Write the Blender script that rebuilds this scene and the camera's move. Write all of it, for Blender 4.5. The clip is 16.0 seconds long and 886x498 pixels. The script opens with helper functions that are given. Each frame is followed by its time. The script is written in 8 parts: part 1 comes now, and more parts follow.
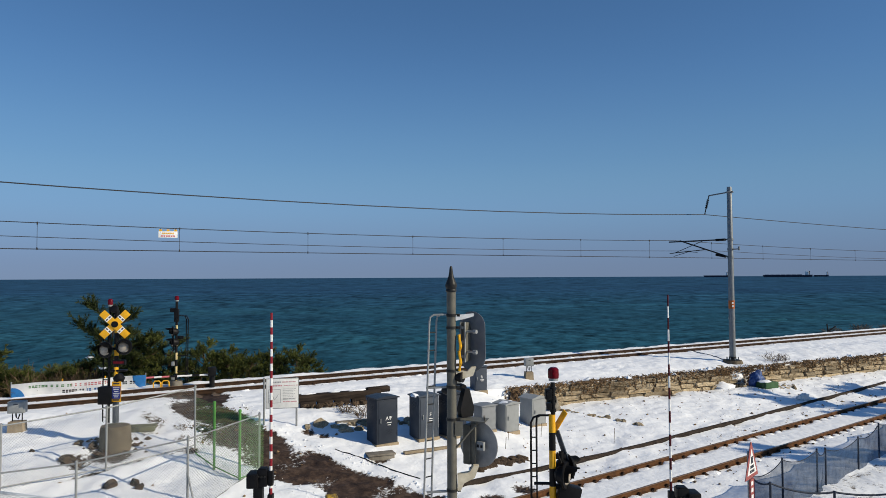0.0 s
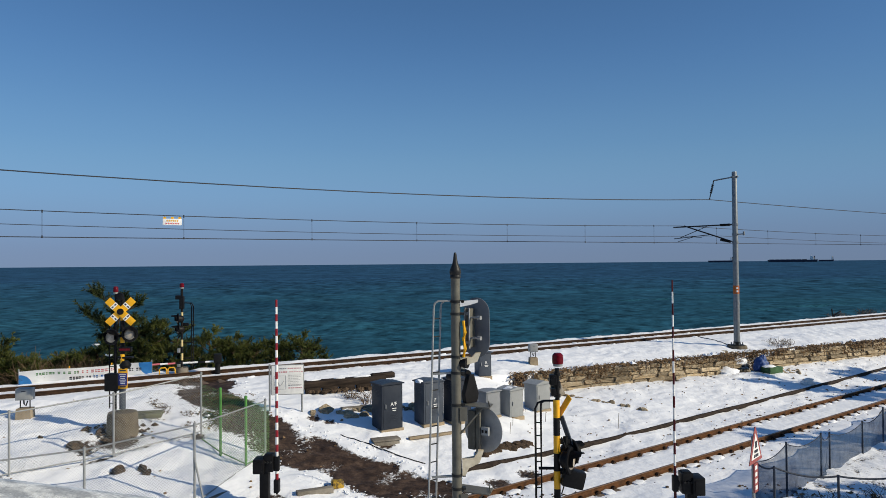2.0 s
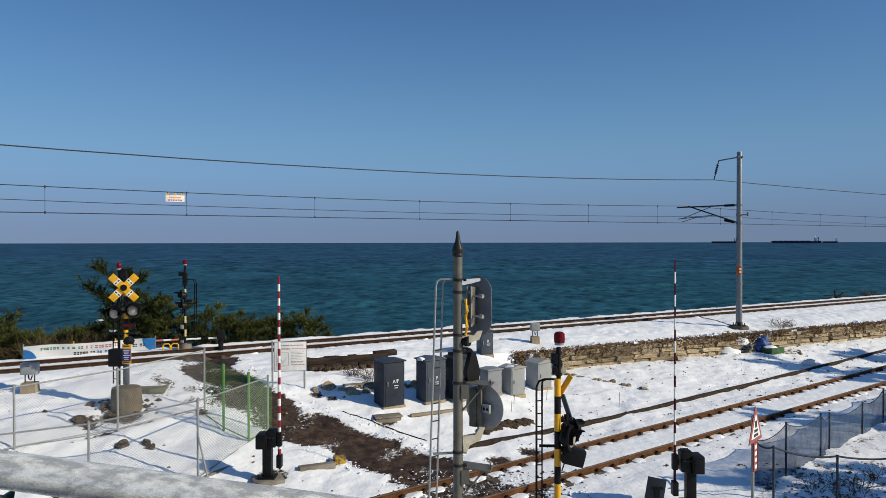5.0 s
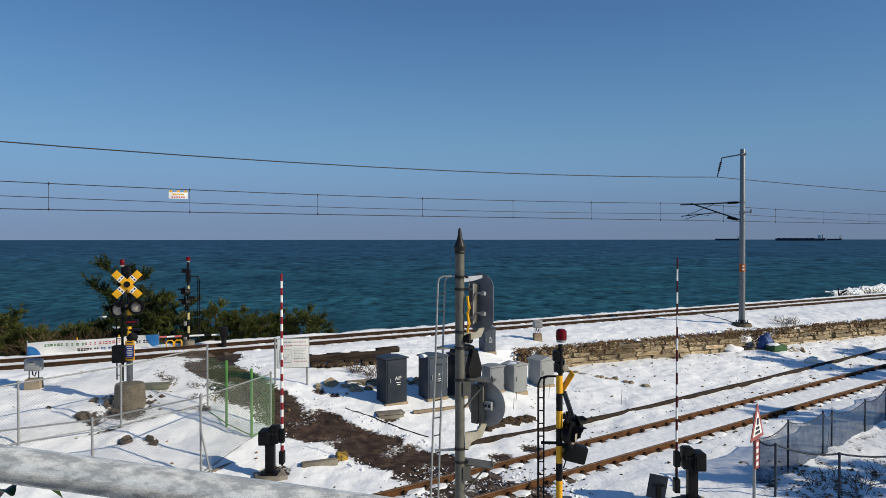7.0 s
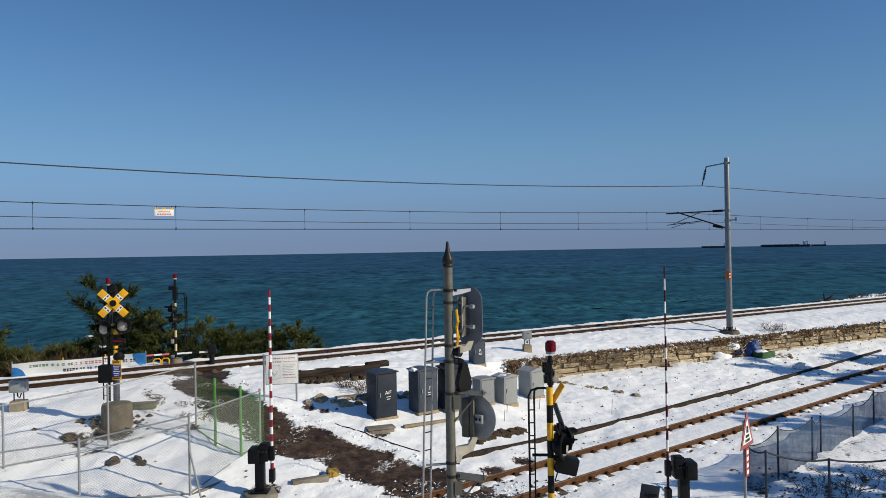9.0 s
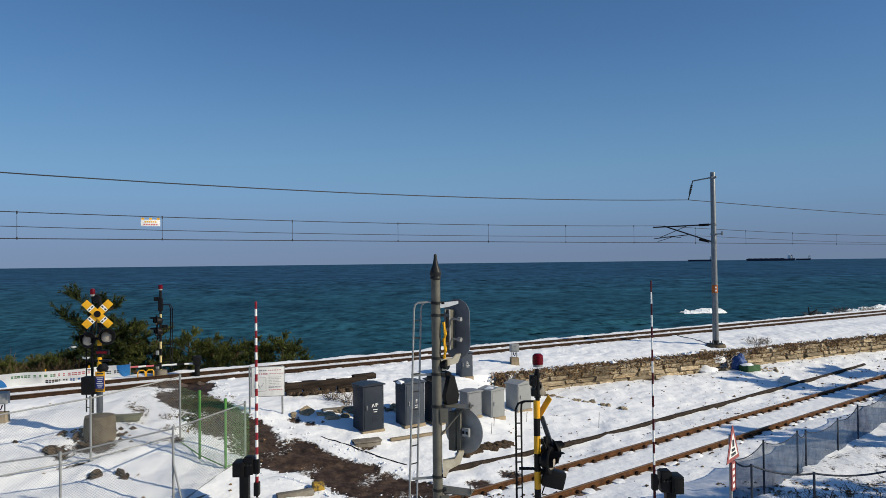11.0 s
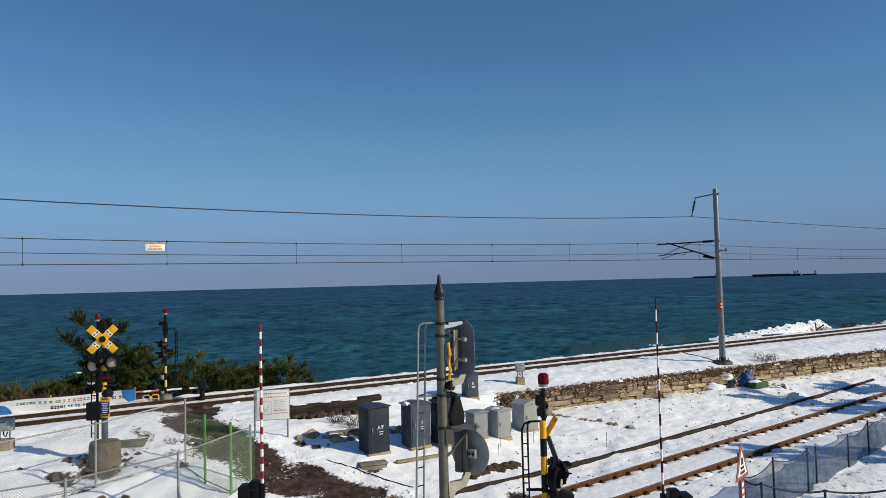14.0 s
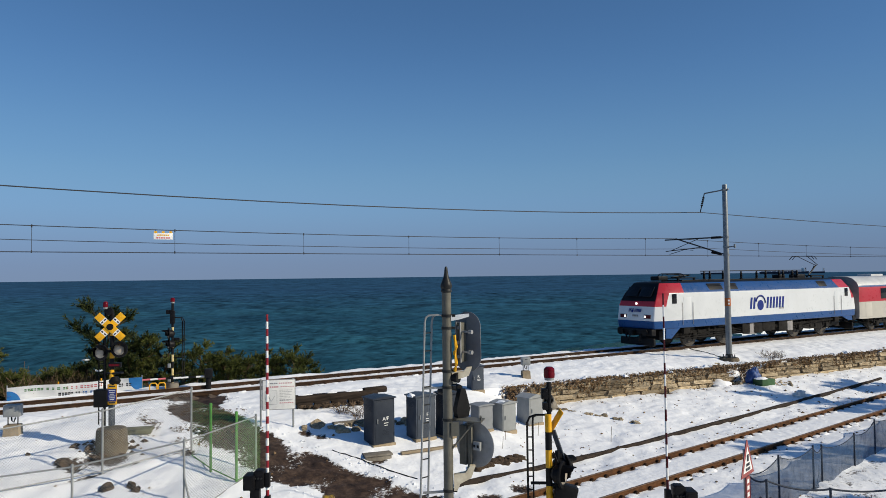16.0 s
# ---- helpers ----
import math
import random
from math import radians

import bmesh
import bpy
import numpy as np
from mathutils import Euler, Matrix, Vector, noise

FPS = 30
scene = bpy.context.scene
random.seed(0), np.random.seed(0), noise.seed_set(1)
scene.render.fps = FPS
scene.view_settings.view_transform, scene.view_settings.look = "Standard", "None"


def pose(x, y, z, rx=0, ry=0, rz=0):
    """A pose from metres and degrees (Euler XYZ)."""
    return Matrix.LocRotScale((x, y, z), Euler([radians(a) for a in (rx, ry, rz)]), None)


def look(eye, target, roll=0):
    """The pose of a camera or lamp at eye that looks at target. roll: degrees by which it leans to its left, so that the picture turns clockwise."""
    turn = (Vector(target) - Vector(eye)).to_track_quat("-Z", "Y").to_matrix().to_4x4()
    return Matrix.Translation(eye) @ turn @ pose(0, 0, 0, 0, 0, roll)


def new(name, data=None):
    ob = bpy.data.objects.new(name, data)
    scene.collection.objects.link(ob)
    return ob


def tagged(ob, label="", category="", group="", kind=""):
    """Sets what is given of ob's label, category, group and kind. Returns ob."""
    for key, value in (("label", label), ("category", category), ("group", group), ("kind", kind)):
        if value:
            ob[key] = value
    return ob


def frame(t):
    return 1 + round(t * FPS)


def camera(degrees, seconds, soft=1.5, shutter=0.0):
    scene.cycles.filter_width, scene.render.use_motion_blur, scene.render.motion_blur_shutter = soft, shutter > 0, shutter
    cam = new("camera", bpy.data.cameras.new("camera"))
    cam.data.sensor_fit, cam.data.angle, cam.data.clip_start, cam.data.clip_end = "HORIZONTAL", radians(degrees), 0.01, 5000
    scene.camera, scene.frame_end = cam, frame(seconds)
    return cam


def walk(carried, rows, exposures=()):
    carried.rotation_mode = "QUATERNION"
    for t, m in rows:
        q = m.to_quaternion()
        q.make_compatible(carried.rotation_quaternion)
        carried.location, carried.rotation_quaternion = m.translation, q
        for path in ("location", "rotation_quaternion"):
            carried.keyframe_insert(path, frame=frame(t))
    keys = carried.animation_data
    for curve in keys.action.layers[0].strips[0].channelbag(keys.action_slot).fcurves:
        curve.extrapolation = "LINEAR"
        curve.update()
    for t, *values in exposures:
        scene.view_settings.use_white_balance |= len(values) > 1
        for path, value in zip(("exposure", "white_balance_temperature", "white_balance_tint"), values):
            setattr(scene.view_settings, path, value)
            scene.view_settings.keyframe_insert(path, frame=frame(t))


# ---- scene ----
cam = camera(63.98, 16.0, soft=0.35)

# seconds, place, then turn to the left, tilt up and lean, in degrees
PATH = [
    (0, -0.015, -0.022, 5.709, -0.371, 2.201, 0.269),
    (0.5, -0.025, -0.036, 5.707, -0.375, 2.115, 0.357),
    (1, -0.011, -0.021, 5.704, -0.312, 1.885, 0.429),
    (1.5, -0.006, -0.022, 5.720, -0.162, 1.490, 0.509),
    (2, -0.015, -0.016, 5.711, -0.039, 1.093, 0.499),
    (2.5, -0.005, -0.004, 5.705, 0.047, 0.703, 0.446),
    (3, -0.005, -0.013, 5.708, 0.032, 0.312, 0.353),
    (3.5, -0.000, 0.001, 5.699, -0.000, -0.010, 0.223),
    (4, -0.003, 0.011, 5.697, -0.004, -0.263, 0.178),
    (6.5, -0.009, 0.007, 5.701, 0.548, -0.839, 0.006),
    (7, 0.012, -0.007, 5.701, 0.461, -0.853, 0.045),
    (7.5, 0.010, -0.004, 5.699, 0.279, -0.792, 0.114),
    (8, 0.019, -0.004, 5.699, 0.127, -0.606, 0.357),
    (8.5, 0.005, -0.013, 5.708, -0.151, -0.304, 0.697),
    (9, 0.019, -0.016, 5.732, -0.501, 0.107, 0.987),
    (11.5, 0.020, -0.017, 5.742, -1.574, 1.284, 0.617),
    (12, 0.020, -0.024, 5.745, -1.498, 1.570, 0.784),
    (12.5, 0.023, -0.034, 5.751, -1.429, 1.907, 1.038),
    (13, 0.018, -0.043, 5.745, -1.352, 2.285, 1.311),
    (13.5, 0.036, -0.032, 5.757, -1.261, 2.558, 1.425),
    (14, 0.036, -0.041, 5.743, -1.183, 2.703, 1.464),
    (14.5, 0.032, -0.030, 5.737, -1.076, 2.658, 1.290),
    (15, 0.032, -0.032, 5.734, -0.966, 2.486, 1.140),
    (15.5, 0.041, -0.025, 5.738, -0.809, 2.306, 0.963),
    (16, 0.024, -0.016, 5.731, -0.620, 2.136, 0.694),
]


def eye_pose(x, y, z, turn, tilt, lean):
    m = Matrix.Rotation(radians(turn), 4, "Z") @ Matrix.Rotation(radians(tilt), 4, "X") @ Matrix.Rotation(radians(lean), 4, "Y")
    return Matrix.Translation((x, y, z)) @ m @ Matrix.Rotation(radians(90), 4, "X")


walk(cam, [(row[0], eye_pose(*row[1:])) for row in PATH])

# ---- world and sun ----
SUN_FROM = Vector((0.948, -0.318, 0.535)).normalized()
sky_world = bpy.data.worlds.new("sky")
scene.world = sky_world
sky_world.use_nodes = True
nt = sky_world.node_tree
nt.nodes.clear()
sky = nt.nodes.new("ShaderNodeTexSky")
sky.sky_type, sky.sun_disc = "NISHITA", False
sky.sun_elevation = math.asin(SUN_FROM.z)
sky.sun_rotation = math.atan2(SUN_FROM.x, SUN_FROM.y)
sky.air_density, sky.dust_density, sky.ozone_density, sky.altitude = 1.0, 0.3, 3.0, 0
bg = nt.nodes.new("ShaderNodeBackground")
bg.inputs["Strength"].default_value = 0.092
wo = nt.nodes.new("ShaderNodeOutputWorld")
way = nt.nodes.new("ShaderNodeTexCoord")
lift = nt.nodes.new("ShaderNodeMapping")             # clear winter air: the pale rim stays below the horizon
lift.inputs["Location"].default_value, lift.inputs["Scale"].default_value = (0, 0, 0.20), (1, 1, 0.62)
nt.links.new(way.outputs["Generated"], lift.inputs[0])
nt.links.new(lift.outputs[0], sky.inputs[0])
tint = nt.nodes.new("ShaderNodeMix")
tint.data_type, tint.blend_type = "RGBA", "MULTIPLY"
tint.inputs[0].default_value, tint.inputs[7].default_value = 1.0, (0.52, 0.76, 0.96, 1)
nt.links.new(sky.outputs[0], tint.inputs[6])
split = nt.nodes.new("ShaderNodeSeparateXYZ")
nt.links.new(way.outputs["Generated"], split.inputs[0])
def sky_ramp(stops):
    r = nt.nodes.new("ShaderNodeValToRGB")
    r.color_ramp.interpolation = "B_SPLINE"
    while len(r.color_ramp.elements) < len(stops):
        r.color_ramp.elements.new(0.5)
    for e, (at, c) in zip(r.color_ramp.elements, stops):
        e.position, e.color = at, (*c, 1)
    nt.links.new(split.outputs[2], r.inputs[0])
    return r


# sea haze: mauve-grey on the horizon, pale blue above it, gone high up
fade = sky_ramp([(0.0, (0.94,) * 3), (0.12, (0.88,) * 3), (0.22, (0.55,) * 3), (0.34, (0.12,) * 3), (0.5, (0, 0, 0))])
tone = sky_ramp([(0.0, (0.33, 0.445, 0.66)), (0.035, (0.335, 0.48, 0.75)), (0.09, (0.365, 0.66, 1.02)), (0.16, (0.31, 0.63, 1.05)), (0.3, (0.20, 0.49, 0.98))])
brighter = nt.nodes.new("ShaderNodeMapRange")        # the haze is thicker towards the open bay
brighter.inputs["From Min"].default_value, brighter.inputs["From Max"].default_value = -0.6, 0.6
brighter.inputs["To Min"].default_value, brighter.inputs["To Max"].default_value = 6.3, 4.9
nt.links.new(split.outputs[0], brighter.inputs[0])
thick = nt.nodes.new("ShaderNodeMix")
thick.data_type, thick.blend_type = "RGBA", "MULTIPLY"
thick.inputs[0].default_value = 1.0
nt.links.new(tone.outputs[0], thick.inputs[6])
nt.links.new(brighter.outputs[0], thick.inputs[7])
haze = nt.nodes.new("ShaderNodeMix")
haze.data_type = "RGBA"
nt.links.new(fade.outputs[0], haze.inputs[0])
nt.links.new(tint.outputs[2], haze.inputs[6])
nt.links.new(thick.outputs[2], haze.inputs[7])
nt.links.new(haze.outputs[2], bg.inputs[0])
nt.links.new(bg.outputs[0], wo.inputs[0])

sun = new("sun", bpy.data.lights.new("sun", "SUN"))
sun.data.energy, sun.data.angle, sun.data.color = 4.25, radians(0.53), (0.98, 0.88, 0.69)
sun.matrix_world = look(SUN_FROM * 100, (0, 0, 0))
scene.view_settings.exposure = 0.092

# ---- materials ----
def shader(name):
    m = bpy.data.materials.new(name)
    m.use_nodes = True
    t = m.node_tree
    b = t.nodes["Principled BSDF"]
    return m, t, b


def node(t, kind, **sets):
    n = t.nodes.new("ShaderNode" + kind)
    for k, v in sets.items():
        n.inputs[k.replace("_", " ")].default_value = v
    return n


def noise_node(t, scale, detail=4.0, rough=0.55, coords="Object", stretch=None):
    c = t.nodes.new("ShaderNodeTexCoord")
    n = node(t, "TexNoise", Scale=scale, Detail=detail, Roughness=rough)
    out = c.outputs[coords]
    if stretch:
        mp = t.nodes.new("ShaderNodeMapping")
        mp.inputs["Scale"].default_value = stretch
        t.links.new(out, mp.inputs[0])
        out = mp.outputs[0]
    t.links.new(out, n.inputs["Vector"])
    return n


def ramp(t, src, stops):
    r = t.nodes.new("ShaderNodeValToRGB")
    while len(r.color_ramp.elements) < len(stops):
        r.color_ramp.elements.new(0.5)
    for e, (p, c) in zip(r.color_ramp.elements, stops):
        e.position, e.color = p, (*c, 1) if len(c) == 3 else c
    t.links.new(src, r.inputs[0])
    return r


def bumped(t, b, src, strength, distance):
    n = node(t, "Bump", Strength=strength, Distance=distance)
    t.links.new(src, n.inputs["Height"])
    t.links.new(n.outputs[0], b.inputs["Normal"])
    return n


def mat(name, col, col2=None, rough=0.6, metal=0.0, scale=6.0, bump=0.2, dist=0.01, stretch=None, random_tone=0.0, low=0.35, high=0.68):
    m, t, b = shader(name)
    col2 = col2 or tuple(c * 0.72 for c in col)
    n = noise_node(t, scale, 6.0, 0.65, stretch=stretch)
    r = ramp(t, n.outputs["Fac"], [(low, col2), (high, col)])
    out = r.outputs[0]
    if random_tone:
        info = t.nodes.new("ShaderNodeObjectInfo")
        hs = node(t, "HueSaturation")
        mp = node(t, "MapRange", From_Min=0.0, From_Max=1.0, To_Min=1 - random_tone, To_Max=1 + random_tone)
        t.links.new(info.outputs["Random"], mp.inputs[0])
        t.links.new(mp.outputs[0], hs.inputs["Value"])
        t.links.new(out, hs.inputs["Color"])
        out = hs.outputs[0]
    t.links.new(out, b.inputs["Base Color"])
    b.inputs["Metallic"].default_value = metal
    b.inputs["Specular IOR Level"].default_value = 0.16 if max(col) < 0.2 else 0.35
    fine = noise_node(t, scale * 7, 5.0, 0.6, stretch=stretch)
    rr = node(t, "MapRange", From_Min=0.3, From_Max=0.7, To_Min=max(0.03, rough - 0.12), To_Max=min(1, rough + 0.12))
    t.links.new(fine.outputs["Fac"], rr.inputs[0])
    t.links.new(rr.outputs[0], b.inputs["Roughness"])
    if bump:
        bumped(t, b, fine.outputs["Fac"], bump, dist)
    return m


def ground_material():
    m, t, b = shader("snow_ground")
    at = t.nodes.new("ShaderNodeAttribute")
    at.attribute_name = "bare"
    n1 = noise_node(t, 1.6, 8, 0.7)
    n2 = noise_node(t, 9.0, 6, 0.7)
    add = node(t, "Math")
    add.operation = "MULTIPLY_ADD"
    t.links.new(n2.outputs["Fac"], add.inputs[0])
    add.inputs[1].default_value = 0.7
    t.links.new(at.outputs["Fac"], add.inputs[2])
    mask = ramp(t, add.outputs[0], [(0.80, (0, 0, 0)), (0.90, (1, 1, 1))])
    soil_n = noise_node(t, 3.5, 8, 0.75)
    soil = ramp(t, soil_n.outputs["Fac"], [(0.34, (0.012, 0.008, 0.006)), (0.5, (0.046, 0.029, 0.020)), (0.68, (0.115, 0.076, 0.052))])
    snow = ramp(t, n1.outputs["Fac"], [(0.3, (0.80, 0.82, 0.85)), (0.7, (0.90, 0.91, 0.92))])
    mix = t.nodes.new("ShaderNodeMix")
    mix.data_type = "RGBA"
    t.links.new(mask.outputs[0], mix.inputs[0])
    t.links.new(snow.outputs[0], mix.inputs[6])
    t.links.new(soil.outputs[0], mix.inputs[7])
    t.links.new(mix.outputs[2], b.inputs["Base Color"])
    b.inputs["Roughness"].default_value = 0.65
    h = noise_node(t, 2.8, 4, 0.5)
    h2 = noise_node(t, 26.0, 4, 0.6)
    s = node(t, "Math")
    s.operation = "MULTIPLY_ADD"
    t.links.new(h2.outputs["Fac"], s.inputs[0])
    s.inputs[1].default_value = 0.05
    t.links.new(h.outputs["Fac"], s.inputs[2])
    s2 = node(t, "Math")
    s2.operation = "MULTIPLY_ADD"
    t.links.new(mask.outputs[0], s2.inputs[0])
    s2.inputs[1].default_value = -0.5
    t.links.new(s.outputs[0], s2.inputs[2])
    b.inputs["Specular IOR Level"].default_value = 0.2
    bumped(t, b, s2.outputs[0], 0.6, 0.085)
    return m


def sea_material():
    m, t, b = shader("sea_water")
    big = noise_node(t, 0.03, 5, 0.6, stretch=(0.25, 1.2, 1.0))
    shoal = ramp(t, big.outputs["Fac"], [(0.32, (0.016, 0.066, 0.096)), (0.52, (0.020, 0.082, 0.115)), (0.72, (0.024, 0.100, 0.132))])
    deep = ramp(t, big.outputs["Fac"], [(0.32, (0.018, 0.057, 0.112)), (0.52, (0.022, 0.071, 0.133)), (0.72, (0.025, 0.086, 0.150))])
    # green shallows by the shore, deep blue far out
    at = t.nodes.new("ShaderNodeTexCoord")
    xyz = t.nodes.new("ShaderNodeSeparateXYZ")
    t.links.new(at.outputs["Object"], xyz.inputs[0])
    off = node(t, "MapRange", From_Min=45.0, From_Max=420.0, To_Min=0.0, To_Max=1.0)
    t.links.new(xyz.outputs[1], off.inputs[0])
    c = t.nodes.new("ShaderNodeMix")
    c.data_type = "RGBA"
    t.links.new(off.outputs[0], c.inputs[0])
    t.links.new(shoal.outputs[0], c.inputs[6])
    t.links.new(deep.outputs[0], c.inputs[7])
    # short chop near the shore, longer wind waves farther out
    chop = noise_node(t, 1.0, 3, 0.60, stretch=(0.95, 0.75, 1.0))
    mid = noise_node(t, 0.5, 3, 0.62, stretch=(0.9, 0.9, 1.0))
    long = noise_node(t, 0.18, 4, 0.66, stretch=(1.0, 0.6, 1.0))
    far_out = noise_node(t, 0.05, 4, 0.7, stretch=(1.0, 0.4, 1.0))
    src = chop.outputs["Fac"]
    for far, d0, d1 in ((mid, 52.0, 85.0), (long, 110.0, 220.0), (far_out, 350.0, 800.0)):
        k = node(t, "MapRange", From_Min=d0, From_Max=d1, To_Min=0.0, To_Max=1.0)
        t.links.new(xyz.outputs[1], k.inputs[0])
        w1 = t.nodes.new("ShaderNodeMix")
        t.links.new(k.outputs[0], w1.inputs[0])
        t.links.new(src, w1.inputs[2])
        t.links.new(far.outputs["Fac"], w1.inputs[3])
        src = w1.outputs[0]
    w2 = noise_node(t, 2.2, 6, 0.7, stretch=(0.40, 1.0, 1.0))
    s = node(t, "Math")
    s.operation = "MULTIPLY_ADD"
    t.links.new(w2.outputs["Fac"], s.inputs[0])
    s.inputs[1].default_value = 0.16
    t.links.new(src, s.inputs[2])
    # lighter crests and darker troughs: wave shading put into the base colour
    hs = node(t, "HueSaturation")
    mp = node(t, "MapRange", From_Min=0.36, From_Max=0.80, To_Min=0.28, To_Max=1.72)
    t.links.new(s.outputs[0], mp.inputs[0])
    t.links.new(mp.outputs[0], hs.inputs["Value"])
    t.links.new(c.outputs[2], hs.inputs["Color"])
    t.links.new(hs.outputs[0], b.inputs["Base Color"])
    b.inputs["Roughness"].default_value = 0.5
    b.inputs["Specular IOR Level"].default_value = 0.0
    gl = node(t, "BsdfAnisotropic", Roughness=0.22)
    bp = bumped(t, gl, s.outputs[0], 0.5, 0.35)
    lw = node(t, "LayerWeight", Blend=0.5)
    pw = node(t, "Math")
    pw.operation = "POWER"
    t.links.new(lw.outputs["Facing"], pw.inputs[0])
    pw.inputs[1].default_value = 10.0
    fr = node(t, "MapRange", From_Min=0.0, From_Max=1.0, To_Min=0.02, To_Max=0.04)
    t.links.new(pw.outputs[0], fr.inputs[0])
    mx = t.nodes.new("ShaderNodeMixShader")
    t.links.new(fr.outputs[0], mx.inputs[0])
    t.links.new(b.outputs[0], mx.inputs[1])
    t.links.new(gl.outputs[0], mx.inputs[2])
    t.links.new(mx.outputs[0], t.nodes["Material Output"].inputs["Surface"])
    return m


def glow(name, col, strength):
    m, t, b = shader(name)
    b.inputs["Base Color"].default_value = (*col, 1)
    b.inputs["Emission Color"].default_value = (*col, 1)
    b.inputs["Emission Strength"].default_value = strength
    return m


M_GROUND = ground_material()
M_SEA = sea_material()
M_RUSTDARK = mat("grimy_rusted_rail", (0.055, 0.028, 0.014), (0.020, 0.012, 0.008), 0.75, 0.0, 4, 0.5, 0.004)
M_RUST = mat("rusted_rail", (0.14, 0.060, 0.022), (0.05, 0.024, 0.012), 0.75, 0.0, 4, 0.5, 0.004)
M_RAILTOP = mat("rail_running_face", (0.25, 0.15, 0.085), (0.12, 0.07, 0.04), 0.4, 0.4, 5, 0.1, 0.002)
M_DARKWOOD = mat("tarred_timber", (0.050, 0.036, 0.027), (0.014, 0.010, 0.008), 0.85, 0, 5, 0.8, 0.01, (0.25, 2, 2))
M_SLEEPER = mat("concrete_sleeper", (0.16, 0.125, 0.10), (0.08, 0.058, 0.045), 0.9, 0, 5, 0.5, 0.006, random_tone=0.2)
M_STONE = mat("sandstone_block", (0.58, 0.48, 0.33), (0.28, 0.21, 0.13), 0.9, 0, 3.5, 1.0, 0.04, random_tone=0.42)
M_ROCK = mat("field_rock", (0.15, 0.105, 0.07), (0.05, 0.034, 0.022), 0.92, 0, 5, 0.9, 0.03, random_tone=0.3)
M_OLDCONC = mat("brown_stained_concrete", (0.17, 0.14, 0.10), (0.08, 0.064, 0.044), 0.95, 0, 4, 0.7, 0.01)
M_MOSSY = mat("green_stained_concrete", (0.16, 0.165, 0.11), (0.085, 0.085, 0.055), 0.9, 0, 4, 0.6, 0.01)
M_CONC = mat("weathered_concrete", (0.26, 0.235, 0.195), (0.14, 0.12, 0.095), 0.9, 0, 3, 0.6, 0.01)
M_PLINTH = mat("ochre_concrete_plinth", (0.34, 0.27, 0.18), (0.22, 0.17, 0.11), 0.9, 0, 4, 0.5, 0.008)
M_CABDARK = mat("slate_blue_cabinet_paint", (0.032, 0.039, 0.053), (0.022, 0.028, 0.040), 0.42, 0, 2.5, 0.08, 0.003)
M_CABMID = mat("grey_blue_cabinet_paint", (0.072, 0.086, 0.108), (0.052, 0.062, 0.08), 0.45, 0, 2.5, 0.08, 0.003)
M_CABMIDL = mat("mid_grey_cabinet_paint", (0.24, 0.25, 0.26), (0.19, 0.20, 0.21), 0.45, 0, 2.5, 0.08, 0.003)
M_FADEDRED = mat("faded_red_paint", (0.32, 0.085, 0.08), (0.25, 0.07, 0.065), 0.6, 0, 6, 0.05, 0.002)
M_CHIPPED = mat("chipped_yellow_paint", (0.42, 0.26, 0.03), (0.10, 0.07, 0.03), 0.7, 0, 9, 0.4, 0.006, low=0.42, high=0.56)
M_MESHWIRE = mat("dull_galvanised_wire", (0.30, 0.31, 0.31), (0.22, 0.23, 0.23), 0.6, 0.2, 8, 0.0)
M_GREENWIRE = mat("green_wire", (0.17, 0.42, 0.12), (0.12, 0.31, 0.09), 0.6, 0, 8, 0.0)
M_CABLIGHT = mat("light_grey_cabinet_paint", (0.28, 0.29, 0.29), (0.23, 0.24, 0.24), 0.45, 0, 2.5, 0.08, 0.003)
M_GALV = mat("galvanised_steel", (0.31, 0.32, 0.32), (0.22, 0.23, 0.23), 0.55, 0.25, 9, 0.12, 0.003)
M_PIPE = mat("spangled_galvanised_pipe", (0.92, 0.92, 0.86), (0.46, 0.47, 0.46), 0.28, 0.30, 60, 0.3, 0.002, stretch=(0.4, 1, 1), low=0.42, high=0.60)
M_POST = mat("grey_painted_post", (0.145, 0.14, 0.115), (0.105, 0.10, 0.085), 0.5, 0.15, 6, 0.15, 0.003)
M_POSTCAP = mat("dark_grey_cap", (0.035, 0.036, 0.035), (0.022, 0.022, 0.022), 0.45, 0.2, 6, 0.1, 0.003)
M_MAST = mat("mast_steel", (0.21, 0.225, 0.235), (0.15, 0.165, 0.175), 0.45, 0.5, 7, 0.1, 0.003)
M_BLACK = mat("black_painted_metal", (0.010, 0.010, 0.011), (0.006, 0.006, 0.007), 0.5, 0.1, 8, 0.15, 0.003)
M_YELLOW = mat("yellow_enamel", (0.80, 0.42, 0.014), (0.66, 0.33, 0.012), 0.4, 0, 7, 0.08, 0.002)
M_WHITE = mat("white_enamel", (0.80, 0.80, 0.78), (0.68, 0.68, 0.66), 0.4, 0, 6, 0.05, 0.002)
M_RED = mat("red_enamel", (0.26, 0.011, 0.022), (0.19, 0.009, 0.016), 0.4, 0, 6, 0.05, 0.002)
M_DARKRED = mat("faded_dark_red_paint", (0.075, 0.010, 0.015), (0.05, 0.008, 0.011), 0.45, 0, 6, 0.05, 0.002)
M_REDLENS = mat("red_beacon_lens", (0.15, 0.004, 0.012), (0.08, 0.003, 0.008), 0.2, 0, 14, 0.1, 0.002)
M_LENS = mat("pale_lamp_lens", (0.42, 0.37, 0.30), (0.30, 0.26, 0.21), 0.22, 0, 20, 0.1, 0.002)
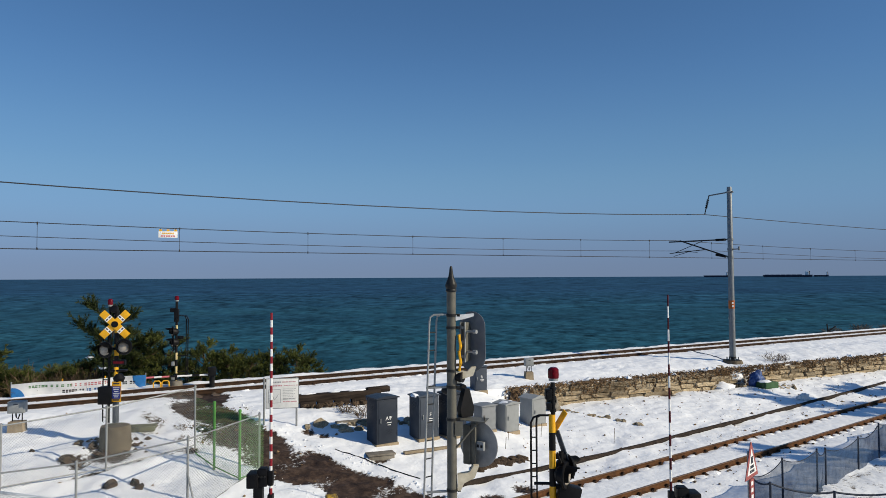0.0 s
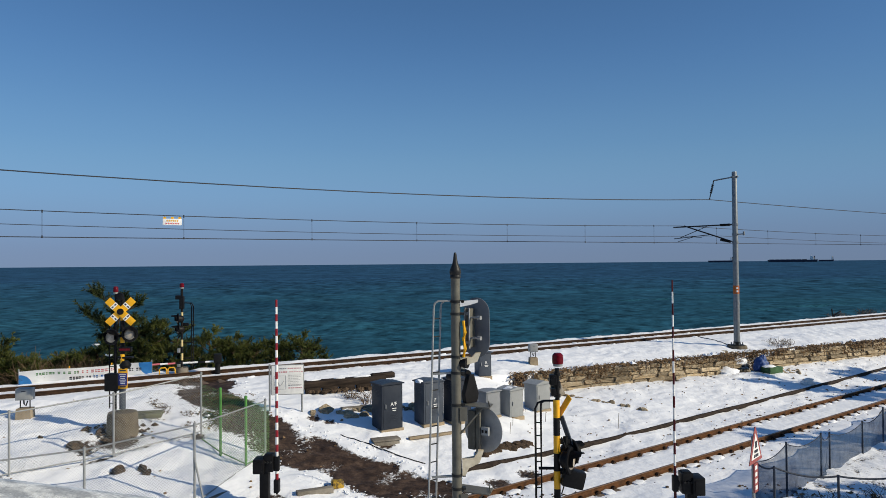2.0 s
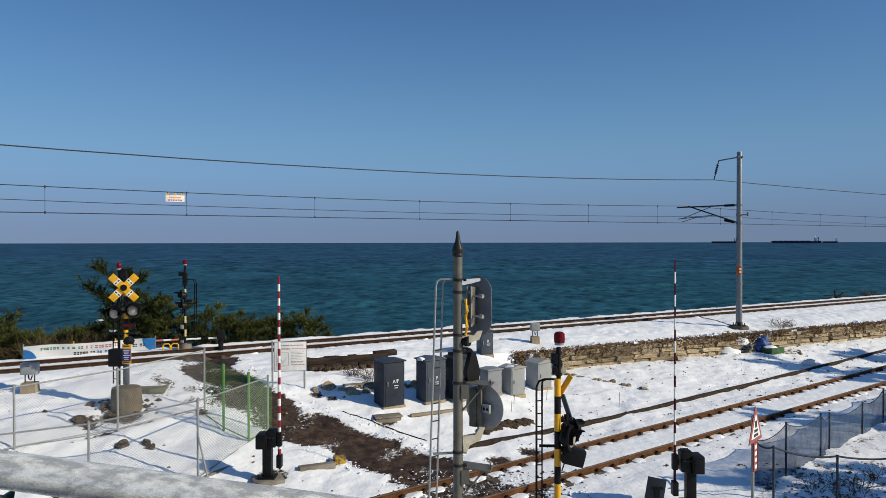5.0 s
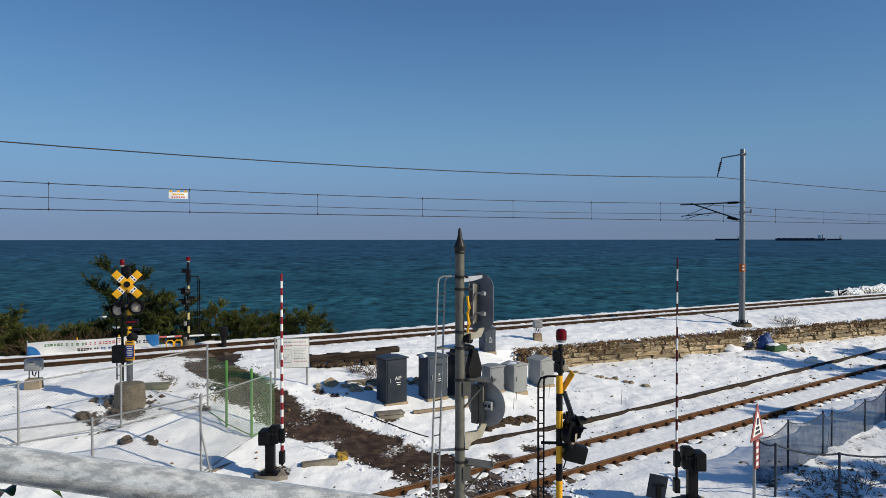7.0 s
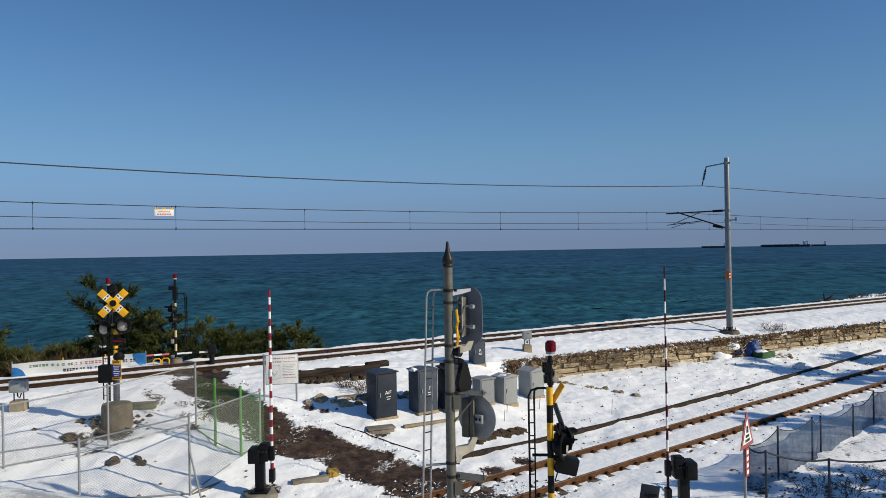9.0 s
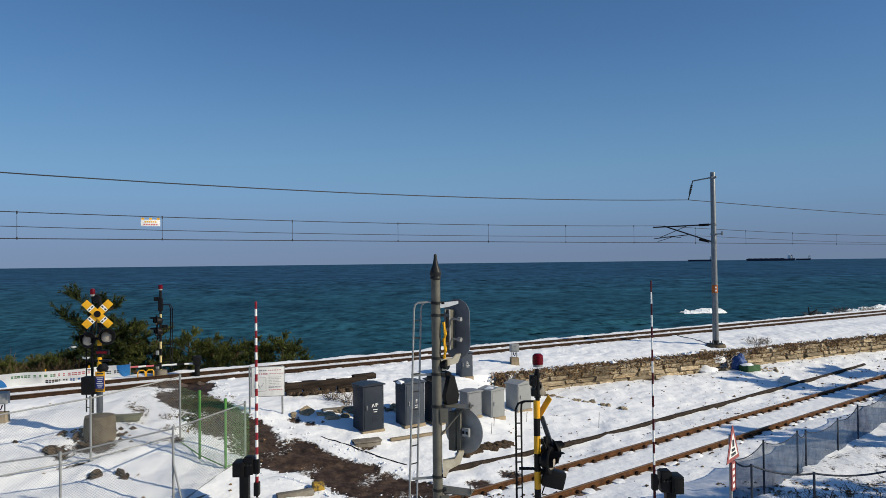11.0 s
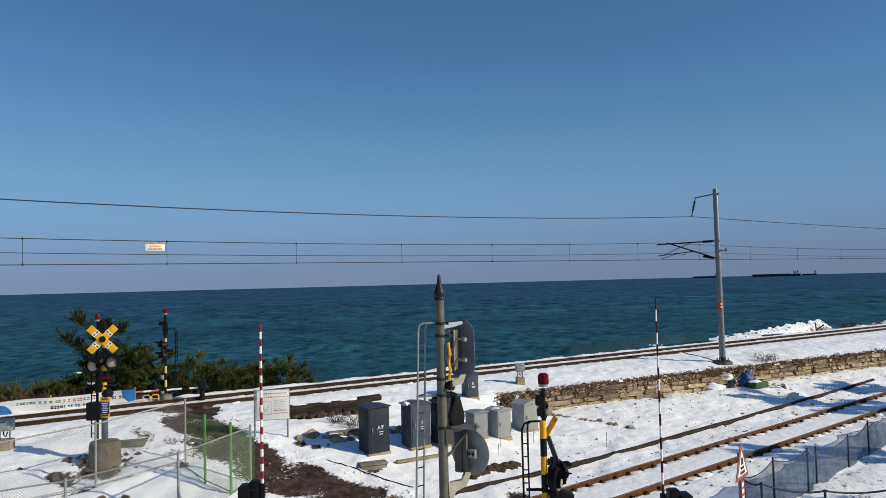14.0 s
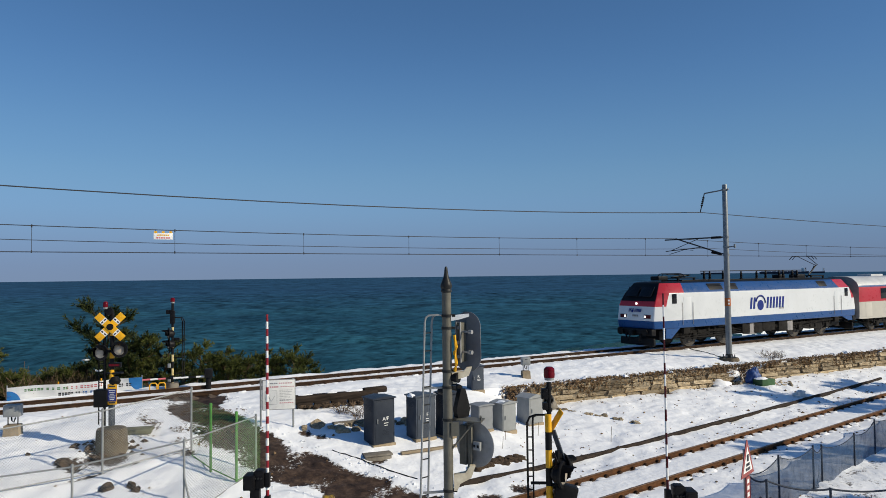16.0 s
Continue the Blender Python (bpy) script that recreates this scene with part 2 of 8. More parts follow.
M_ORANGE = mat("orange_label", (0.42, 0.11, 0.016), (0.3, 0.08, 0.014), 0.5, 0, 9, 0.05, 0.002)
M_GREEN = mat("green_fence_paint", (0.10, 0.30, 0.06), (0.075, 0.23, 0.05), 0.5, 0, 8, 0.1, 0.002)
M_BLUE = mat("blue_tarpaulin", (0.035, 0.09, 0.28), (0.02, 0.05, 0.16), 0.5, 0, 4, 0.7, 0.02)
M_BIN = mat("green_plastic", (0.06, 0.13, 0.06), (0.04, 0.09, 0.04), 0.5, 0, 5, 0.1, 0.003)
M_SIGNBLUE = mat("sign_blue", (0.02, 0.035, 0.22), (0.016, 0.03, 0.17), 0.45, 0, 8, 0.05, 0.002)
M_CLOTH = mat("white_banner_cloth", (0.90, 0.91, 0.92), (0.84, 0.85, 0.86), 0.75, 0, 3, 0.4, 0.01)
M_SKYBLUE = mat("banner_blue_print", (0.04, 0.27, 0.66), (0.035, 0.22, 0.55), 0.7, 0, 3, 0.2, 0.01)
M_INK = mat("dark_print", (0.035, 0.045, 0.06), (0.03, 0.03, 0.04), 0.7, 0, 8, 0.0)
M_REDINK = mat("red_print", (0.60, 0.16, 0.18), (0.5, 0.12, 0.14), 0.7, 0, 8, 0.0)
M_GREENINK = mat("green_print", (0.12, 0.30, 0.13), (0.1, 0.25, 0.1), 0.7, 0, 8, 0.0)
M_BLUEINK = mat("blue_print", (0.02, 0.15, 0.45), (0.02, 0.12, 0.38), 0.7, 0, 8, 0.0)
M_SNOW = mat("fresh_snow", (0.90, 0.91, 0.92), (0.80, 0.82, 0.85), 0.65, 0, 6, 0.5, 0.03)
M_FOAM = mat("sea_foam", (0.92, 0.93, 0.93), (0.78, 0.82, 0.83), 0.8, 0, 1.1, 0.4, 0.12)
M_WAVE = mat("breaking_wave_water", (0.006, 0.050, 0.062), (0.004, 0.030, 0.044), 0.5, 0, 0.5, 0.5, 0.2)
M_WIRE = mat("dark_wire", (0.05, 0.052, 0.055), (0.04, 0.04, 0.042), 0.5, 0.4, 8, 0.0)
M_BARK = mat("pine_bark", (0.10, 0.065, 0.04), (0.05, 0.032, 0.022), 0.95, 0, 9, 1.0, 0.02)
# near-black end of both greens puts the crowns' inner shade into the colour
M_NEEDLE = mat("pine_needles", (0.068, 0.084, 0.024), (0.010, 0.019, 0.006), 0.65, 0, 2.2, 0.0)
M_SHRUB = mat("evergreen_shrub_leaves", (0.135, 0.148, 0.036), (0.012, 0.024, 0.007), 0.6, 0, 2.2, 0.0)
M_TWIG = mat("dry_twigs", (0.16, 0.11, 0.07), (0.08, 0.055, 0.035), 0.9, 0, 5, 0.0)
M_DRYGRASS = mat("dry_vines", (0.33, 0.21, 0.10), (0.13, 0.078, 0.04), 0.9, 0, 3, 0.0)
M_EARTH = mat("frozen_brown_earth", (0.30, 0.19, 0.095), (0.10, 0.060, 0.031), 0.95, 0, 5, 0.9, 0.03)
M_PALERED = mat("faded_red_print", (0.55, 0.27, 0.29), (0.5, 0.24, 0.26), 0.7, 0, 8, 0.0)
M_PALEINK = mat("faded_grey_print", (0.24, 0.24, 0.26), (0.2, 0.2, 0.22), 0.7, 0, 8, 0.0)


# ---- mesh helpers ----
def part(name, bm, material, parent=None, label="", m=None, flat=False):
    me = bpy.data.meshes.new(name)
    bm.normal_update()
    bm.to_mesh(me)
    bm.free()
    if not flat:
        me.shade_smooth()
        me.set_sharp_from_angle(angle=radians(38))
    for mm in (material if isinstance(material, (list, tuple)) else [material]):
        me.materials.append(mm)
    ob = new(name, me)
    if parent:
        ob.parent = parent
    if m is not None:
        ob.matrix_basis = m
    if label:
        tagged(ob, label)
    return ob


def thing(name, m, label, category, group="", kind=""):
    ob = new(name)
    ob.empty_display_size = 0.2
    ob.matrix_basis = m
    return tagged(ob, label, category, group, kind)


def box(bm, c, size, m=None, bevel=0.0, mi=0):
    mm = Matrix.Translation(c) @ (m or Matrix()) @ Matrix.Diagonal((*size, 1))
    r = bmesh.ops.create_cube(bm, size=1.0, matrix=mm)
    faces = {f for v in r["verts"] for f in v.link_faces}
    if bevel:
        edges = {e for v in r["verts"] for e in v.link_edges}
        rb = bmesh.ops.bevel(bm, geom=list(edges), offset=bevel, segments=2, affect="EDGES", profile=0.6)
        faces = {f for f in faces if f.is_valid} | set(rb["faces"])
    if mi:
        for f in faces:
            f.material_index = mi
    return bm


def rod(bm, a, b, r0, r1=None, seg=10, mi=0):
    a, b = Vector(a), Vector(b)
    d = b - a
    mm = Matrix.Translation((a + b) / 2) @ d.to_track_quat("Z", "Y").to_matrix().to_4x4()
    r = bmesh.ops.create_cone(bm, cap_ends=True, segments=seg, radius1=r0, radius2=r0 if r1 is None else r1, depth=d.length, matrix=mm)
    if mi:
        for f in {f for v in r["verts"] for f in v.link_faces}:
            f.material_index = mi
    return bm


def tube(bm, pts, r, seg=8):
    pts = [Vector(p) for p in pts]
    rings = []
    for i, p in enumerate(pts):
        d = (pts[min(i + 1, len(pts) - 1)] - pts[max(i - 1, 0)]).normalized()
        q = d.to_track_quat("Z", "Y")
        rr = r(i / (len(pts) - 1)) if callable(r) else r
        rings.append([bm.verts.new(p + q @ Vector((rr * math.cos(a), rr * math.sin(a), 0))) for a in (2 * math.pi * k / seg for k in range(seg))])
    for a, b in zip(rings, rings[1:]):
        for k in range(seg):
            bm.faces.new((a[k], a[(k + 1) % seg], b[(k + 1) % seg], b[k]))
    bm.faces.new(rings[0][::-1])
    bm.faces.new(rings[-1])
    return bm


def lathe(bm, prof, seg=24, m=None):
    m = m or Matrix()
    rings = [[bm.verts.new(m @ Vector((r * math.cos(a), r * math.sin(a), z))) for a in (2 * math.pi * k / seg for k in range(seg))] for r, z in prof]
    for a, b in zip(rings, rings[1:]):
        for k in range(seg):
            bm.faces.new((a[k], a[(k + 1) % seg], b[(k + 1) % seg], b[k]))
    bm.faces.new(rings[0][::-1])
    bm.faces.new(rings[-1])
    return bm


def prism(bm, poly, depth, m=None, mi=0):
    """Solid with the outline poly (in x, z), from y = 0 to y = depth."""
    m = m or Matrix()
    a = [bm.verts.new(m @ Vector((x, 0, z))) for x, z in poly]
    b = [bm.verts.new(m @ Vector((x, depth, z))) for x, z in poly]
    fs = [bm.faces.new(a), bm.faces.new(b[::-1])]
    n = len(poly)
    for k in range(n):
        fs.append(bm.faces.new((a[k], b[k], b[(k + 1) % n], a[(k + 1) % n])))
    for f in fs:
        f.material_index = mi
    bmesh.ops.recalc_face_normals(bm, faces=fs)
    return bm


def B():
    return bmesh.new()


def turn_z(a):
    return Matrix.Rotation(radians(a), 4, "Z")


# ---- lie of the land ----
UP0, UPS = 32.2, 0.6          # centre of the upper track: y = UP0 + UPS * x
LO0, LOS = 16.06, 0.768       # centre of the lower track
WA0, WAS = 27.2, 0.51         # foot of the stone wall
UA, LA = math.atan(UPS), math.atan(LOS)
CU, CL = math.cos(UA), math.cos(LA)
RAIL_UP, RAIL_LO, SEA = 1.6, 0.0, -3.5


def smooth(a, b, v):
    v = min(1.0, max(0.0, (v - a) / (b - a)))
    return v * v * (3 - 2 * v)


def y_low(x):
    return LO0 + LOS * min(max(x, -22), 26) + 0.55 * (max(0.0, x - 26) + min(0.0, x + 22))


def y_wall(x):
    return WA0 + WAS * min(max(x, -22), 30) + 0.6 * (max(0.0, x - 30) + min(0.0, x + 22))


def y_up(x):
    return UP0 + UPS * x


def height(x, y):
    """Height of the ground without its small bumps."""
    yl, yu, yw = y_low(x), y_up(x), y_wall(x)
    if y > yu + 2.2:                                   # bank down to the shore
        z = 1.52
        d = (y - yu - 2.2) * CU
        return z - 5.6 * smooth(0.0, 7.0, d) if d > 0 else z
    left = -0.13 + 1.5 * smooth(0.06, 0.86, (y - yl) / max(yu - yl, 1.0))
    k = smooth(0.8, 4.6, x)
    if y < yw:
        right = -0.13 + 0.5 * smooth(0.2, 1.0, (y - yl) / max(yw - yl, 1.0))
    else:
        right = 1.16 + 0.24 * smooth(0.0, 3.0, y - yw)
    if y < yl:
        left = right = -0.13
    z = left * (1 - k) + right * k
    return z + (1.465 - z) * smooth(-2.6, -1.2, (y - yu) * CU) + 0.08 * smooth(1.1, 1.8, (y - yu) * CU)


# ---- ground ----
TRODDEN = [(-8.6, 25.6), (-8.1, 24.2), (-6.4, 22.2), (-5.0, 20.7), (-3.3, 19.6), (-1.6, 18.7), (-0.2, 17.6), (1.2, 15.8), (3.0, 13.2)]


def dist_line(x, y, pts):
    best, where = 1e9, 0
    for i, ((ax, ay), (bx, by)) in enumerate(zip(pts, pts[1:])):
        dx, dy = bx - ax, by - ay
        k = min(1, max(0, ((x - ax) * dx + (y - ay) * dy) / (dx * dx + dy * dy)))
        d = math.hypot(x - ax - k * dx, y - ay - k * dy)
        if d < best:
            best, where = d, i + k
    return best, where


BARE_SPOTS = [(-8.9, 19.4, 0.75), (-9.7, 18.85, 0.42), (-8.2, 17.7, 0.25), (-7.6, 17.9, 0.22), (-9.4, 18.6, 0.3), (-7.0, 20.2, 0.35),
              (-4.1, 22.4, 0.35), (-3.6, 22.2, 0.3), (1.4, 18.8, 0.5), (2.3, 19.6, 0.45), (0.4, 14.4, 0.9), (2.9, 17.2, 0.35), (-2.9, 17.9, 0.3),
              (-1.8, 21.0, 0.45), (-4.2, 17.0, 0.5), (15.0, 36.1, 0.5), (10.2, 32.1, 0.6), (14.2, 34.2, 0.5), (13.2, 17.3, 0.35)]


FENCE_FOOT = [(-12.6, 14.8), (-10.4, 17.0), (-8.6, 18.5), (-6.97, 20.4)]


def bareness(x, y):
    """How far the snow is gone: 0 full cover, 1 none."""
    v = 0.0
    if -12.6 < x < -6.9 and 14.7 < y < 20.5:                    # thawed strip under the wire fence
        d, w = dist_line(x, y, FENCE_FOOT)
        v = max(v, (1 - smooth(0.06, 0.22, d)) * (0.42 + 0.4 * noise.noise((x * 1.3, y * 1.3, 12.0))))
    d, w = dist_line(x, y, TRODDEN)
    if d < 2.2:
        half = 0.84 + 0.3 * noise.noise((x * 0.8, y * 0.8, 3.0)) + 0.25 * noise.noise((x * 2.6, y * 2.6, 3.0)) + (0.12 if w < 5.6 else 0.4)
        v = max(v, (1 - smooth(half - 0.25, half + 0.3, d)) * ((0.66 + 0.34 * noise.noise((x * 1.1, y * 1.1, 7.0))) if w < 6.0 else 0.58 + 0.26 * noise.noise((x * 1.6, y * 1.6, 7.0))))
    for sx, sy, r in BARE_SPOTS:
        d = math.hypot(x - sx, y - sy)
        if d < r * 2:
            v = max(v, 0.62 * (1 - smooth(r * 0.4, r * 1.5, d)))
    if -9.6 < x < -6.2 and 20.6 < y < 24.2:                     # gravel that shows through
        v = max(v, 0.40 * smooth(0.0, 0.5, noise.noise((x * 0.5, y * 0.5, 8.0)) + 0.55))
    dl = abs(y - y_low(x)) * CL
    if dl < 0.62:                                             # between the rails
        v = max(v, 0.24 + 0.22 * noise.noise((x * 0.35, y * 0.35, 1.0)))
    if 1.2 < dl < 1.6:
        v = max(v, 0.22 + 0.25 * noise.noise((x * 0.6, y * 0.6, 5.0)))
    if -0.06 < y - y_wall(x) < 1.1 and x > 2.5:                    # earth along the top of the wall
        v = max(v, 0.52 * (1 - smooth(0.1, 0.75, y - y_wall(x))) + 0.4 * noise.noise((x * 1.1, y * 1.6, 2.0)))
    if y > 10 and x > 7 and y < y_low(x) - 4.4:                 # thin snow behind the net
        v = max(v, 0.40 + 0.22 * noise.noise((x * 1.9, y * 1.9, 4.0)) + 0.12 * noise.noise((x * 5, y * 5, 4.0)))
    du = abs(y - y_up(x)) * CU
    if du < 1.25:
        v = max(v, (0.30 if x < 2 else 0.2) + 0.25 * noise.noise((x * 0.7, y * 0.7, 6.0)))
    return v


def relief(x, y):
    du, dl = abs(y - y_up(x)) * CU, abs(y - y_low(x)) * CL
    calm = smooth(0.9, 1.8, dl) * smooth(0.9, 2.0, du)
    n = noise.noise((x * 0.7, y * 0.7, 0.0)) * 0.08 + noise.noise((x * 2.1, y * 2.1, 1.0)) * 0.05 + noise.noise((x * 4.3, y * 4.3, 2.0)) * 0.03
    melt = 0.04 * smooth(0.5, 0.68, dl) * (1 - smooth(0.9, 1.15, dl))      # snow sunk beside the siding's rails
    return n * (0.15 + 0.85 * calm) - melt


def build_ground():
    xs = [-500, -300, -180, -110, -70, -45, -32, -26, -22]
    x = -20.0
    while x < 30:
        xs.append(x)
        x += 0.17
    xs += [31, 33, 36, 40, 46, 55, 70, 90, 120, 160, 220, 300, 420, 600]
    verts, bare = [], []
    rows = 0
    for x in xs:
        yl, yu = y_low(x), y_up(x)
        yw = min(max(y_wall(x), yl + 2.0), yu - 1.6)
        keys = [(yl - 160, 14), (yl - 12, 46), (yl, 90), (yw - 0.04, 1), (yw + 0.04, 40), (yu - 1.2, 16), (yu + 2.2, 16), (yu + 14, 3), (yu + 60, 0)]
        ys = []
        for (a, n), (b, _) in zip(keys, keys[1:]):
            ys += [a + (b - a) * k / n for k in range(n)]
        ys.append(keys[-1][0])
        rows = len(ys)
        for y in ys:
            near = -20 <= x <= 30 and y > -2
            v = bareness(x, y) if near else 0.0
            z = height(x, y) + (relief(x, y) if near else 0.0) - 0.05 * smooth(0.3, 0.6, v)
            verts.append((x, y, z))
            bare.append(v)
    faces = [(i * rows + j, (i + 1) * rows + j, (i + 1) * rows + j + 1, i * rows + j + 1) for i in range(len(xs) - 1) for j in range(rows - 1)]
    me = bpy.data.meshes.new("ground")
    me.from_pydata(verts, [], faces)
    me.attributes.new("bare", "FLOAT", "POINT").data.foreach_set("value", bare)
    me.shade_smooth()
    me.materials.append(M_GROUND)
    return tagged(new("ground", me), "trodden snow over dark earth and gravel beside the railway", "ground", kind="structure")


build_ground()


def build_sea():
    """Water in a fan of rows that widen with distance; the small waves are geometry near the shore."""
    rows = [24.0]
    while rows[-1] < 4900:
        rows.append(rows[-1] * 1.0115 + 0.05)
    ys = np.array(rows)
    tans = np.concatenate([np.tan(np.radians(np.linspace(-62, -38, 14)[:-1])), np.tan(np.radians(np.linspace(-38, 44, 430))), np.tan(np.radians(np.linspace(44, 62, 12)[1:]))])
    Y, T = np.meshgrid(ys, tans, indexing="ij")
    X = Y * T
    Z = np.zeros_like(X)
    gap = np.gradient(ys)[:, None] * np.ones_like(X)
    rng = np.random.RandomState(5)
    for k in range(46):
        lam = 1.3 * (22 / 1.3) ** (k / 45.0)
        ang = math.radians(-122 + rng.normal(0, 26))
        kx, ky = 2 * math.pi / lam * math.cos(ang), 2 * math.pi / lam * math.sin(ang)
        amp = 0.013 * lam ** 0.55
        keep = np.clip((lam / gap - 2.2) / 2.5, 0, 1)
        ph = kx * X + ky * Y + rng.uniform(0, 6.28) + 1.6 * np.sin(X / (lam * 7) + rng.uniform(0, 6)) + 1.6 * np.sin(Y / (lam * 5) + rng.uniform(0, 6))
        Z += amp * keep * (np.sin(ph) + 0.25 * np.sin(2 * ph + 1.2))
    n, m = X.shape
    verts = np.stack([X, Y, Z + SEA], -1).reshape(-1, 3)
    i = np.arange(n * m).reshape(n, m)
    quads = np.stack([i[:-1, :-1], i[:-1, 1:], i[1:, 1:], i[1:, :-1]], -1).reshape(-1, 4)
    me = bpy.data.meshes.new("water")
    me.from_pydata(verts.tolist(), [], quads.tolist())
    me.shade_smooth()
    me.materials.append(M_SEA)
    return tagged(new("water", me), "dark blue-green sea with wind ripples out to the horizon", "sea", kind="structure")


build_sea()


# ---- tracks ----
RAIL_PROFILE = [(-0.065, -0.155), (0.065, -0.155), (0.065, -0.142), (0.012, -0.125), (0.009, -0.045), (0.035, -0.032), (0.036, -0.008), (0.028, 0.0), (-0.028, 0.0), (-0.036, -0.008), (-0.035, -0.032), (-0.009, -0.045), (-0.012, -0.125), (-0.065, -0.142)]


def build_track(name, line, zrail, s0, s1, slope_angle, label, near0, near1, rust=None, drift=0.6):
    """Rails follow y = line(x); sleepers between near0 and near1."""
    root = thing(name, Matrix(), label, "railway track", kind="structure")
    for side in (-0.7535, 0.7535):
        bm = B()
        rings = []
        x = s0
        while x <= s1:
            d = Vector((1, (line(x + 0.5) - line(x - 0.5)), 0)).normalized()
            n = Vector((-d.y, d.x, 0))
            o = Vector((x, line(x), zrail)) + n * side
            rings.append([bm.verts.new(o + n * a + Vector((0, 0, b))) for a, b in RAIL_PROFILE])
            x += 2.0 if near0 - 12 < x < near1 + 12 else 20.0
        k = len(RAIL_PROFILE)
        for a, b in zip(rings, rings[1:]):
            for i in range(k):
                f = bm.faces.new((a[i], a[(i + 1) % k], b[(i + 1) % k], b[i]))
                if i in (6, 7, 8):
                    f.material_index = 1
        bmesh.ops.recalc_face_normals(bm, faces=bm.faces[:])
        part("rail", bm, [rust, M_RAILTOP], root, "rust-brown steel rail")
    # snow left against the rails between the sleepers
    rnd = random.Random(31)
    drifts = []
    for k in range(4):
        bm = B()
        bmesh.ops.create_icosphere(bm, subdivisions=2, radius=1.0)
        for v in bm.verts:
            v.co = Vector((v.co.x * 0.30, v.co.y * 0.17, v.co.z * 0.055)) * (1 + 0.45 * noise.noise(v.co * 1.7 + Vector((k * 3, 0, 0))))
        ob = part("snow_drift", bm, M_SNOW, root, "snow banked against the rail")
        drifts.append(ob.data)
        ob.matrix_basis = pose(near0 - 0.3 * k, line(near0 - 0.3 * k), zrail - 0.13)
    step = 0.62 * math.cos(slope_angle)
    x = max(near0, -8) + step / 2
    while x < min(near1, 22):
        for side in (-0.7535, 0.7535):
            if rnd.random() < drift:
                ob = new("snow_drift", drifts[rnd.randrange(4)])
                ob.parent = root
                ob.matrix_basis = pose(x + math.sin(slope_angle) * (0.15 - side), line(x) + math.cos(slope_angle) * (side - 0.15), zrail - 0.152, 0, 0, math.degrees(slope_angle) + rnd.uniform(-4, 4)) @ Matrix.Diagonal((rnd.uniform(0.6, 1.05), rnd.uniform(0.7, 1.2), rnd.uniform(0.5, 1.1), 1))
        x += step
    # spring clips that hold the rails on the sleepers
    clip = B()
    box(clip, (0, 0, 0), (0.11, 0.09, 0.05), bevel=0.014)
    box(clip, (0.01, 0.02, 0.03), (0.05, 0.07, 0.03), bevel=0.008)
    first = part("rail_clip", clip, M_RUSTDARK, root)
    x = max(near0, -7)
    while x < min(near1, 23):
        for off in (-0.835, 0.672):
            ob = first if first else new("rail_clip", clip_data)
            clip_data, first = ob.data, None
            ob.parent = root
            ob.matrix_basis = pose(x - math.sin(slope_angle) * off, line(x) + math.cos(slope_angle) * off, zrail - 0.125, 0, 0, math.degrees(slope_angle))
        x += step
    me = None
    step = 0.62 * math.cos(slope_angle)
    x = near0
    while x < near1:
        if me is None:
            bm = B()
            box(bm, (0, 0, -0.245), (0.26, 2.5, 0.17), bevel=0.02)
            for side in (-0.7535, 0.7535):
                for e in (-0.085, 0.085):
                    box(bm, (0.0, side + e, -0.14), (0.12, 0.05, 0.045), bevel=0.012)
            ob = part("sleeper", bm, M_SLEEPER, root)
            me = ob.data
        else:
            ob = new("sleeper", me)
            ob.parent = root
        ob.matrix_basis = pose(x, line(x), zrail, 0, 0, math.degrees(slope_angle))
        x += step
    return root


build_track("upper_track", y_up, RAIL_UP, -140, 470, UA, "single rusty railway line bedded in snow above the sea", -22, 42, M_RUSTDARK, 0.5)
build_track("lower_track", y_low, RAIL_LO, -60, 60, LA, "rust-brown siding rails on snow-covered sleepers", -6, 24, M_RUST, 0.7)


def along(line, x, off=0.0, z=0.0):
    d = Vector((1, line(x + 0.1) * 5 - line(x - 0.1) * 5, 0)).normalized()
    return Vector((x, line(x), z)) + Vector((-d.y, d.x, 0)) * off


# old rail lying beside the siding
bm = B()
pts = [along(y_low, x, 2.35 + 0.08 * noise.noise((x * 0.2, 0, 0))) for x in np.arange(2.0, 25, 0.8)]
for p in pts:
    p.z = height(p.x, p.y) + 0.03 + 0.05 * noise.noise((p.x * 0.6, 1, 0))
tube(bm, pts, 0.085, 6)
for x0, x1 in ((26.2, 27.6), (28.3, 33.0)):
    tube(bm, [along(y_low, x, 2.35, height(x, y_low(x) + 2.6) + 0.02) for x in np.linspace(x0, x1, 5)], 0.085, 6)
tagged(part("cable_duct", bm, M_DARKWOOD), "dark weathered timber edging half buried in snow", "timber edging")


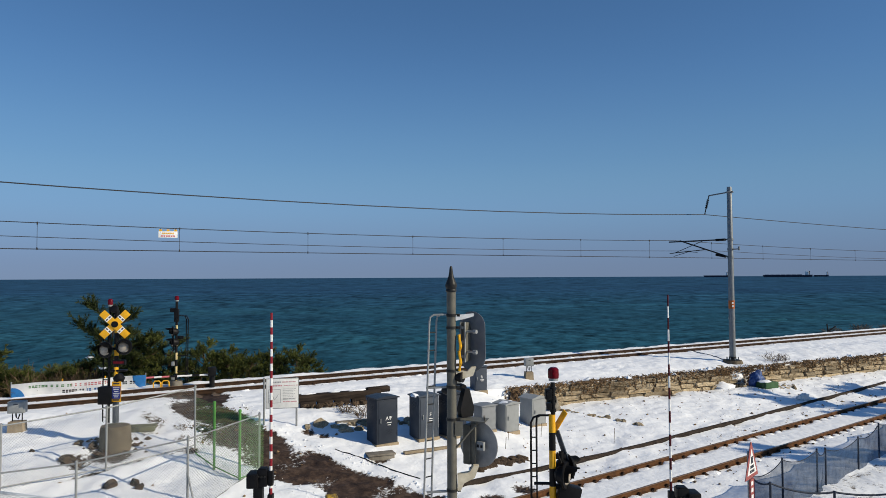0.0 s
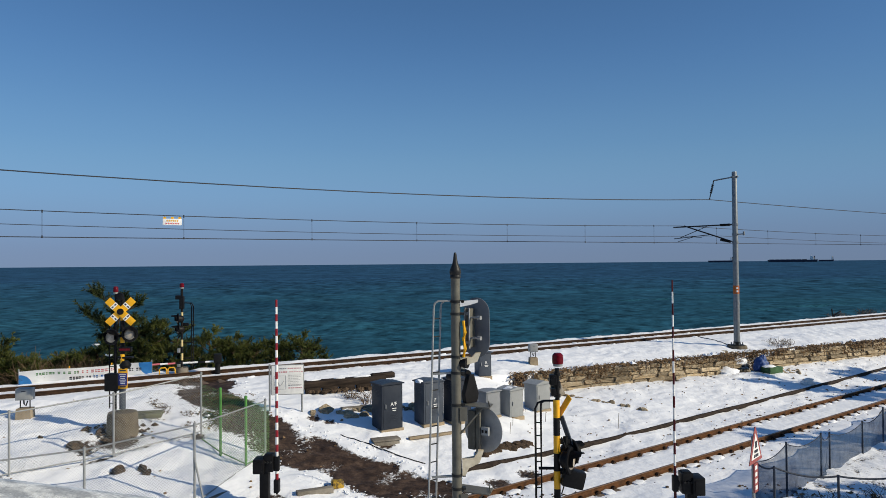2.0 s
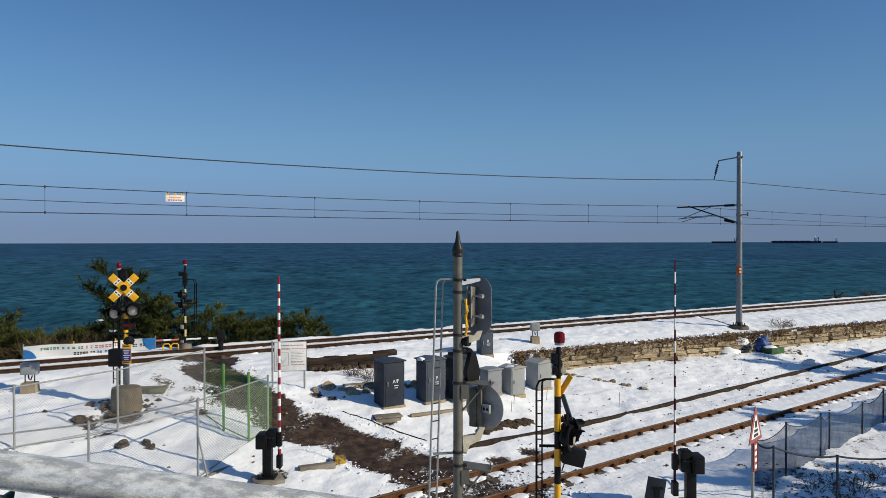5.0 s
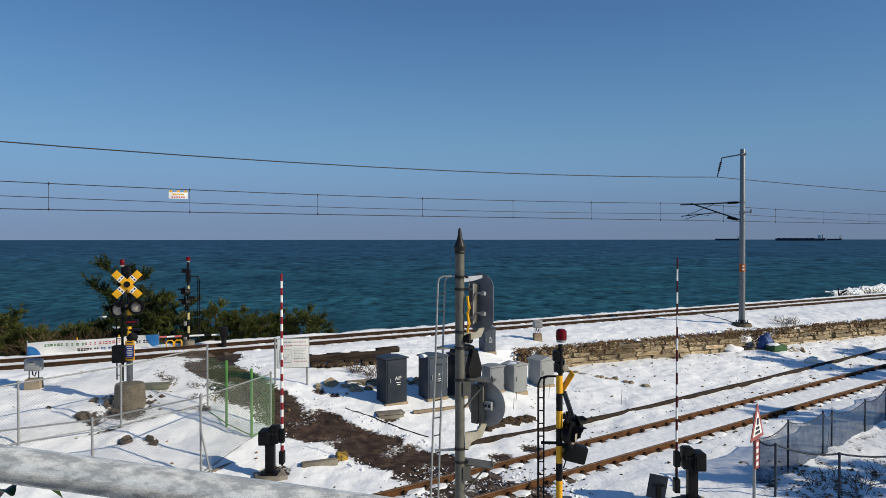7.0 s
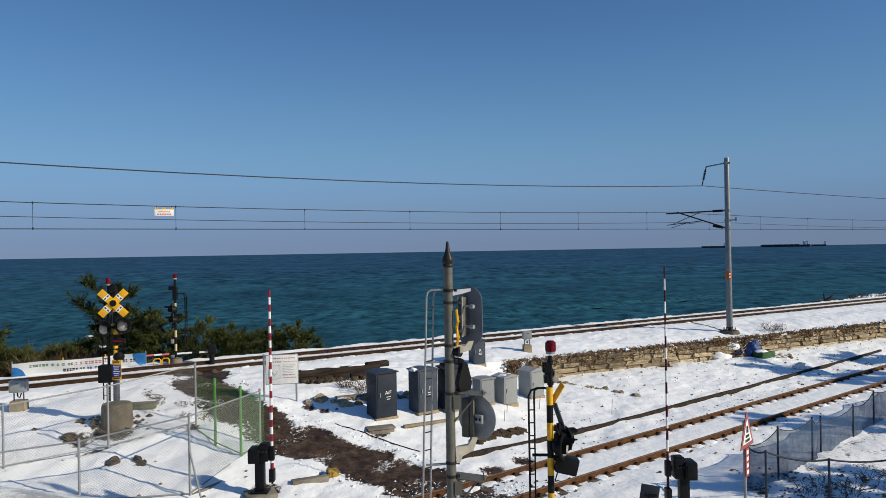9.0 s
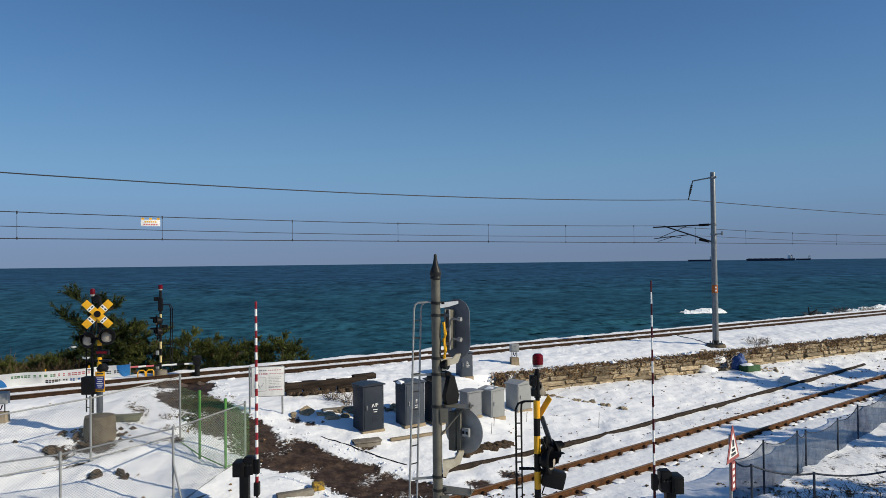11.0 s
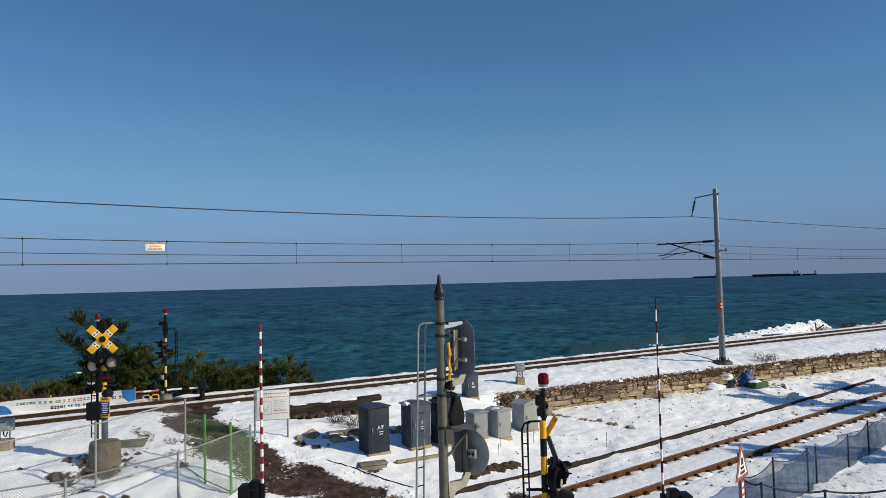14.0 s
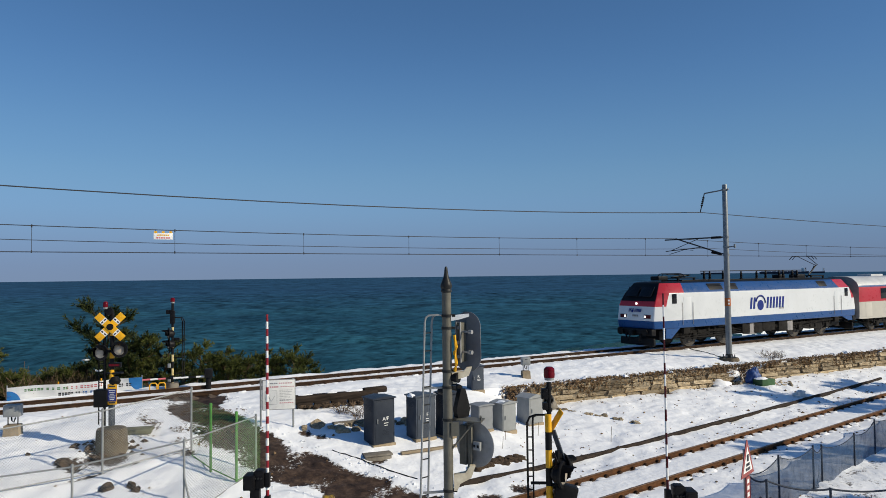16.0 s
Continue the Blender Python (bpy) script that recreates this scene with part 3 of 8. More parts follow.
# ---- stone wall ----
def build_wall():
    root = thing("stone_wall", Matrix(), "low dry-stone retaining wall of tan blocks below the track", "wall", kind="structure")
    rnd = random.Random(4)
    shapes = []
    for k in range(6):
        bm = B()
        box(bm, (0, 0, 0), (1, 1, 1), bevel=0.06)
        for v in bm.verts:
            v.co += Vector((rnd.uniform(-.035, .035), rnd.uniform(-.16, .16), rnd.uniform(-.09, .09)))
        me = bpy.data.meshes.new("stone")
        bm.to_mesh(me)
        bm.free()
        me.materials.append(M_STONE)
        shapes.append(me)
    x0 = 2.9
    for row in range(5):
        x = x0 + 0.2 * row + rnd.uniform(0, 0.4)
        hrow = 0.205
        while x < 33:
            w = rnd.choice((rnd.uniform(0.45, 0.9), rnd.uniform(0.9, 1.7)))
            xm = x + w / 2 * 0.89
            lean = 0.035 * row
            zb = height(xm, y_wall(xm) - 0.3) - 0.08 + hrow * row
            top = 1.14 + 0.04 * noise.noise((xm, 0, 0))
            if zb + hrow * 0.6 < top and not (12.9 < xm < 14.6 and row > 2) and not (14.6 < xm < 16.4):
                ob = new("stone", shapes[rnd.randrange(6)])
                ob.parent = root
                ob.matrix_basis = pose(xm, y_wall(xm) - 0.10 + lean + rnd.uniform(-.06, .06), zb + hrow / 2, rnd.uniform(-2, 2), rnd.uniform(-1.5, 1.5), math.degrees(math.atan(WAS)) + rnd.uniform(-3, 3)) @ Matrix.Diagonal((w * 0.93, 0.34, hrow * rnd.uniform(0.78, 0.93), 1))
            x += w * 0.89
    return root


build_wall()

# ---- overhead line ----
def wire(name, pts, r, label, sag=0.0, n=14):
    """A wire through pts, hanging down a little between them."""
    bm = B()
    out = []
    sags = sag if isinstance(sag, tuple) else (sag,) * (len(pts) - 1)
    for a, b, sag in zip(pts, pts[1:], sags):
        a, b = Vector(a), Vector(b)
        for k in range(n):
            t = k / n
            p = a.lerp(b, t)
            p.z -= 4 * sag * t * (1 - t)
            out.append(p)
    out.append(Vector(pts[-1]))
    tube(bm, out, r, 5)
    return tagged(part(name, bm, M_WIRE), label, "overhead wire")


def over(x, z):
    return (x, y_up(x), z)


wire("contact_wire", [over(-62, 6.95), over(-27, 6.72), over(13.9, 6.72), over(55, 6.78), over(120, 6.8)], 0.016, "thin dark contact wire over the upper track", 0.03)
wire("messenger_wire", [over(-27.5, 7.98), over(13.5, 7.68), over(55, 7.72), over(120, 7.7)], 0.015, "messenger wire sagging between masts", 0.33)
wire("feeder_wire", [(-26.0, 13.4, 9.21), (14.15, 37.5, 8.92), (58, 63.8, 8.8)], 0.02, "dark feeder cable hanging from the mast arm", (0.61, 0.23))
wire("protection_wire", [(-26.4, 13.2, 7.35), (14.9, 37.9, 7.0), (56, 62.6, 7.0)], 0.011, "thin return wire on the back of the mast", 0.30)


def drop_z(x):
    a, b, za, zb = (-27.5, 13.5, 7.98, 7.68) if x < 13.5 else (13.5, 55, 7.68, 7.72)
    t = (x - a) / (b - a)
    return za + (zb - za) * t - 4 * 0.33 * t * (1 - t)


for i, x in enumerate((-13.6, -9.65, -5.35, -1.15, 3.1, 7.36, 11.7, 16.2, 20.4, 24.8, 29.4)):
    bm = B()
    rod(bm, over(x, 6.68), over(x, drop_z(x)), 0.008, seg=5)
    rod(bm, over(x, 6.66), over(x, 6.75), 0.022, seg=6)
    rod(bm, over(x, drop_z(x) - 0.06), over(x, drop_z(x) + 0.04), 0.022, seg=6)
    tagged(part("dropper_wire", bm, M_WIRE), "short dropper wire with clamps between the two wires", "overhead wire", "droppers of the overhead line")

# warning plate on the messenger wire
plate = thing("warning_plate", pose(-10.0, y_up(-10.0), 7.30, 0, 0, math.degrees(UA) - 8), "small white warning plate with yellow tabs hung on the wire", "warning sign")
bm = B()
box(bm, (0, 0, 0), (0.66, 0.012, 0.24), bevel=0.004)
part("panel", bm, M_WHITE, plate)
for k, x in enumerate((-0.26, 0.0, 0.26)):
    bm = B()
    box(bm, (x, 0, 0.15), (0.10, 0.012, 0.07))
    part("tab", bm, M_YELLOW, plate, "yellow tab")
for z, w in ((0.04, 0.42), (-0.06, 0.50)):
    bm = B()
    for k in range(6):
        box(bm, (-w / 2 + w * (k + 0.5) / 6, -0.0085, z), (w / 6 * 0.7, 0.004, 0.05))
    part("lettering", bm, M_YELLOW if z > 0 else M_REDINK, plate)
for x in (-0.26, 0.26):
    bm = B()
    rod(bm, (x, 0, 0.12), (x, 0, 0.24), 0.008, seg=5)
    part("hanger", bm, M_WIRE, plate)


def build_mast():
    root = thing("catenary_mast", pose(14.95, 36.2, 1.2, 0, 0, 0), "tall grey steel overhead-line mast on a bolted concrete foot", "mast")
    bm = B()
    lathe(bm, [(0.155, 0.25), (0.125, 8.98), (0.11, 9.03)], 20)
    part("pole", bm, M_MAST, root)
    bm = B()
    lathe(bm, [(0.52, -0.4), (0.5, 0.1), (0.46, 0.17)], 10)
    part("foundation", bm, M_OLDCONC, root, "cracked concrete foot")
    bm = B()
    lathe(bm, [(0.36, 0.16), (0.36, 0.20), (0.18, 0.22), (0.17, 0.36)], 18)
    part("base_flange", bm, M_POSTCAP, root)
    for k in range(8):
        a = k * math.pi / 4
        bm = B()
        rod(bm, (0.29 * math.cos(a), 0.29 * math.sin(a), 0.16), (0.29 * math.cos(a), 0.29 * math.sin(a), 0.32), 0.028, seg=6)
        part("bolt", bm, M_MAST, root)
    tx = Vector((-math.sin(UA), math.cos(UA), 0))       # towards the track
    al = Vector((math.cos(UA), math.sin(UA), 0))
    for z, h in ((3.1, 0.62),):
        bm = B()
        lathe(bm, [(0.151, z - h / 2), (0.151, z + h / 2 - 0.2)], 20)
        part("number_band", bm, M_ORANGE, root, "orange band with white marks")
        for dz in (-0.18, -0.02):
            bm = B()
            box(bm, (0.0, -0.15, z + dz), (0.09, 0.012, 0.09))
            part("lettering", bm, M_WHITE, root)
    # feeder arm with its insulator
    bm = B()
    tip = Vector((0, 0, 8.70)) + tx * 1.25
    rod(bm, -tx * 0.22 + Vector((0, 0, 8.78)), tip, 0.035, seg=8)
    box(bm, Vector((0, 0, 8.76)), (0.3, 0.3, 0.08), bevel=0.01)
    part("feeder_arm", bm, M_MAST, root)
    bm = B()
    low = Vector((14.15 - 14.95, 37.5 - 36.2, 8.92 - 1.2))
    for k in range(10):
        rod(bm, tip.lerp(low, k / 10), tip.lerp(low, (k + 0.7) / 10), 0.06 if k in (2, 3, 4, 5, 6) else 0.03, seg=8)
    rod(bm, tip, low, 0.022, seg=6)
    part("insulator", bm, M_BLACK, root)
    # cantilever
    off = 4.35 * CU
    cw = tx * off + Vector((0, 0, 6.6 - 1.2))
    top_w = tx * off + Vector((0, 0, 7.66 - 1.2))
    bm = B()
    rod(bm, (0, 0, 6.33), tx * off * 1.06 + Vector((0, 0, 6.36)), 0.036, seg=8)
    part("top_tube", bm, M_POSTCAP, root)
    bm = B()
    rod(bm, (0, 0, 5.4), tx * off * 0.86 + Vector((0, 0, 6.40)), 0.036, seg=8)
    part("bracket_tube", bm, M_POSTCAP, root)
    bm = B()
    rod(bm, tx * off * 0.42 + Vector((0, 0, 5.86)), tx * off * 1.05 + Vector((0, 0, 5.72)), 0.022, seg=8)
    rod(bm, tx * off * 0.42 + Vector((0, 0, 6.36)), tx * off * 0.95 + Vector((0, 0, 5.75)), 0.018, seg=6)
    part("registration_tube", bm, M_POSTCAP, root)
    bm = B()
    tube(bm, [tx * off * 0.55 + Vector((0, 0, 5.72)), tx * off * 0.7 + Vector((0, 0, 5.78)), tx * off * 0.98 + Vector((0, 0, 5.55))], 0.016, 6)
    part("steady_arm", bm, M_POSTCAP, root)
    for z0, z1 in ((6.33, 6.335), (5.4, 5.58)):
        bm = B()
        for k in range(8):
            f0, f1 = 0.08 + 0.02 * k, 0.08 + 0.02 * k + 0.013
            zz = lambda f: z0 + (z1 - z0) * f / 0.25
            rod(bm, tx * off * f0 + Vector((0, 0, zz(f0))), tx * off * f1 + Vector((0, 0, zz(f1))), 0.065, seg=10)
        part("insulator", bm, M_BLACK, root)
    for z in (6.33, 5.4, 5.82, 2.3):
        bm = B()
        lathe(bm, [(0.16, z - 0.05), (0.16, z + 0.05)], 16)
        part("collar", bm, M_MAST, root)
    bm = B()
    rod(bm, (0, 0, 5.82), -tx * 0.55 + Vector((0, 0, 5.82)), 0.03, seg=8)
    rod(bm, -tx * 0.5 + Vector((0, 0, 5.75)), -tx * 0.5 + Vector((0, 0, 5.95)), 0.05, seg=8)
    part("rear_arm", bm, M_MAST, root)
    return root


build_mast()

# ---- ships ----
def build_ship(name, x, y, length, hull_h, label, flip=False, detail=True):
    root = thing(name, pose(x, y, SEA, 0, 0, -17 + (180 if flip else 0)), label, "ship", "ships on the horizon")
    bm = B()
    L, h = length, hull_h
    prism(bm, [(-L / 2, h), (-L / 2 + L * 0.03, -2), (L / 2 - L * 0.02, -2), (L / 2, h * 1.12), (L * 0.42, h)], L * 0.15, Matrix.Translation((0, -L * 0.075, 0)))
    part("hull", bm, M_HULL, root)
    bm = B()
    box(bm, (L * 0.40, 0, h + 4), (L * 0.06, L * 0.13, 9), bevel=0.3)
    box(bm, (L * 0.395, 0, h + 10.5), (L * 0.045, L * 0.14, 5), bevel=0.3)
    part("bridge_house", bm, M_SHIPWHITE, root, "white bridge house")
    bm = B()
    rod(bm, (L * 0.445, 0, h), (L * 0.445, 0, h + 14), 2.2, 1.8, 12)
    part("funnel", bm, M_HULL, root)
    bm = B()
    rod(bm, (L * 0.39, 0, h + 12), (L * 0.39, 0, h + 20), 0.5, seg=6)
    part("radar_mast", bm, M_SHIPWHITE, root)
    if detail:
        for k in range(7):
            bm = B()
            box(bm, (-L * 0.42 + k * L * 0.11, 0, h + 0.8), (L * 0.085, L * 0.10, 2.0), bevel=0.2)
            part("hatch_cover", bm, M_HULL, root)
    return root


M_SHIPWHITE = mat("ship_white_paint", (0.82, 0.82, 0.80), (0.74, 0.74, 0.72), 0.5, 0, 0.05, 0.0)
M_HULL = mat("dark_hull_paint", (0.022, 0.034, 0.062), (0.016, 0.025, 0.048), 0.6, 0, 0.05, 0.0)
build_ship("bulk_carrier", 1292, 2620, 166, 8.0, "long dark bulk carrier with a white bridge house at anchor")
build_ship("cargo_ship", 1150, 2930, 100, 7.5, "small dark cargo ship lying on the horizon", detail=False)
build_ship("tanker", 1655, 3060, 58, 7.0, "far ship partly hidden behind the carrier", detail=False)

# ---- the train ----
M_TRWHITE = mat("train_white_paint", (0.62, 0.64, 0.65), (0.57, 0.59, 0.60), 0.35, 0, 0.8, 0.03, 0.002)
M_TRBLUE = mat("train_blue_paint", (0.010, 0.062, 0.21), (0.008, 0.052, 0.17), 0.35, 0, 0.8, 0.03, 0.002)
M_TRRED = mat("train_red_paint", (0.42, 0.022, 0.038), (0.36, 0.02, 0.032), 0.35, 0, 0.8, 0.03, 0.002)
M_TRGREY = mat("gangway_grey", (0.27, 0.255, 0.25), (0.2, 0.19, 0.185), 0.6, 0, 2, 0.2, 0.01)
M_TRCREAM = mat("coach_cream_paint", (0.50, 0.47, 0.40), (0.44, 0.415, 0.36), 0.4, 0, 0.8, 0.03, 0.002)
M_TRROOF = mat("coach_roof_paint", (0.55, 0.56, 0.57), (0.42, 0.43, 0.44), 0.5, 0, 0.8, 0.1, 0.004)
M_GLASS = mat("dark_window_glass", (0.012, 0.014, 0.018), (0.008, 0.009, 0.012), 0.08, 0, 0.5, 0.0)
M_UNDER = mat("dusty_undergear", (0.020, 0.018, 0.016), (0.007, 0.006, 0.006), 0.8, 0.1, 4, 0.4, 0.01)
M_STEEL = mat("wheel_steel", (0.10, 0.09, 0.08), (0.05, 0.045, 0.04), 0.5, 0.3, 6, 0.2, 0.004)
M_HEADLIGHT = glow("headlight", (1.0, 0.97, 0.9), 2.2)
M_TAIL = mat("dark_red_lens", (0.10, 0.01, 0.012), (0.06, 0.008, 0.01), 0.2, 0, 10, 0.0)
M_TRNAVY = mat("navy_emblem_paint", (0.014, 0.03, 0.19), (0.012, 0.025, 0.16), 0.4, 0, 1, 0.0)

LEVELS = [1.12, 1.55, 2.32, 2.60, 3.03, 3.57, 3.65]
NOSE = [(-9.72, 1.28), (-9.78, 1.30), (-9.68, 1.28), (-9.56, 1.25), (-9.30, 1.16), (-8.86, 0.92), (-8.6, 0.70)]
CORNER = [(-9.02, 1.50), (-9.02, 1.50), (-8.98, 1.50), (-8.90, 1.50), (-8.72, 1.49), (-8.35, 1.06), (-8.3, 0.78)]
CAB = [(-7.45, 1.50), (-7.45, 1.50), (-7.45, 1.50), (-7.45, 1.50), (-7.55, 1.495), (-7.35, 1.08), (-7.3, 0.80)]
STRIPE = [(-7.0, 1.50), (-7.0, 1.50), (-7.1, 1.50), (-7.2, 1.50), (-7.3, 1.495), (-7.0, 1.08), (-6.9, 0.80)]


def loco_body():
    bm = B()
    stations = [NOSE, CORNER, CAB, STRIPE] + [[(-x, w) for x, w in s] for s in (STRIPE, CAB, CORNER, NOSE)]
    left = [[bm.verts.new((x, -w, z)) for (x, w), z in zip(s, LEVELS)] for s in stations]
    right = [[bm.verts.new((x, w, z)) for (x, w), z in zip(s, LEVELS)] for s in stations]
    BLUE, WHITE, RED, GREY, DARK = 0, 1, 2, 3, 4

    def paint(i, j):
        if j == 5:
            return DARK
        if j == 0:
            return BLUE
        if i in (0, 6):
            return WHITE if j < 2 else RED
        if j < 4:
            return WHITE
        return RED if i in (1, 5) else BLUE
    for i in range(7):
        for j in range(6):
            for side in (left, right):
                q = (side[i][j], side[i + 1][j], side[i + 1][j + 1], side[i][j + 1])
                f = bm.faces.new(q if side is left else q[::-1])
                f.material_index = paint(i, j)
        f = bm.faces.new((left[i][6], left[i + 1][6], right[i + 1][6], right[i][6]))
        f.material_index = DARK
        f = bm.faces.new((left[i][0], right[i][0], right[i + 1][0], left[i + 1][0]))
        f.material_index = DARK
    for e in (0, 7):
        for j in range(6):
            q = (left[e][j], left[e][j + 1], right[e][j + 1], right[e][j])
            f = bm.faces.new(q if e == 0 else q[::-1])
            f.material_index = (BLUE, WHITE, RED, DARK, DARK, DARK)[j]
    bmesh.ops.recalc_face_normals(bm, faces=bm.faces[:])
    return bm


def wheelset(parent, x, r=0.62):
    bm = B()
    for s in (-1, 1):
        prof = [(0.10, 0.03), (r * 0.62, 0.035), (r * 0.68, 0.0), (r * 0.86, 0.0), (r * 0.9, 0.02), (r, 0.02), (r, 0.12), (r + 0.03, 0.13), (r + 0.03, 0.15), (0.10, 0.15)]
        m = Matrix.Translation((0, s * 0.86, 0)) @ (Matrix.Rotation(radians(90), 4, "X") if s > 0 else Matrix.Rotation(radians(-90), 4, "X"))
        lathe(bm, prof, 24, m)
        for k in range(6):
            a = k * math.pi / 3
            box(bm, (math.cos(a) * r * 0.4, s * 0.845, math.sin(a) * r * 0.4), (r * 0.16, 0.03, r * 0.16), Matrix.Rotation(-a, 4, "Y"))
    rod(bm, (0, -0.9, 0), (0, 0.9, 0), 0.09, seg=10)
    return part("wheelset", bm, M_STEEL, parent, "", pose(x, 0, r))


def bogie(parent, x, wheelbase, r, sets):
    g = new("bogie")
    g.parent = parent
    g.matrix_basis = pose(x, 0, 0)
    for s in (-1, 1):
        bm = B()
        prism(bm, [(-wheelbase / 2 - 0.7, 0.72), (-wheelbase / 2 - 0.5, 0.62), (-0.5, 0.46), (0.5, 0.46), (wheelbase / 2 + 0.5, 0.62), (wheelbase / 2 + 0.7, 0.72), (wheelbase / 2 + 0.5, 0.92), (-wheelbase / 2 - 0.5, 0.92)], 0.12, Matrix.Translation((0, s * 1.12 - 0.06, 0)))
        part("side_frame", bm, M_UNDER, g)
        for e in (-wheelbase / 2, wheelbase / 2):
            bm = B()
            box(bm, (e, s * 1.18, r), (0.34, 0.22, 0.34), bevel=0.04)
            rod(bm, (e - 0.33, s * 1.16, r + 0.02), (e - 0.33, s * 1.16, 0.98), 0.09, seg=10)
            rod(bm, (e + 0.33, s * 1.16, r + 0.02), (e + 0.33, s * 1.16, 0.98), 0.09, seg=10)
            part("axle_box", bm, M_UNDER, g)
        for k in (-0.28, 0.28):
            bm = B()
            rod(bm, (k, s * 1.1, 0.6), (k, s * 1.1, 1.1), 0.16, seg=12)
            part("spring", bm, M_UNDER, g)
        bm = B()
        rod(bm, (-wheelbase / 2, s * 1.27, 0.62), (0.6, s * 1.27, 0.92), 0.035, seg=6)
        part("damper", bm, M_UNDER, g)
    for e in (-wheelbase / 2, wheelbase / 2):
        sets.append((wheelset(g, e, r), r))
    return g


def emblem(parent, m, length, mirrored=False):
    """The maker's mark as plain navy shapes: a ball under an arc between leaning bars."""
    u = length / 6.0
    h = u * 1.15
    for x, w, lean in ((-2.7, 0.3, -0.15), (-2.2, 0.3, -0.15), (0.0, 0.3, -0.15), (0.52, 0.3, -0.15), (1.04, 0.3, -0.15), (1.56, 0.3, -0.15), (2.08, 0.3, -0.15), (2.6, 0.3, -0.15)):
        bm = B()
        s = lean * h
        prism(bm, [(-u * w / 2 + s / 2, -h / 2), (u * w / 2 + s / 2, -h / 2), (u * w / 2 - s / 2, h / 2), (-u * w / 2 - s / 2, h / 2)], 0.008, m @ Matrix.Translation((x * u, -0.008, 0)))
        part("emblem", bm, M_TRNAVY, parent)
    bm = B()
    lathe(bm, [(u * 0.52, 0.0), (u * 0.52, 0.008)], 18, m @ Matrix.Translation((-1.2 * u, 0, -0.2 * h)) @ Matrix.Rotation(radians(90), 4, "X"))
    part("emblem", bm, M_TRNAVY, parent)
    bm = B()
    pts = [m @ Vector((u * (-1.2 + 0.78 * math.cos(a)), -0.006, u * (-0.05 + 0.78 * math.sin(a)))) for a in np.linspace(0.0, 2.9, 11)]
    tube(bm, pts, u * 0.085, 5)
    part("emblem", bm, M_TRNAVY, parent)


def pantograph(parent, x, raised):
    g = new("pantograph")
    g.parent = parent
    g.matrix_basis = pose(x, 0, 3.66)
    top = 1.46 if raised else 0.42
    knee = (0.95, 0.88) if raised else (1.0, 0.32)
    bm = B()
    for s in (-0.55, 0.55):
        box(bm, (0.1, s, 0.16), (1.5, 0.06, 0.06))
        for e in (-0.6, 0.75):
            rod(bm, (e, s, 0), (e, s, 0.18), 0.07, seg=8)
    box(bm, (-0.55, 0, 0.16), (0.06, 1.1, 0.06))
    box(bm, (0.75, 0, 0.16), (0.06, 1.1, 0.06))
    part("base_frame", bm, M_BLACK, g)
    bm = B()
    rod(bm, (0.0 if raised else -0.5, 0, 0.2), (knee[0], 0, knee[1]), 0.045, seg=8)
    rod(bm, (0.3, 0.1, 0.2), (knee[0] - 0.1, 0.1, knee[1] - 0.05), 0.02, seg=6)
    part("lower_arm", bm, M_BLACK, g)
    bm = B()
    for s in (-1, 1):
        rod(bm, (knee[0], 0.1 * s, knee[1]), (-0.55, 0.32 * s, top - 0.04), 0.022, seg=6)
    part("upper_arm", bm, M_BLACK, g)
    bm = B()
    for e in (-0.72, -0.40):
        tube(bm, [(e, -0.85, top - 0.22), (e, -0.68, top - 0.03), (e, -0.5, top), (e, 0.5, top), (e, 0.68, top - 0.03), (e, 0.85, top - 0.22)], 0.022, 6)
    for s in (-0.4, 0.4):
        rod(bm, (-0.72, s, top - 0.03), (-0.40, s, top - 0.03), 0.016, seg=6)
    part("collector_head", bm, M_BLACK, g)


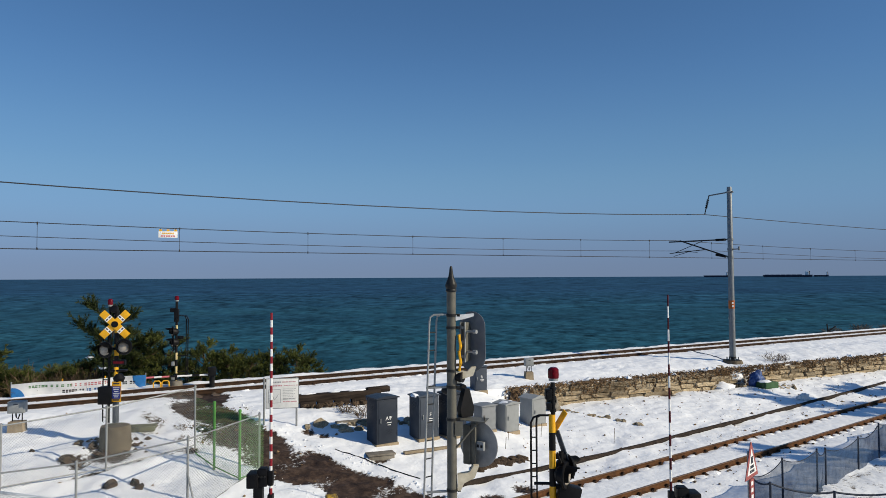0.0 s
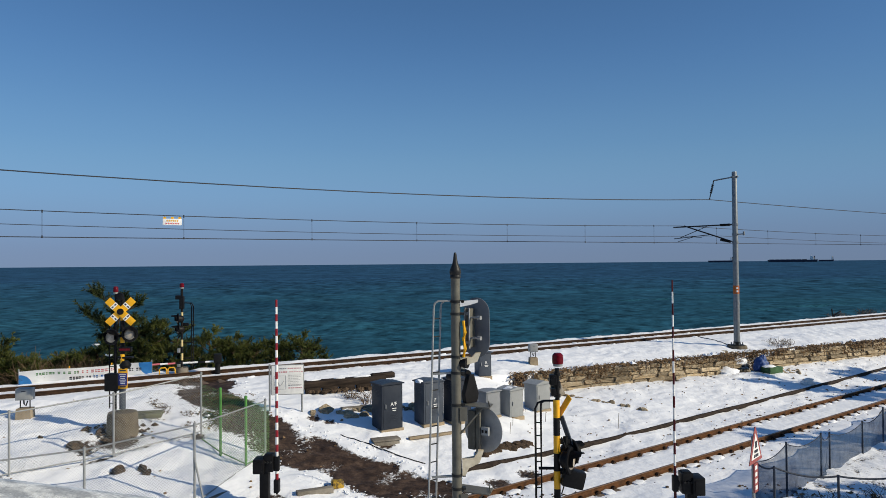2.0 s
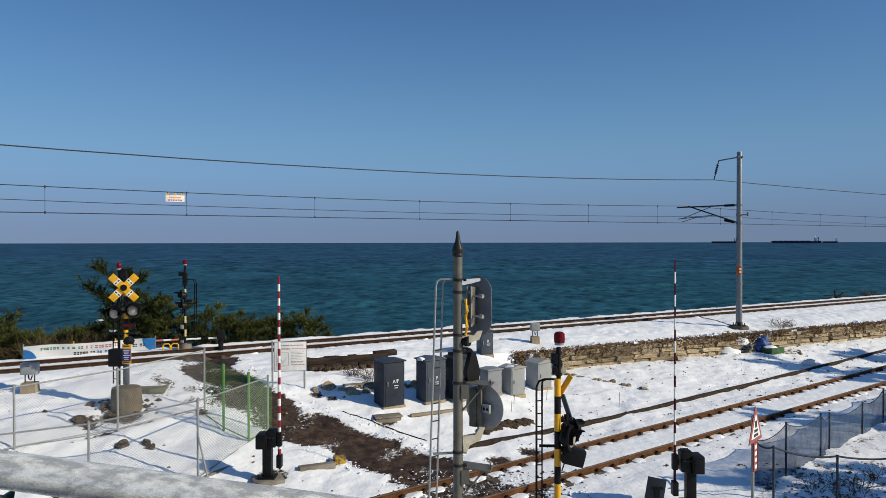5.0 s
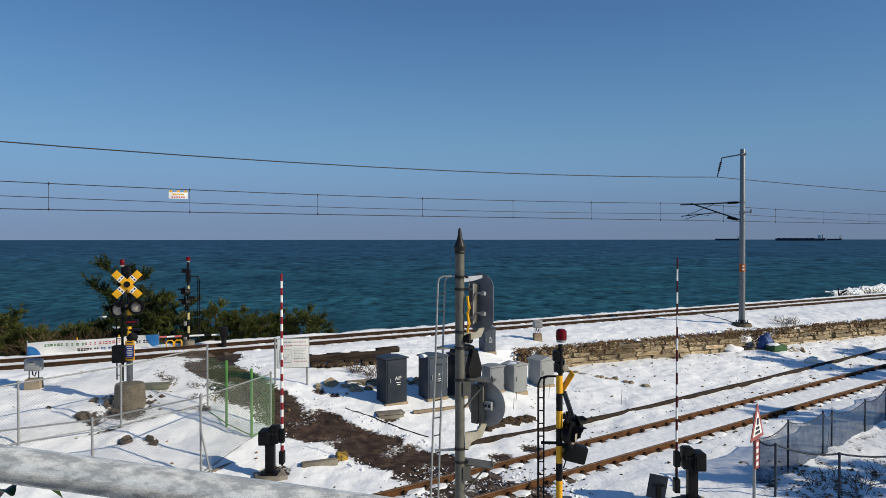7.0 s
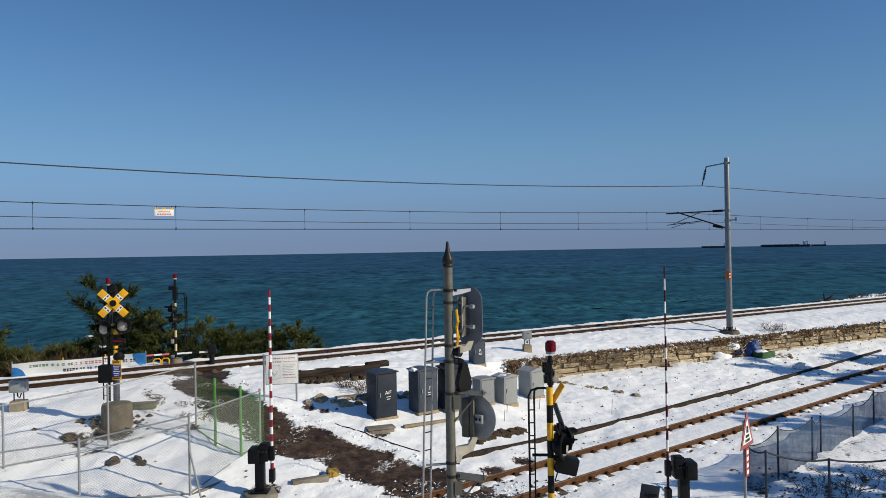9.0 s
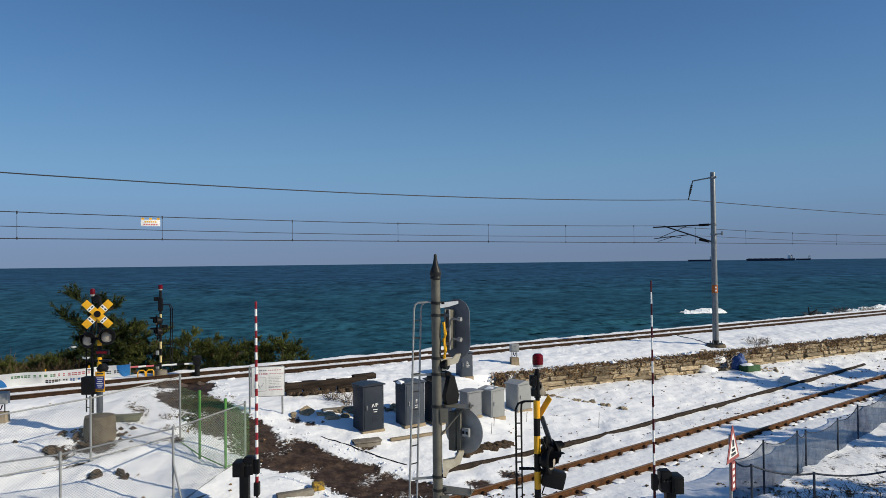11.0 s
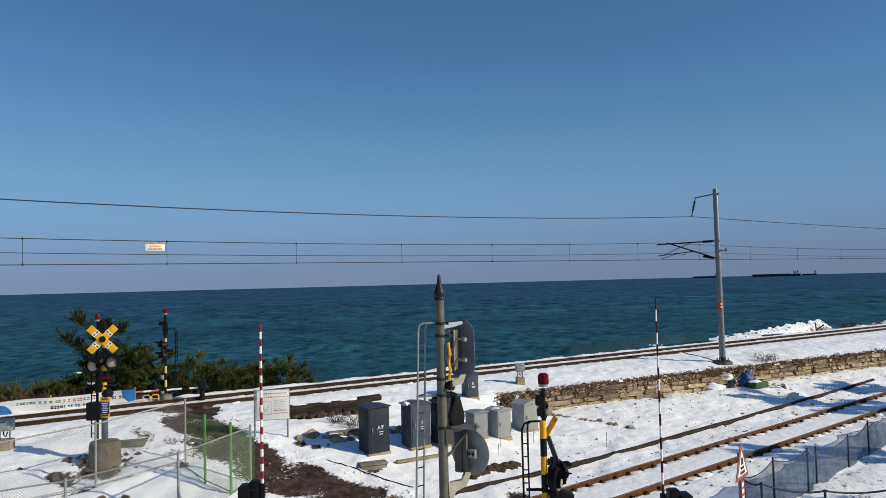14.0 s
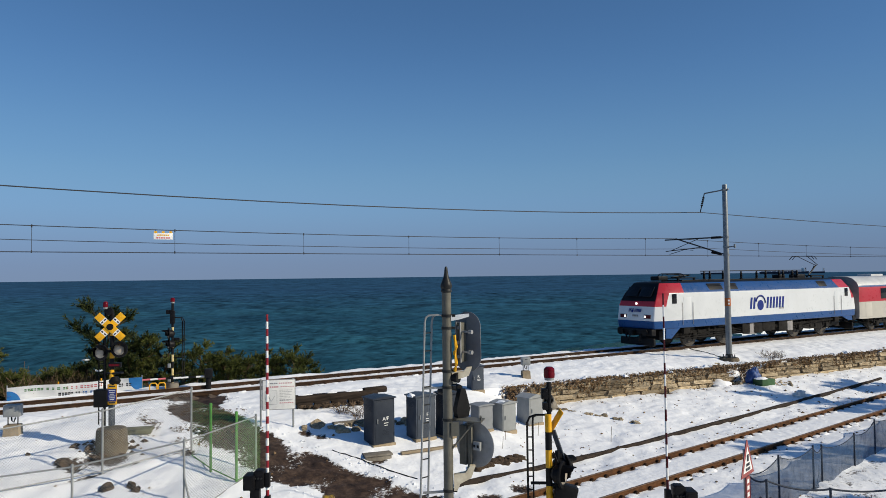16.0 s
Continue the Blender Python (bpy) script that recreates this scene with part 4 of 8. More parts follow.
def build_loco(sets):
    root = thing("electric_locomotive", Matrix(), "white electric locomotive with blue skirt and red cab ends, moving", "locomotive")
    body = part("body", loco_body(), [M_TRBLUE, M_TRWHITE, M_TRRED, M_TRGREYLIGHT, M_BLACK], root)
    md = body.modifiers.new("bevel", "BEVEL")
    md.width, md.segments, md.limit_method, md.angle_limit = 0.05, 2, "ANGLE", radians(20)
    for s in (-1, 1):
        mz = Matrix.Rotation(0 if s < 0 else math.pi, 4, "Z")
        emblem(root, mz @ Matrix.Translation((-0.15 * (1 if s < 0 else -1), -1.506, 2.28)), 3.5)
        for e in (-1, 1):
            bm = B()
            box(bm, (e * 8.35, s * 1.503, 2.72), (0.36, 0.03, 0.52), bevel=0.008)
            part("cab_window", bm, M_GLASS, root)
            bm = B()
            box(bm, (e * 7.3, s * 1.501, 2.2), (0.62, 0.008, 1.16), bevel=0.002)
            part("cab_door", bm, M_TRWHITE, root)
            for k in (-0.42, 0.42):
                bm = B()
                rod(bm, (e * 7.3 + k, s * 1.53, 1.3), (e * 7.3 + k, s * 1.53, 2.5), 0.013, seg=6)
                part("handrail", bm, M_TRGREY, root)
            bm = B()
            prism(bm, [(e * 9.0, 1.13), (e * 9.05, 0.62 if e < 0 else 0.85), (e * 8.6, 0.6 if e < 0 else 0.85), (e * 7.9, 1.13)], 0.05, Matrix.Translation((0, s * 1.45 - 0.025, 0)))
            part("skirt", bm, M_TRBLUE, root)
            bm = B()
            box(bm, (e * 7.3, s * 1.30, 0.95), (0.5, 0.25, 0.3), bevel=0.02)
            box(bm, (e * 7.3, s * 1.35, 0.55), (0.5, 0.2, 0.05))
            part("step", bm, M_UNDER, root)
        for x, w in ((-4.7, 1.2), (-3.2, 0.9), (5.9, 0.9)):
            bm = B()
            t = math.atan2(0.43, 0.64)
            box(bm, (x, s * 1.285, 3.30), (w, 0.03, 0.46), Matrix.Rotation(s * t, 4, "X"), bevel=0.006)
            for k in range(5):
                box(bm, (x, s * 1.30, 3.13 + k * 0.085), (w * 0.94, 0.012, 0.02), Matrix.Rotation(s * t, 4, "X"))
            part("roof_grille", bm, M_BLACK, root)
        for x, w, h, m in ((-2.1, 0.7, 0.55, M_UNDER), (-1.0, 0.9, 0.6, M_UNDER), (0.1, 1.2, 0.5, M_UNDER), (1.5, 0.9, 0.62, M_UNDER), (-1.55, 0.5, 0.65, M_TRGREY), (2.2, 0.55, 0.6, M_TRGREY)):
            bm = B()
            box(bm, (x, s * 1.15, 1.1 - h / 2), (w, 0.5, h), bevel=0.03)
            part("equipment_box", bm, m, root)
        bm = B()
        for k in range(3):
            rod(bm, (-8.2 + k * 0.05, s * 1.32, 0.5 + k * 0.14), (8.2, s * 1.32, 0.98 + 0.02 * k), 0.018, seg=6)
        part("conduit", bm, M_UNDER, root)
    for e in (-1, 1):
        for s in (-1, 1):
            bm = B()
            box(bm, (e * 9.75, s * 0.86, 1.78), (0.05, 0.46, 0.2), bevel=0.01)
            lamp = part("lamp_cluster", bm, M_TAIL, root)
            bm = B()
            rod(bm, (e * 9.76, s * 0.72, 1.78), (e * 9.80, s * 0.72, 1.78), 0.055, seg=14)
            part("headlight", bm, M_HEADLIGHT if e < 0 else M_LENS, root)
            bm = B()
            rod(bm, (e * 9.6, s * 0.87, 0.95), (e * 9.98, s * 0.87, 0.95), 0.09, seg=10)
            rod(bm, (e * 9.98, s * 0.87, 0.95), (e * 10.02, s * 0.87, 0.95), 0.2, seg=16)
            part("buffer", bm, M_UNDER, root)
            bm = B()
            tube(bm, [(e * 9.8, s * 0.5, 1.0), (e * 9.95, s * 0.5, 0.7), (e * 9.93, s * 0.42, 0.45), (e * 9.8, s * 0.35, 0.75)], 0.035, 6)
            part("brake_hose", bm, M_BLACK, root)
            bm = B()
            box(bm, (e * 9.35, s * 0.48, 3.10), (0.05, 0.86, 0.62), Matrix.Rotation(e * radians(-33), 4, "Y"), bevel=0.01)
            part("windscreen", bm, M_GLASS, root)
        bm = B()
        rod(bm, (e * 9.62, 0, 2.47), (e * 9.68, 0, 2.47), 0.055, seg=14)
        part("headlight", bm, M_HEADLIGHT if e < 0 else M_LENS, root)
        bm = B()
        box(bm, (e * 9.70, 0, 0.95), (0.35, 2.5, 0.35), bevel=0.05)
        box(bm, (e * 9.95, 0, 0.9), (0.4, 0.25, 0.3), bevel=0.04)
        box(bm, (e * 9.60, 0, 0.42), (0.16, 2.4, 0.42), bevel=0.05)
        part("buffer_beam", bm, M_BLACK, root)
        m = Matrix.Translation((e * 9.76, 0, 2.10)) @ Matrix.Rotation(radians(-90 if e < 0 else 90), 4, "Z") @ Matrix.Rotation(radians(-6), 4, "X")
        emblem(root, m, 0.95)
        bm = B()
        for k in range(4):
            box(bm, (e * 9.77, -0.15 + 0.1 * k, 1.82), (0.02, 0.06, 0.1))
        part("number_bar", bm, M_TRGREY, root)
    bm = B()
    for k in range(4):
        box(bm, (1.0 + 0.13 * k, -1.506, 1.93), (0.08, 0.01, 0.13))
    part("number_bar", bm, M_TRGREY, root)
    bm = B()
    box(bm, (0, 0, 0.80), (17.5, 1.5, 0.66), bevel=0.03)
    part("underframe", bm, M_BLACK, root)
    # roof gear
    bm = B()
    box(bm, (0, 0, 3.68), (13.6, 1.5, 0.06), bevel=0.02)
    part("roof_panel", bm, M_BLACK, root)
    bm = B()
    tube(bm, [(-4.9, -0.5, 4.20), (5.2, -0.5, 4.20)], 0.03, 6)
    part("busbar", bm, M_BLACK, root)
    for x in (-4.6, -4.1, -2.9, -1.2, 0.3, 1.2, 2.6, 3.0, 4.0, 4.5):
        bm = B()
        lathe(bm, [(0.10, 0), (0.10, 0.06), (0.055, 0.1), (0.085, 0.16), (0.055, 0.2), (0.085, 0.26), (0.055, 0.3), (0.085, 0.36), (0.05, 0.42), (0.04, 0.52)], 10, pose(x, -0.5, 3.68))
        part("insulator", bm, M_BLACK, root)
    for x, w in ((3.0, 0.5), (5.0, 0.9), (-7.9, 0.5), (-8.25, 0.3)):
        bm = B()
        box(bm, (x, -0.2, 3.82), (w, 0.6, 0.24), bevel=0.04)
        part("roof_box", bm, M_BLACK, root)
    pantograph(root, -6.3, False)
    pantograph(root, 6.6, True)
    bogie(root, -4.95, 3.0, 0.62, sets)
    bogie(root, 4.95, 3.0, 0.62, sets)
    return root


def build_coach(sets):
    root = thing("passenger_coach", Matrix(), "cream passenger coach with a red window band and pale roof", "railway coach")
    L = 23.2
    bm = B()
    prof = [(1.45, 0.85), (1.48, 1.3), (1.48, 1.95), (1.48, 2.0), (1.47, 3.0), (1.43, 3.12), (1.34, 3.32), (1.05, 3.58), (0.6, 3.72)]
    rings = []
    for x in (-L / 2, -L / 2 + 0.35, L / 2 - 0.35, L / 2):
        k = 0.93 if abs(x) == L / 2 else 1.0
        rings.append([bm.verts.new((x, -w * k, z)) for w, z in prof] + [bm.verts.new((x, w * k, z)) for w, z in prof[::-1]])
    n = len(rings[0])
    for a, b in zip(rings, rings[1:]):
        for i in range(n):
            f = bm.faces.new((a[i], b[i], b[(i + 1) % n], a[(i + 1) % n]))
            j = min(i, n - 2 - i)
            f.material_index = 4 if i == n - 1 else (0, 0, 0, 1, 2, 3, 3, 3, 3)[j] if j < 9 else 3
    for r in (rings[0][::-1], rings[-1]):
        f = bm.faces.new(r)
        f.material_index = 4
    bmesh.ops.recalc_face_normals(bm, faces=bm.faces[:])
    part("body", bm, [M_TRCREAM, M_TRRED, M_TRBLUE, M_TRROOF, M_TRGREY], root)
    for s in (-1, 1):
        for k in range(11):
            bm = B()
            box(bm, (-L / 2 + 3.2 + k * 1.7, s * 1.475, 2.52), (1.25, 0.03, 0.72), bevel=0.01)
            part("window", bm, M_GLASS, root)
        for e in (-1, 1):
            bm = B()
            box(bm, (e * (L / 2 - 1.0), s * 1.478, 1.45), (0.8, 0.02, 0.95), bevel=0.005)
            part("door", bm, M_TRCREAM, root)
        for x, w in ((-3, 2.2), (0.5, 2.8), (3.6, 1.8)):
            bm = B()
            box(bm, (x, s * 1.0, 0.62), (w, 0.6, 0.5), bevel=0.03)
            part("equipment_box", bm, M_UNDER, root)
    for e in (-1, 1):
        bm = B()
        for k in range(5):
            box(bm, (e * (L / 2 + 0.06 + 0.09 * k), 0, 2.0), (0.05, 1.6 - 0.06 * (k % 2), 2.3), bevel=0.02)
        box(bm, (e * (L / 2 + 0.2), 0, 2.0), (0.42, 1.3, 2.1))
        part("gangway_bellows", bm, M_TRGREY, root)
        bm = B()
        box(bm, (e * (L / 2 + 0.25), 0, 0.85), (0.6, 0.3, 0.3), bevel=0.03)
        part("coupler", bm, M_UNDER, root)
    for k in range(4):
        bm = B()
        box(bm, (-7.5 + 5 * k, 0, 3.78), (1.6, 1.0, 0.16), bevel=0.04)
        part("roof_vent", bm, M_TRROOF, root)
    bogie(root, -L / 2 + 3.6, 2.3, 0.45, sets)
    bogie(root, L / 2 - 3.6, 2.3, 0.45, sets)
    return root


M_TRGREYLIGHT = mat("train_pale_grey_stripe", (0.48, 0.50, 0.52), (0.42, 0.44, 0.46), 0.35, 0, 0.8, 0.03, 0.002)
WHEELS = []
loco = build_loco(WHEELS)
coach = build_coach(WHEELS)
SPEED, LOCO_AT_END, COACH_BEHIND = 19.9, 22.47, 21.75


def train_pose(s):
    return pose(s * CU, y_up(s * CU), RAIL_UP, 0, 0, math.degrees(UA))

# ---- crossing equipment ----
def striped(parent, name, a, b, r, n, m1, m2, seg=12):
    a, b = Vector(a), Vector(b)
    for k in range(n):
        bm = B()
        rod(bm, a.lerp(b, k / n), a.lerp(b, (k + 1) / n), r, seg=seg)
        part(name, bm, m1 if k % 2 == 0 else m2, parent)


def hooded_lamp(parent, c, facing, r=0.17, lens=None):
    """A round signal lamp with its backing disc, hood and lens, looking along facing (degrees round z)."""
    m = Matrix.Translation(c) @ turn_z(facing) @ Matrix.Rotation(radians(90), 4, "X")
    bm = B()
    lathe(bm, [(r * 1.42, -0.03), (r * 1.46, -0.01), (r * 1.42, 0.01), (r * 1.05, 0.012)], 24, m)
    lathe(bm, [(r * 0.5, -0.22), (r * 0.9, -0.16), (r, -0.03)], 16, m)
    disc = part("lamp", bm, M_BLACK, parent)
    bm = B()
    k = 14
    ring0 = [bm.verts.new(m @ Vector((r * 1.1 * math.cos(a), r * 1.1 * math.sin(a), 0.0))) for a in np.linspace(-0.5, math.pi + 0.5, k)]
    ring1 = [bm.verts.new(m @ Vector((r * 1.02 * math.cos(a), r * 1.02 * math.sin(a), 0.24 if 0.5 < a < 2.6 else 0.10))) for a in np.linspace(-0.5, math.pi + 0.5, k)]
    for i in range(k - 1):
        bm.faces.new((ring0[i], ring0[i + 1], ring1[i + 1], ring1[i]))
    bmesh.ops.solidify(bm, geom=bm.faces[:], thickness=0.008)
    part("hood", bm, M_BLACK, disc)
    bm = B()
    lathe(bm, [(r, 0.012), (r * 0.85, 0.04), (r * 0.45, 0.06), (0.02, 0.066)], 20, m)
    part("lens", bm, lens or M_LENS, disc, "pale unlit lens")


def beacon(parent, c, r=0.085, h=0.18):
    bm = B()
    lathe(bm, [(r, 0), (r * 1.05, h * 0.3), (r, h * 0.8), (r * 0.6, h), (0.01, h * 1.02)], 16, Matrix.Translation(c))
    b = part("beacon", bm, M_REDLENS, parent, "red beacon lens")
    bm = B()
    lathe(bm, [(r * 0.9, -0.05), (r * 0.9, 0.0)], 14, Matrix.Translation(c))
    part("beacon_base", bm, M_CABLIGHT, b)


def crossbuck(parent, c, facing, tilt=0.0, arm=0.36):
    m = Matrix.Translation(c) @ turn_z(facing)
    for a in (45, -45):
        q = m @ Matrix.Rotation(radians(a), 4, "Y")
        for s in (-1, 1):
            bm = B()
            box(bm, (0, 0, 0), (0.26, 0.02, 0.20), q @ Matrix.Translation((s * arm * 1.05, 0.0 if a > 0 else 0.022, 0)), bevel=0.006)
            box(bm, (0, 0, 0), (0.22, 0.02, 0.20), q @ Matrix.Translation((s * arm * 0.38, 0.0 if a > 0 else 0.022, 0)), bevel=0.006)
            arm_part = part("cross_arm", bm, M_YELLOW, parent, "yellow crossing arm")
            bm = B()
            box(bm, (0, 0, 0), (0.09, 0.021, 0.20), q @ Matrix.Translation((s * arm * 0.71, 0.0 if a > 0 else 0.022, 0)))
            part("arm_band", bm, M_WHITE, arm_part)
            bm = B()
            for k in (-0.05, 0.05):
                box(bm, (0, 0, 0), (0.035, 0.006, 0.06), q @ Matrix.Translation((s * arm * 0.71, -0.013 if a > 0 else 0.009, k)))
            part("lettering", bm, M_INK, arm_part)
    bm = B()
    rod(bm, m @ Vector((0, -0.02, 0)), m @ Vector((0, 0.03, 0)), 0.09, seg=12)
    part("hub", bm, M_BLACK, parent)


def hoop_ladder(parent, x, y, z0, z1, w=0.11, rungs=7, m=None, reach=(0.3, 0.0)):
    m = m or M_BLACK
    bm = B()
    for d in (-w / 2, w / 2):
        pts = [(x + d, y, z0), (x + d, y, z1 - 0.15), (x + d * 0.6 + 0.03, y, z1 - 0.04), (x + d * 0.2 + 0.12, y, z1), (x + reach[0], y + reach[1], z1)]
        tube(bm, pts, 0.022, 6)
    part("ladder_rail", bm, m, parent)
    for k in range(rungs):
        z = z0 + (z1 - 0.3 - z0) * (k + 0.5) / rungs
        bm = B()
        rod(bm, (x - w / 2, y, z), (x + w / 2, y, z), 0.013, seg=6)
        part("rung", bm, m, parent)


def crossing_signal_facing():
    root = thing("crossing_signal", pose(-9.0, 19.9, 0.88), "black and yellow level-crossing signal with yellow crossbuck on a concrete block", "crossing signal", "crossing signals")
    bm = B()
    lathe(bm, [(0.44, -0.35), (0.40, 0.66), (0.37, 0.74)], 20)
    part("concrete_block", bm, M_OLDCONC, root, "brown-stained concrete block")
    striped(root, "post_band", (0, 0, 0.82), (0, 0, 1.72), 0.085, 2, M_CABMID, M_CABMID)
    striped(root, "post_band", (0, 0, 1.72), (0, 0, 3.92), 0.062, 7, M_BLACK, M_YELLOW)
    bm = B()
    rod(bm, (-0.19, 0, 0.8), (-0.19, 0, 3.9), 0.028, seg=8)
    part("conduit", bm, M_BLACK, root)
    hoop_ladder(root, -0.33, 0.08, 0.82, 3.45, 0.14, 9)
    beacon(root, (-0.19, 0, 4.08), 0.066, 0.16)
    bm = B()
    rod(bm, (-0.19, 0, 3.9), (-0.19, 0, 4.05), 0.03, seg=8)
    part("beacon_stem", bm, M_BLACK, root)
    bm = B()
    lathe(bm, [(0.05, -0.08), (0.10, -0.06), (0.115, 0.0), (0.10, 0.04), (0.04, 0.055)], 18, Matrix.Translation((-0.03, -0.1, 3.96)) @ Matrix.Rotation(radians(80), 4, "X"))
    part("bell", bm, M_BLACK, root)
    crossbuck(root, (0, -0.13, 3.54), 14, 0, 0.325)
    bm = B()
    box(bm, (-0.02, -0.06, 2.86), (0.75, 0.06, 0.07), bevel=0.01)
    part("cross_bar", bm, M_BLACK, root)
    hooded_lamp(root, (-0.25, -0.16, 2.84), -8, 0.155)
    hooded_lamp(root, (0.27, -0.16, 2.92), 8, 0.155)
    bm = B()
    box(bm, (0.09, -0.02, 2.48), (0.36, 0.1, 0.13), bevel=0.01)
    part("direction_panel", bm, M_BLACK, root)
    bm = B()
    box(bm, (0.09, -0.075, 2.48), (0.28, 0.012, 0.06))
    part("panel_marks", bm, M_REDLENS, root)
    bm = B()
    box(bm, (0.08, 0.02, 2.25), (0.42, 0.16, 0.05), bevel=0.01)
    lathe(bm, [(0.12, 0), (0.16, 0.1), (0.08, 0.22)], 14, Matrix.Translation((0.08, 0.0, 1.94)))
    part("loudspeaker", bm, M_BLACK, root)
    bm = B()
    box(bm, (-0.24, -0.06, 1.58), (0.36, 0.28, 0.48), bevel=0.02)
    part("control_box", bm, M_BLACK, root, "black control box")
    bm = B()
    box(bm, (0.06, -0.11, 1.68), (0.26, 0.014, 0.56), bevel=0.004)
    pl = part("instruction_plate", bm, M_YELLOW, root, "yellow and blue instruction plate")
    bm = B()
    box(bm, (0.06, -0.12, 1.66), (0.235, 0.008, 0.34))
    part("blue_field", bm, M_SIGNBLUE, pl)
    bm = B()
    for k in range(6):
        box(bm, (0.06, -0.1255, 1.79 - 0.05 * k), (0.18 - 0.03 * (k % 3), 0.004, 0.018))
    part("lettering", bm, M_WHITE, pl)
    bm = B()
    for k in range(2):
        box(bm, (0.06, -0.119, 1.905 - 0.45 * k), (0.17, 0.006, 0.035))
    part("lettering", bm, M_INK, pl)
    bm = B()
    box(bm, (0, 0, 0.0), (0.84, 0.20, 0.13), bevel=0.015)
    box(bm, (0.03, 0.26, 0.03), (0.80, 0.26, 0.10), bevel=0.015)
    tagged(part("cable_cover", bm, M_MOSSY, None, "", pose(-8.85, 21.15, 1.24, 0, 0, 14)), "green-stained concrete cable-trough lid half under snow", "trough lid")
    return root


def crossing_signal_side():
    root = thing("crossing_signal", pose(2.2, 14.0, -0.13), "black and yellow level-crossing signal seen edge-on with red beacon", "crossing signal", "crossing signals")
    striped(root, "post_band", (0, 0, 0), (0, 0, 3.12), 0.066, 9, M_YELLOW, M_BLACK)
    bm = B()
    lathe(bm, [(0.3, -0.1), (0.28, 0.06), (0.12, 0.09)], 12)
    part("foot", bm, M_CONC, root)
    bm = B()
    rod(bm, (0.02, 0, 3.1), (0.02, 0, 3.74), 0.045, seg=10)
    for z in (3.2, 3.45, 3.62):
        rod(bm, (0.02, 0, z - 0.03), (0.02, 0, z + 0.03), 0.065, seg=10)
    part("beacon_stem", bm, M_BLACK, root)
    bm = B()
    box(bm, (-0.07, -0.02, 3.52), (0.13, 0.16, 0.2), bevel=0.015)
    rod(bm, (-0.07, -0.1, 3.54), (-0.07, -0.16, 3.54), 0.05, seg=10)
    box(bm, (-0.06, -0.02, 3.28), (0.10, 0.14, 0.14), bevel=0.015)
    part("bell", bm, M_BLACK, root)
    beacon(root, (0.035, 0, 3.83), 0.105, 0.21)
    hoop_ladder(root, -0.36, 0.02, 0.0, 3.1, 0.11, 11, reach=(0.36, 0))
    for z in (1.78, 0.55, 0.42):
        bm = B()
        rod(bm, (-0.36, 0.02, z), (0, 0.0, z), 0.03, seg=8)
        part("stay", bm, M_BLACK, root)
    # crossbuck, nearly edge-on
    for a, zz in ((32, 2.95), (-14, 2.5)):
        bm = B()
        box(bm, (0, 0, 0), (0.025, 0.13, 0.55 if a > 0 else 0.6), Matrix.Translation((0.15 + (0.05 if a < 0 else 0), 0.08, zz)) @ turn_z(35) @ Matrix.Rotation(radians(9 if a > 0 else -12), 4, "Y") @ Matrix.Rotation(radians(a), 4, "X"), bevel=0.006)
        part("cross_arm", bm, M_YELLOW if a > 0 else M_CABMID, root, "yellow crossing arm")
    bm = B()
    for z in (2.03, 1.72, 2.3):
        box(bm, (0.14, 0.02, z), (0.24, 0.1, 0.1), bevel=0.02)
    rod(bm, (0.17, 0, 1.6), (0.17, 0, 2.4), 0.05, seg=8)
    part("lamp_bracket", bm, M_BLACK, root)
    hooded_lamp(root, (0.30, 0.10, 2.08), 118, 0.18)
    hooded_lamp(root, (0.24, -0.18, 1.98), 62, 0.18)
    bm = B()
    box(bm, (0.30, -0.05, 1.60), (0.44, 0.3, 0.34), Matrix.Rotation(radians(14), 4, "Y"), bevel=0.05)
    part("loudspeaker", bm, M_BLACK, root)
    bm = B()
    box(bm, (0.16, -0.02, 0.58), (0.2, 0.2, 0.24), bevel=0.02)
    part("junction_box", bm, M_CABLIGHT, root, "small grey junction box")
    bm = B()
    tube(bm, [(0.08, -0.06, 2.4), (0.16, -0.1, 2.2), (0.1, -0.1, 1.9), (0.13, -0.09, 1.5), (0.07, -0.07, 1.3)], 0.014, 6)
    part("cable", bm, M_BLACK, root)
    return root


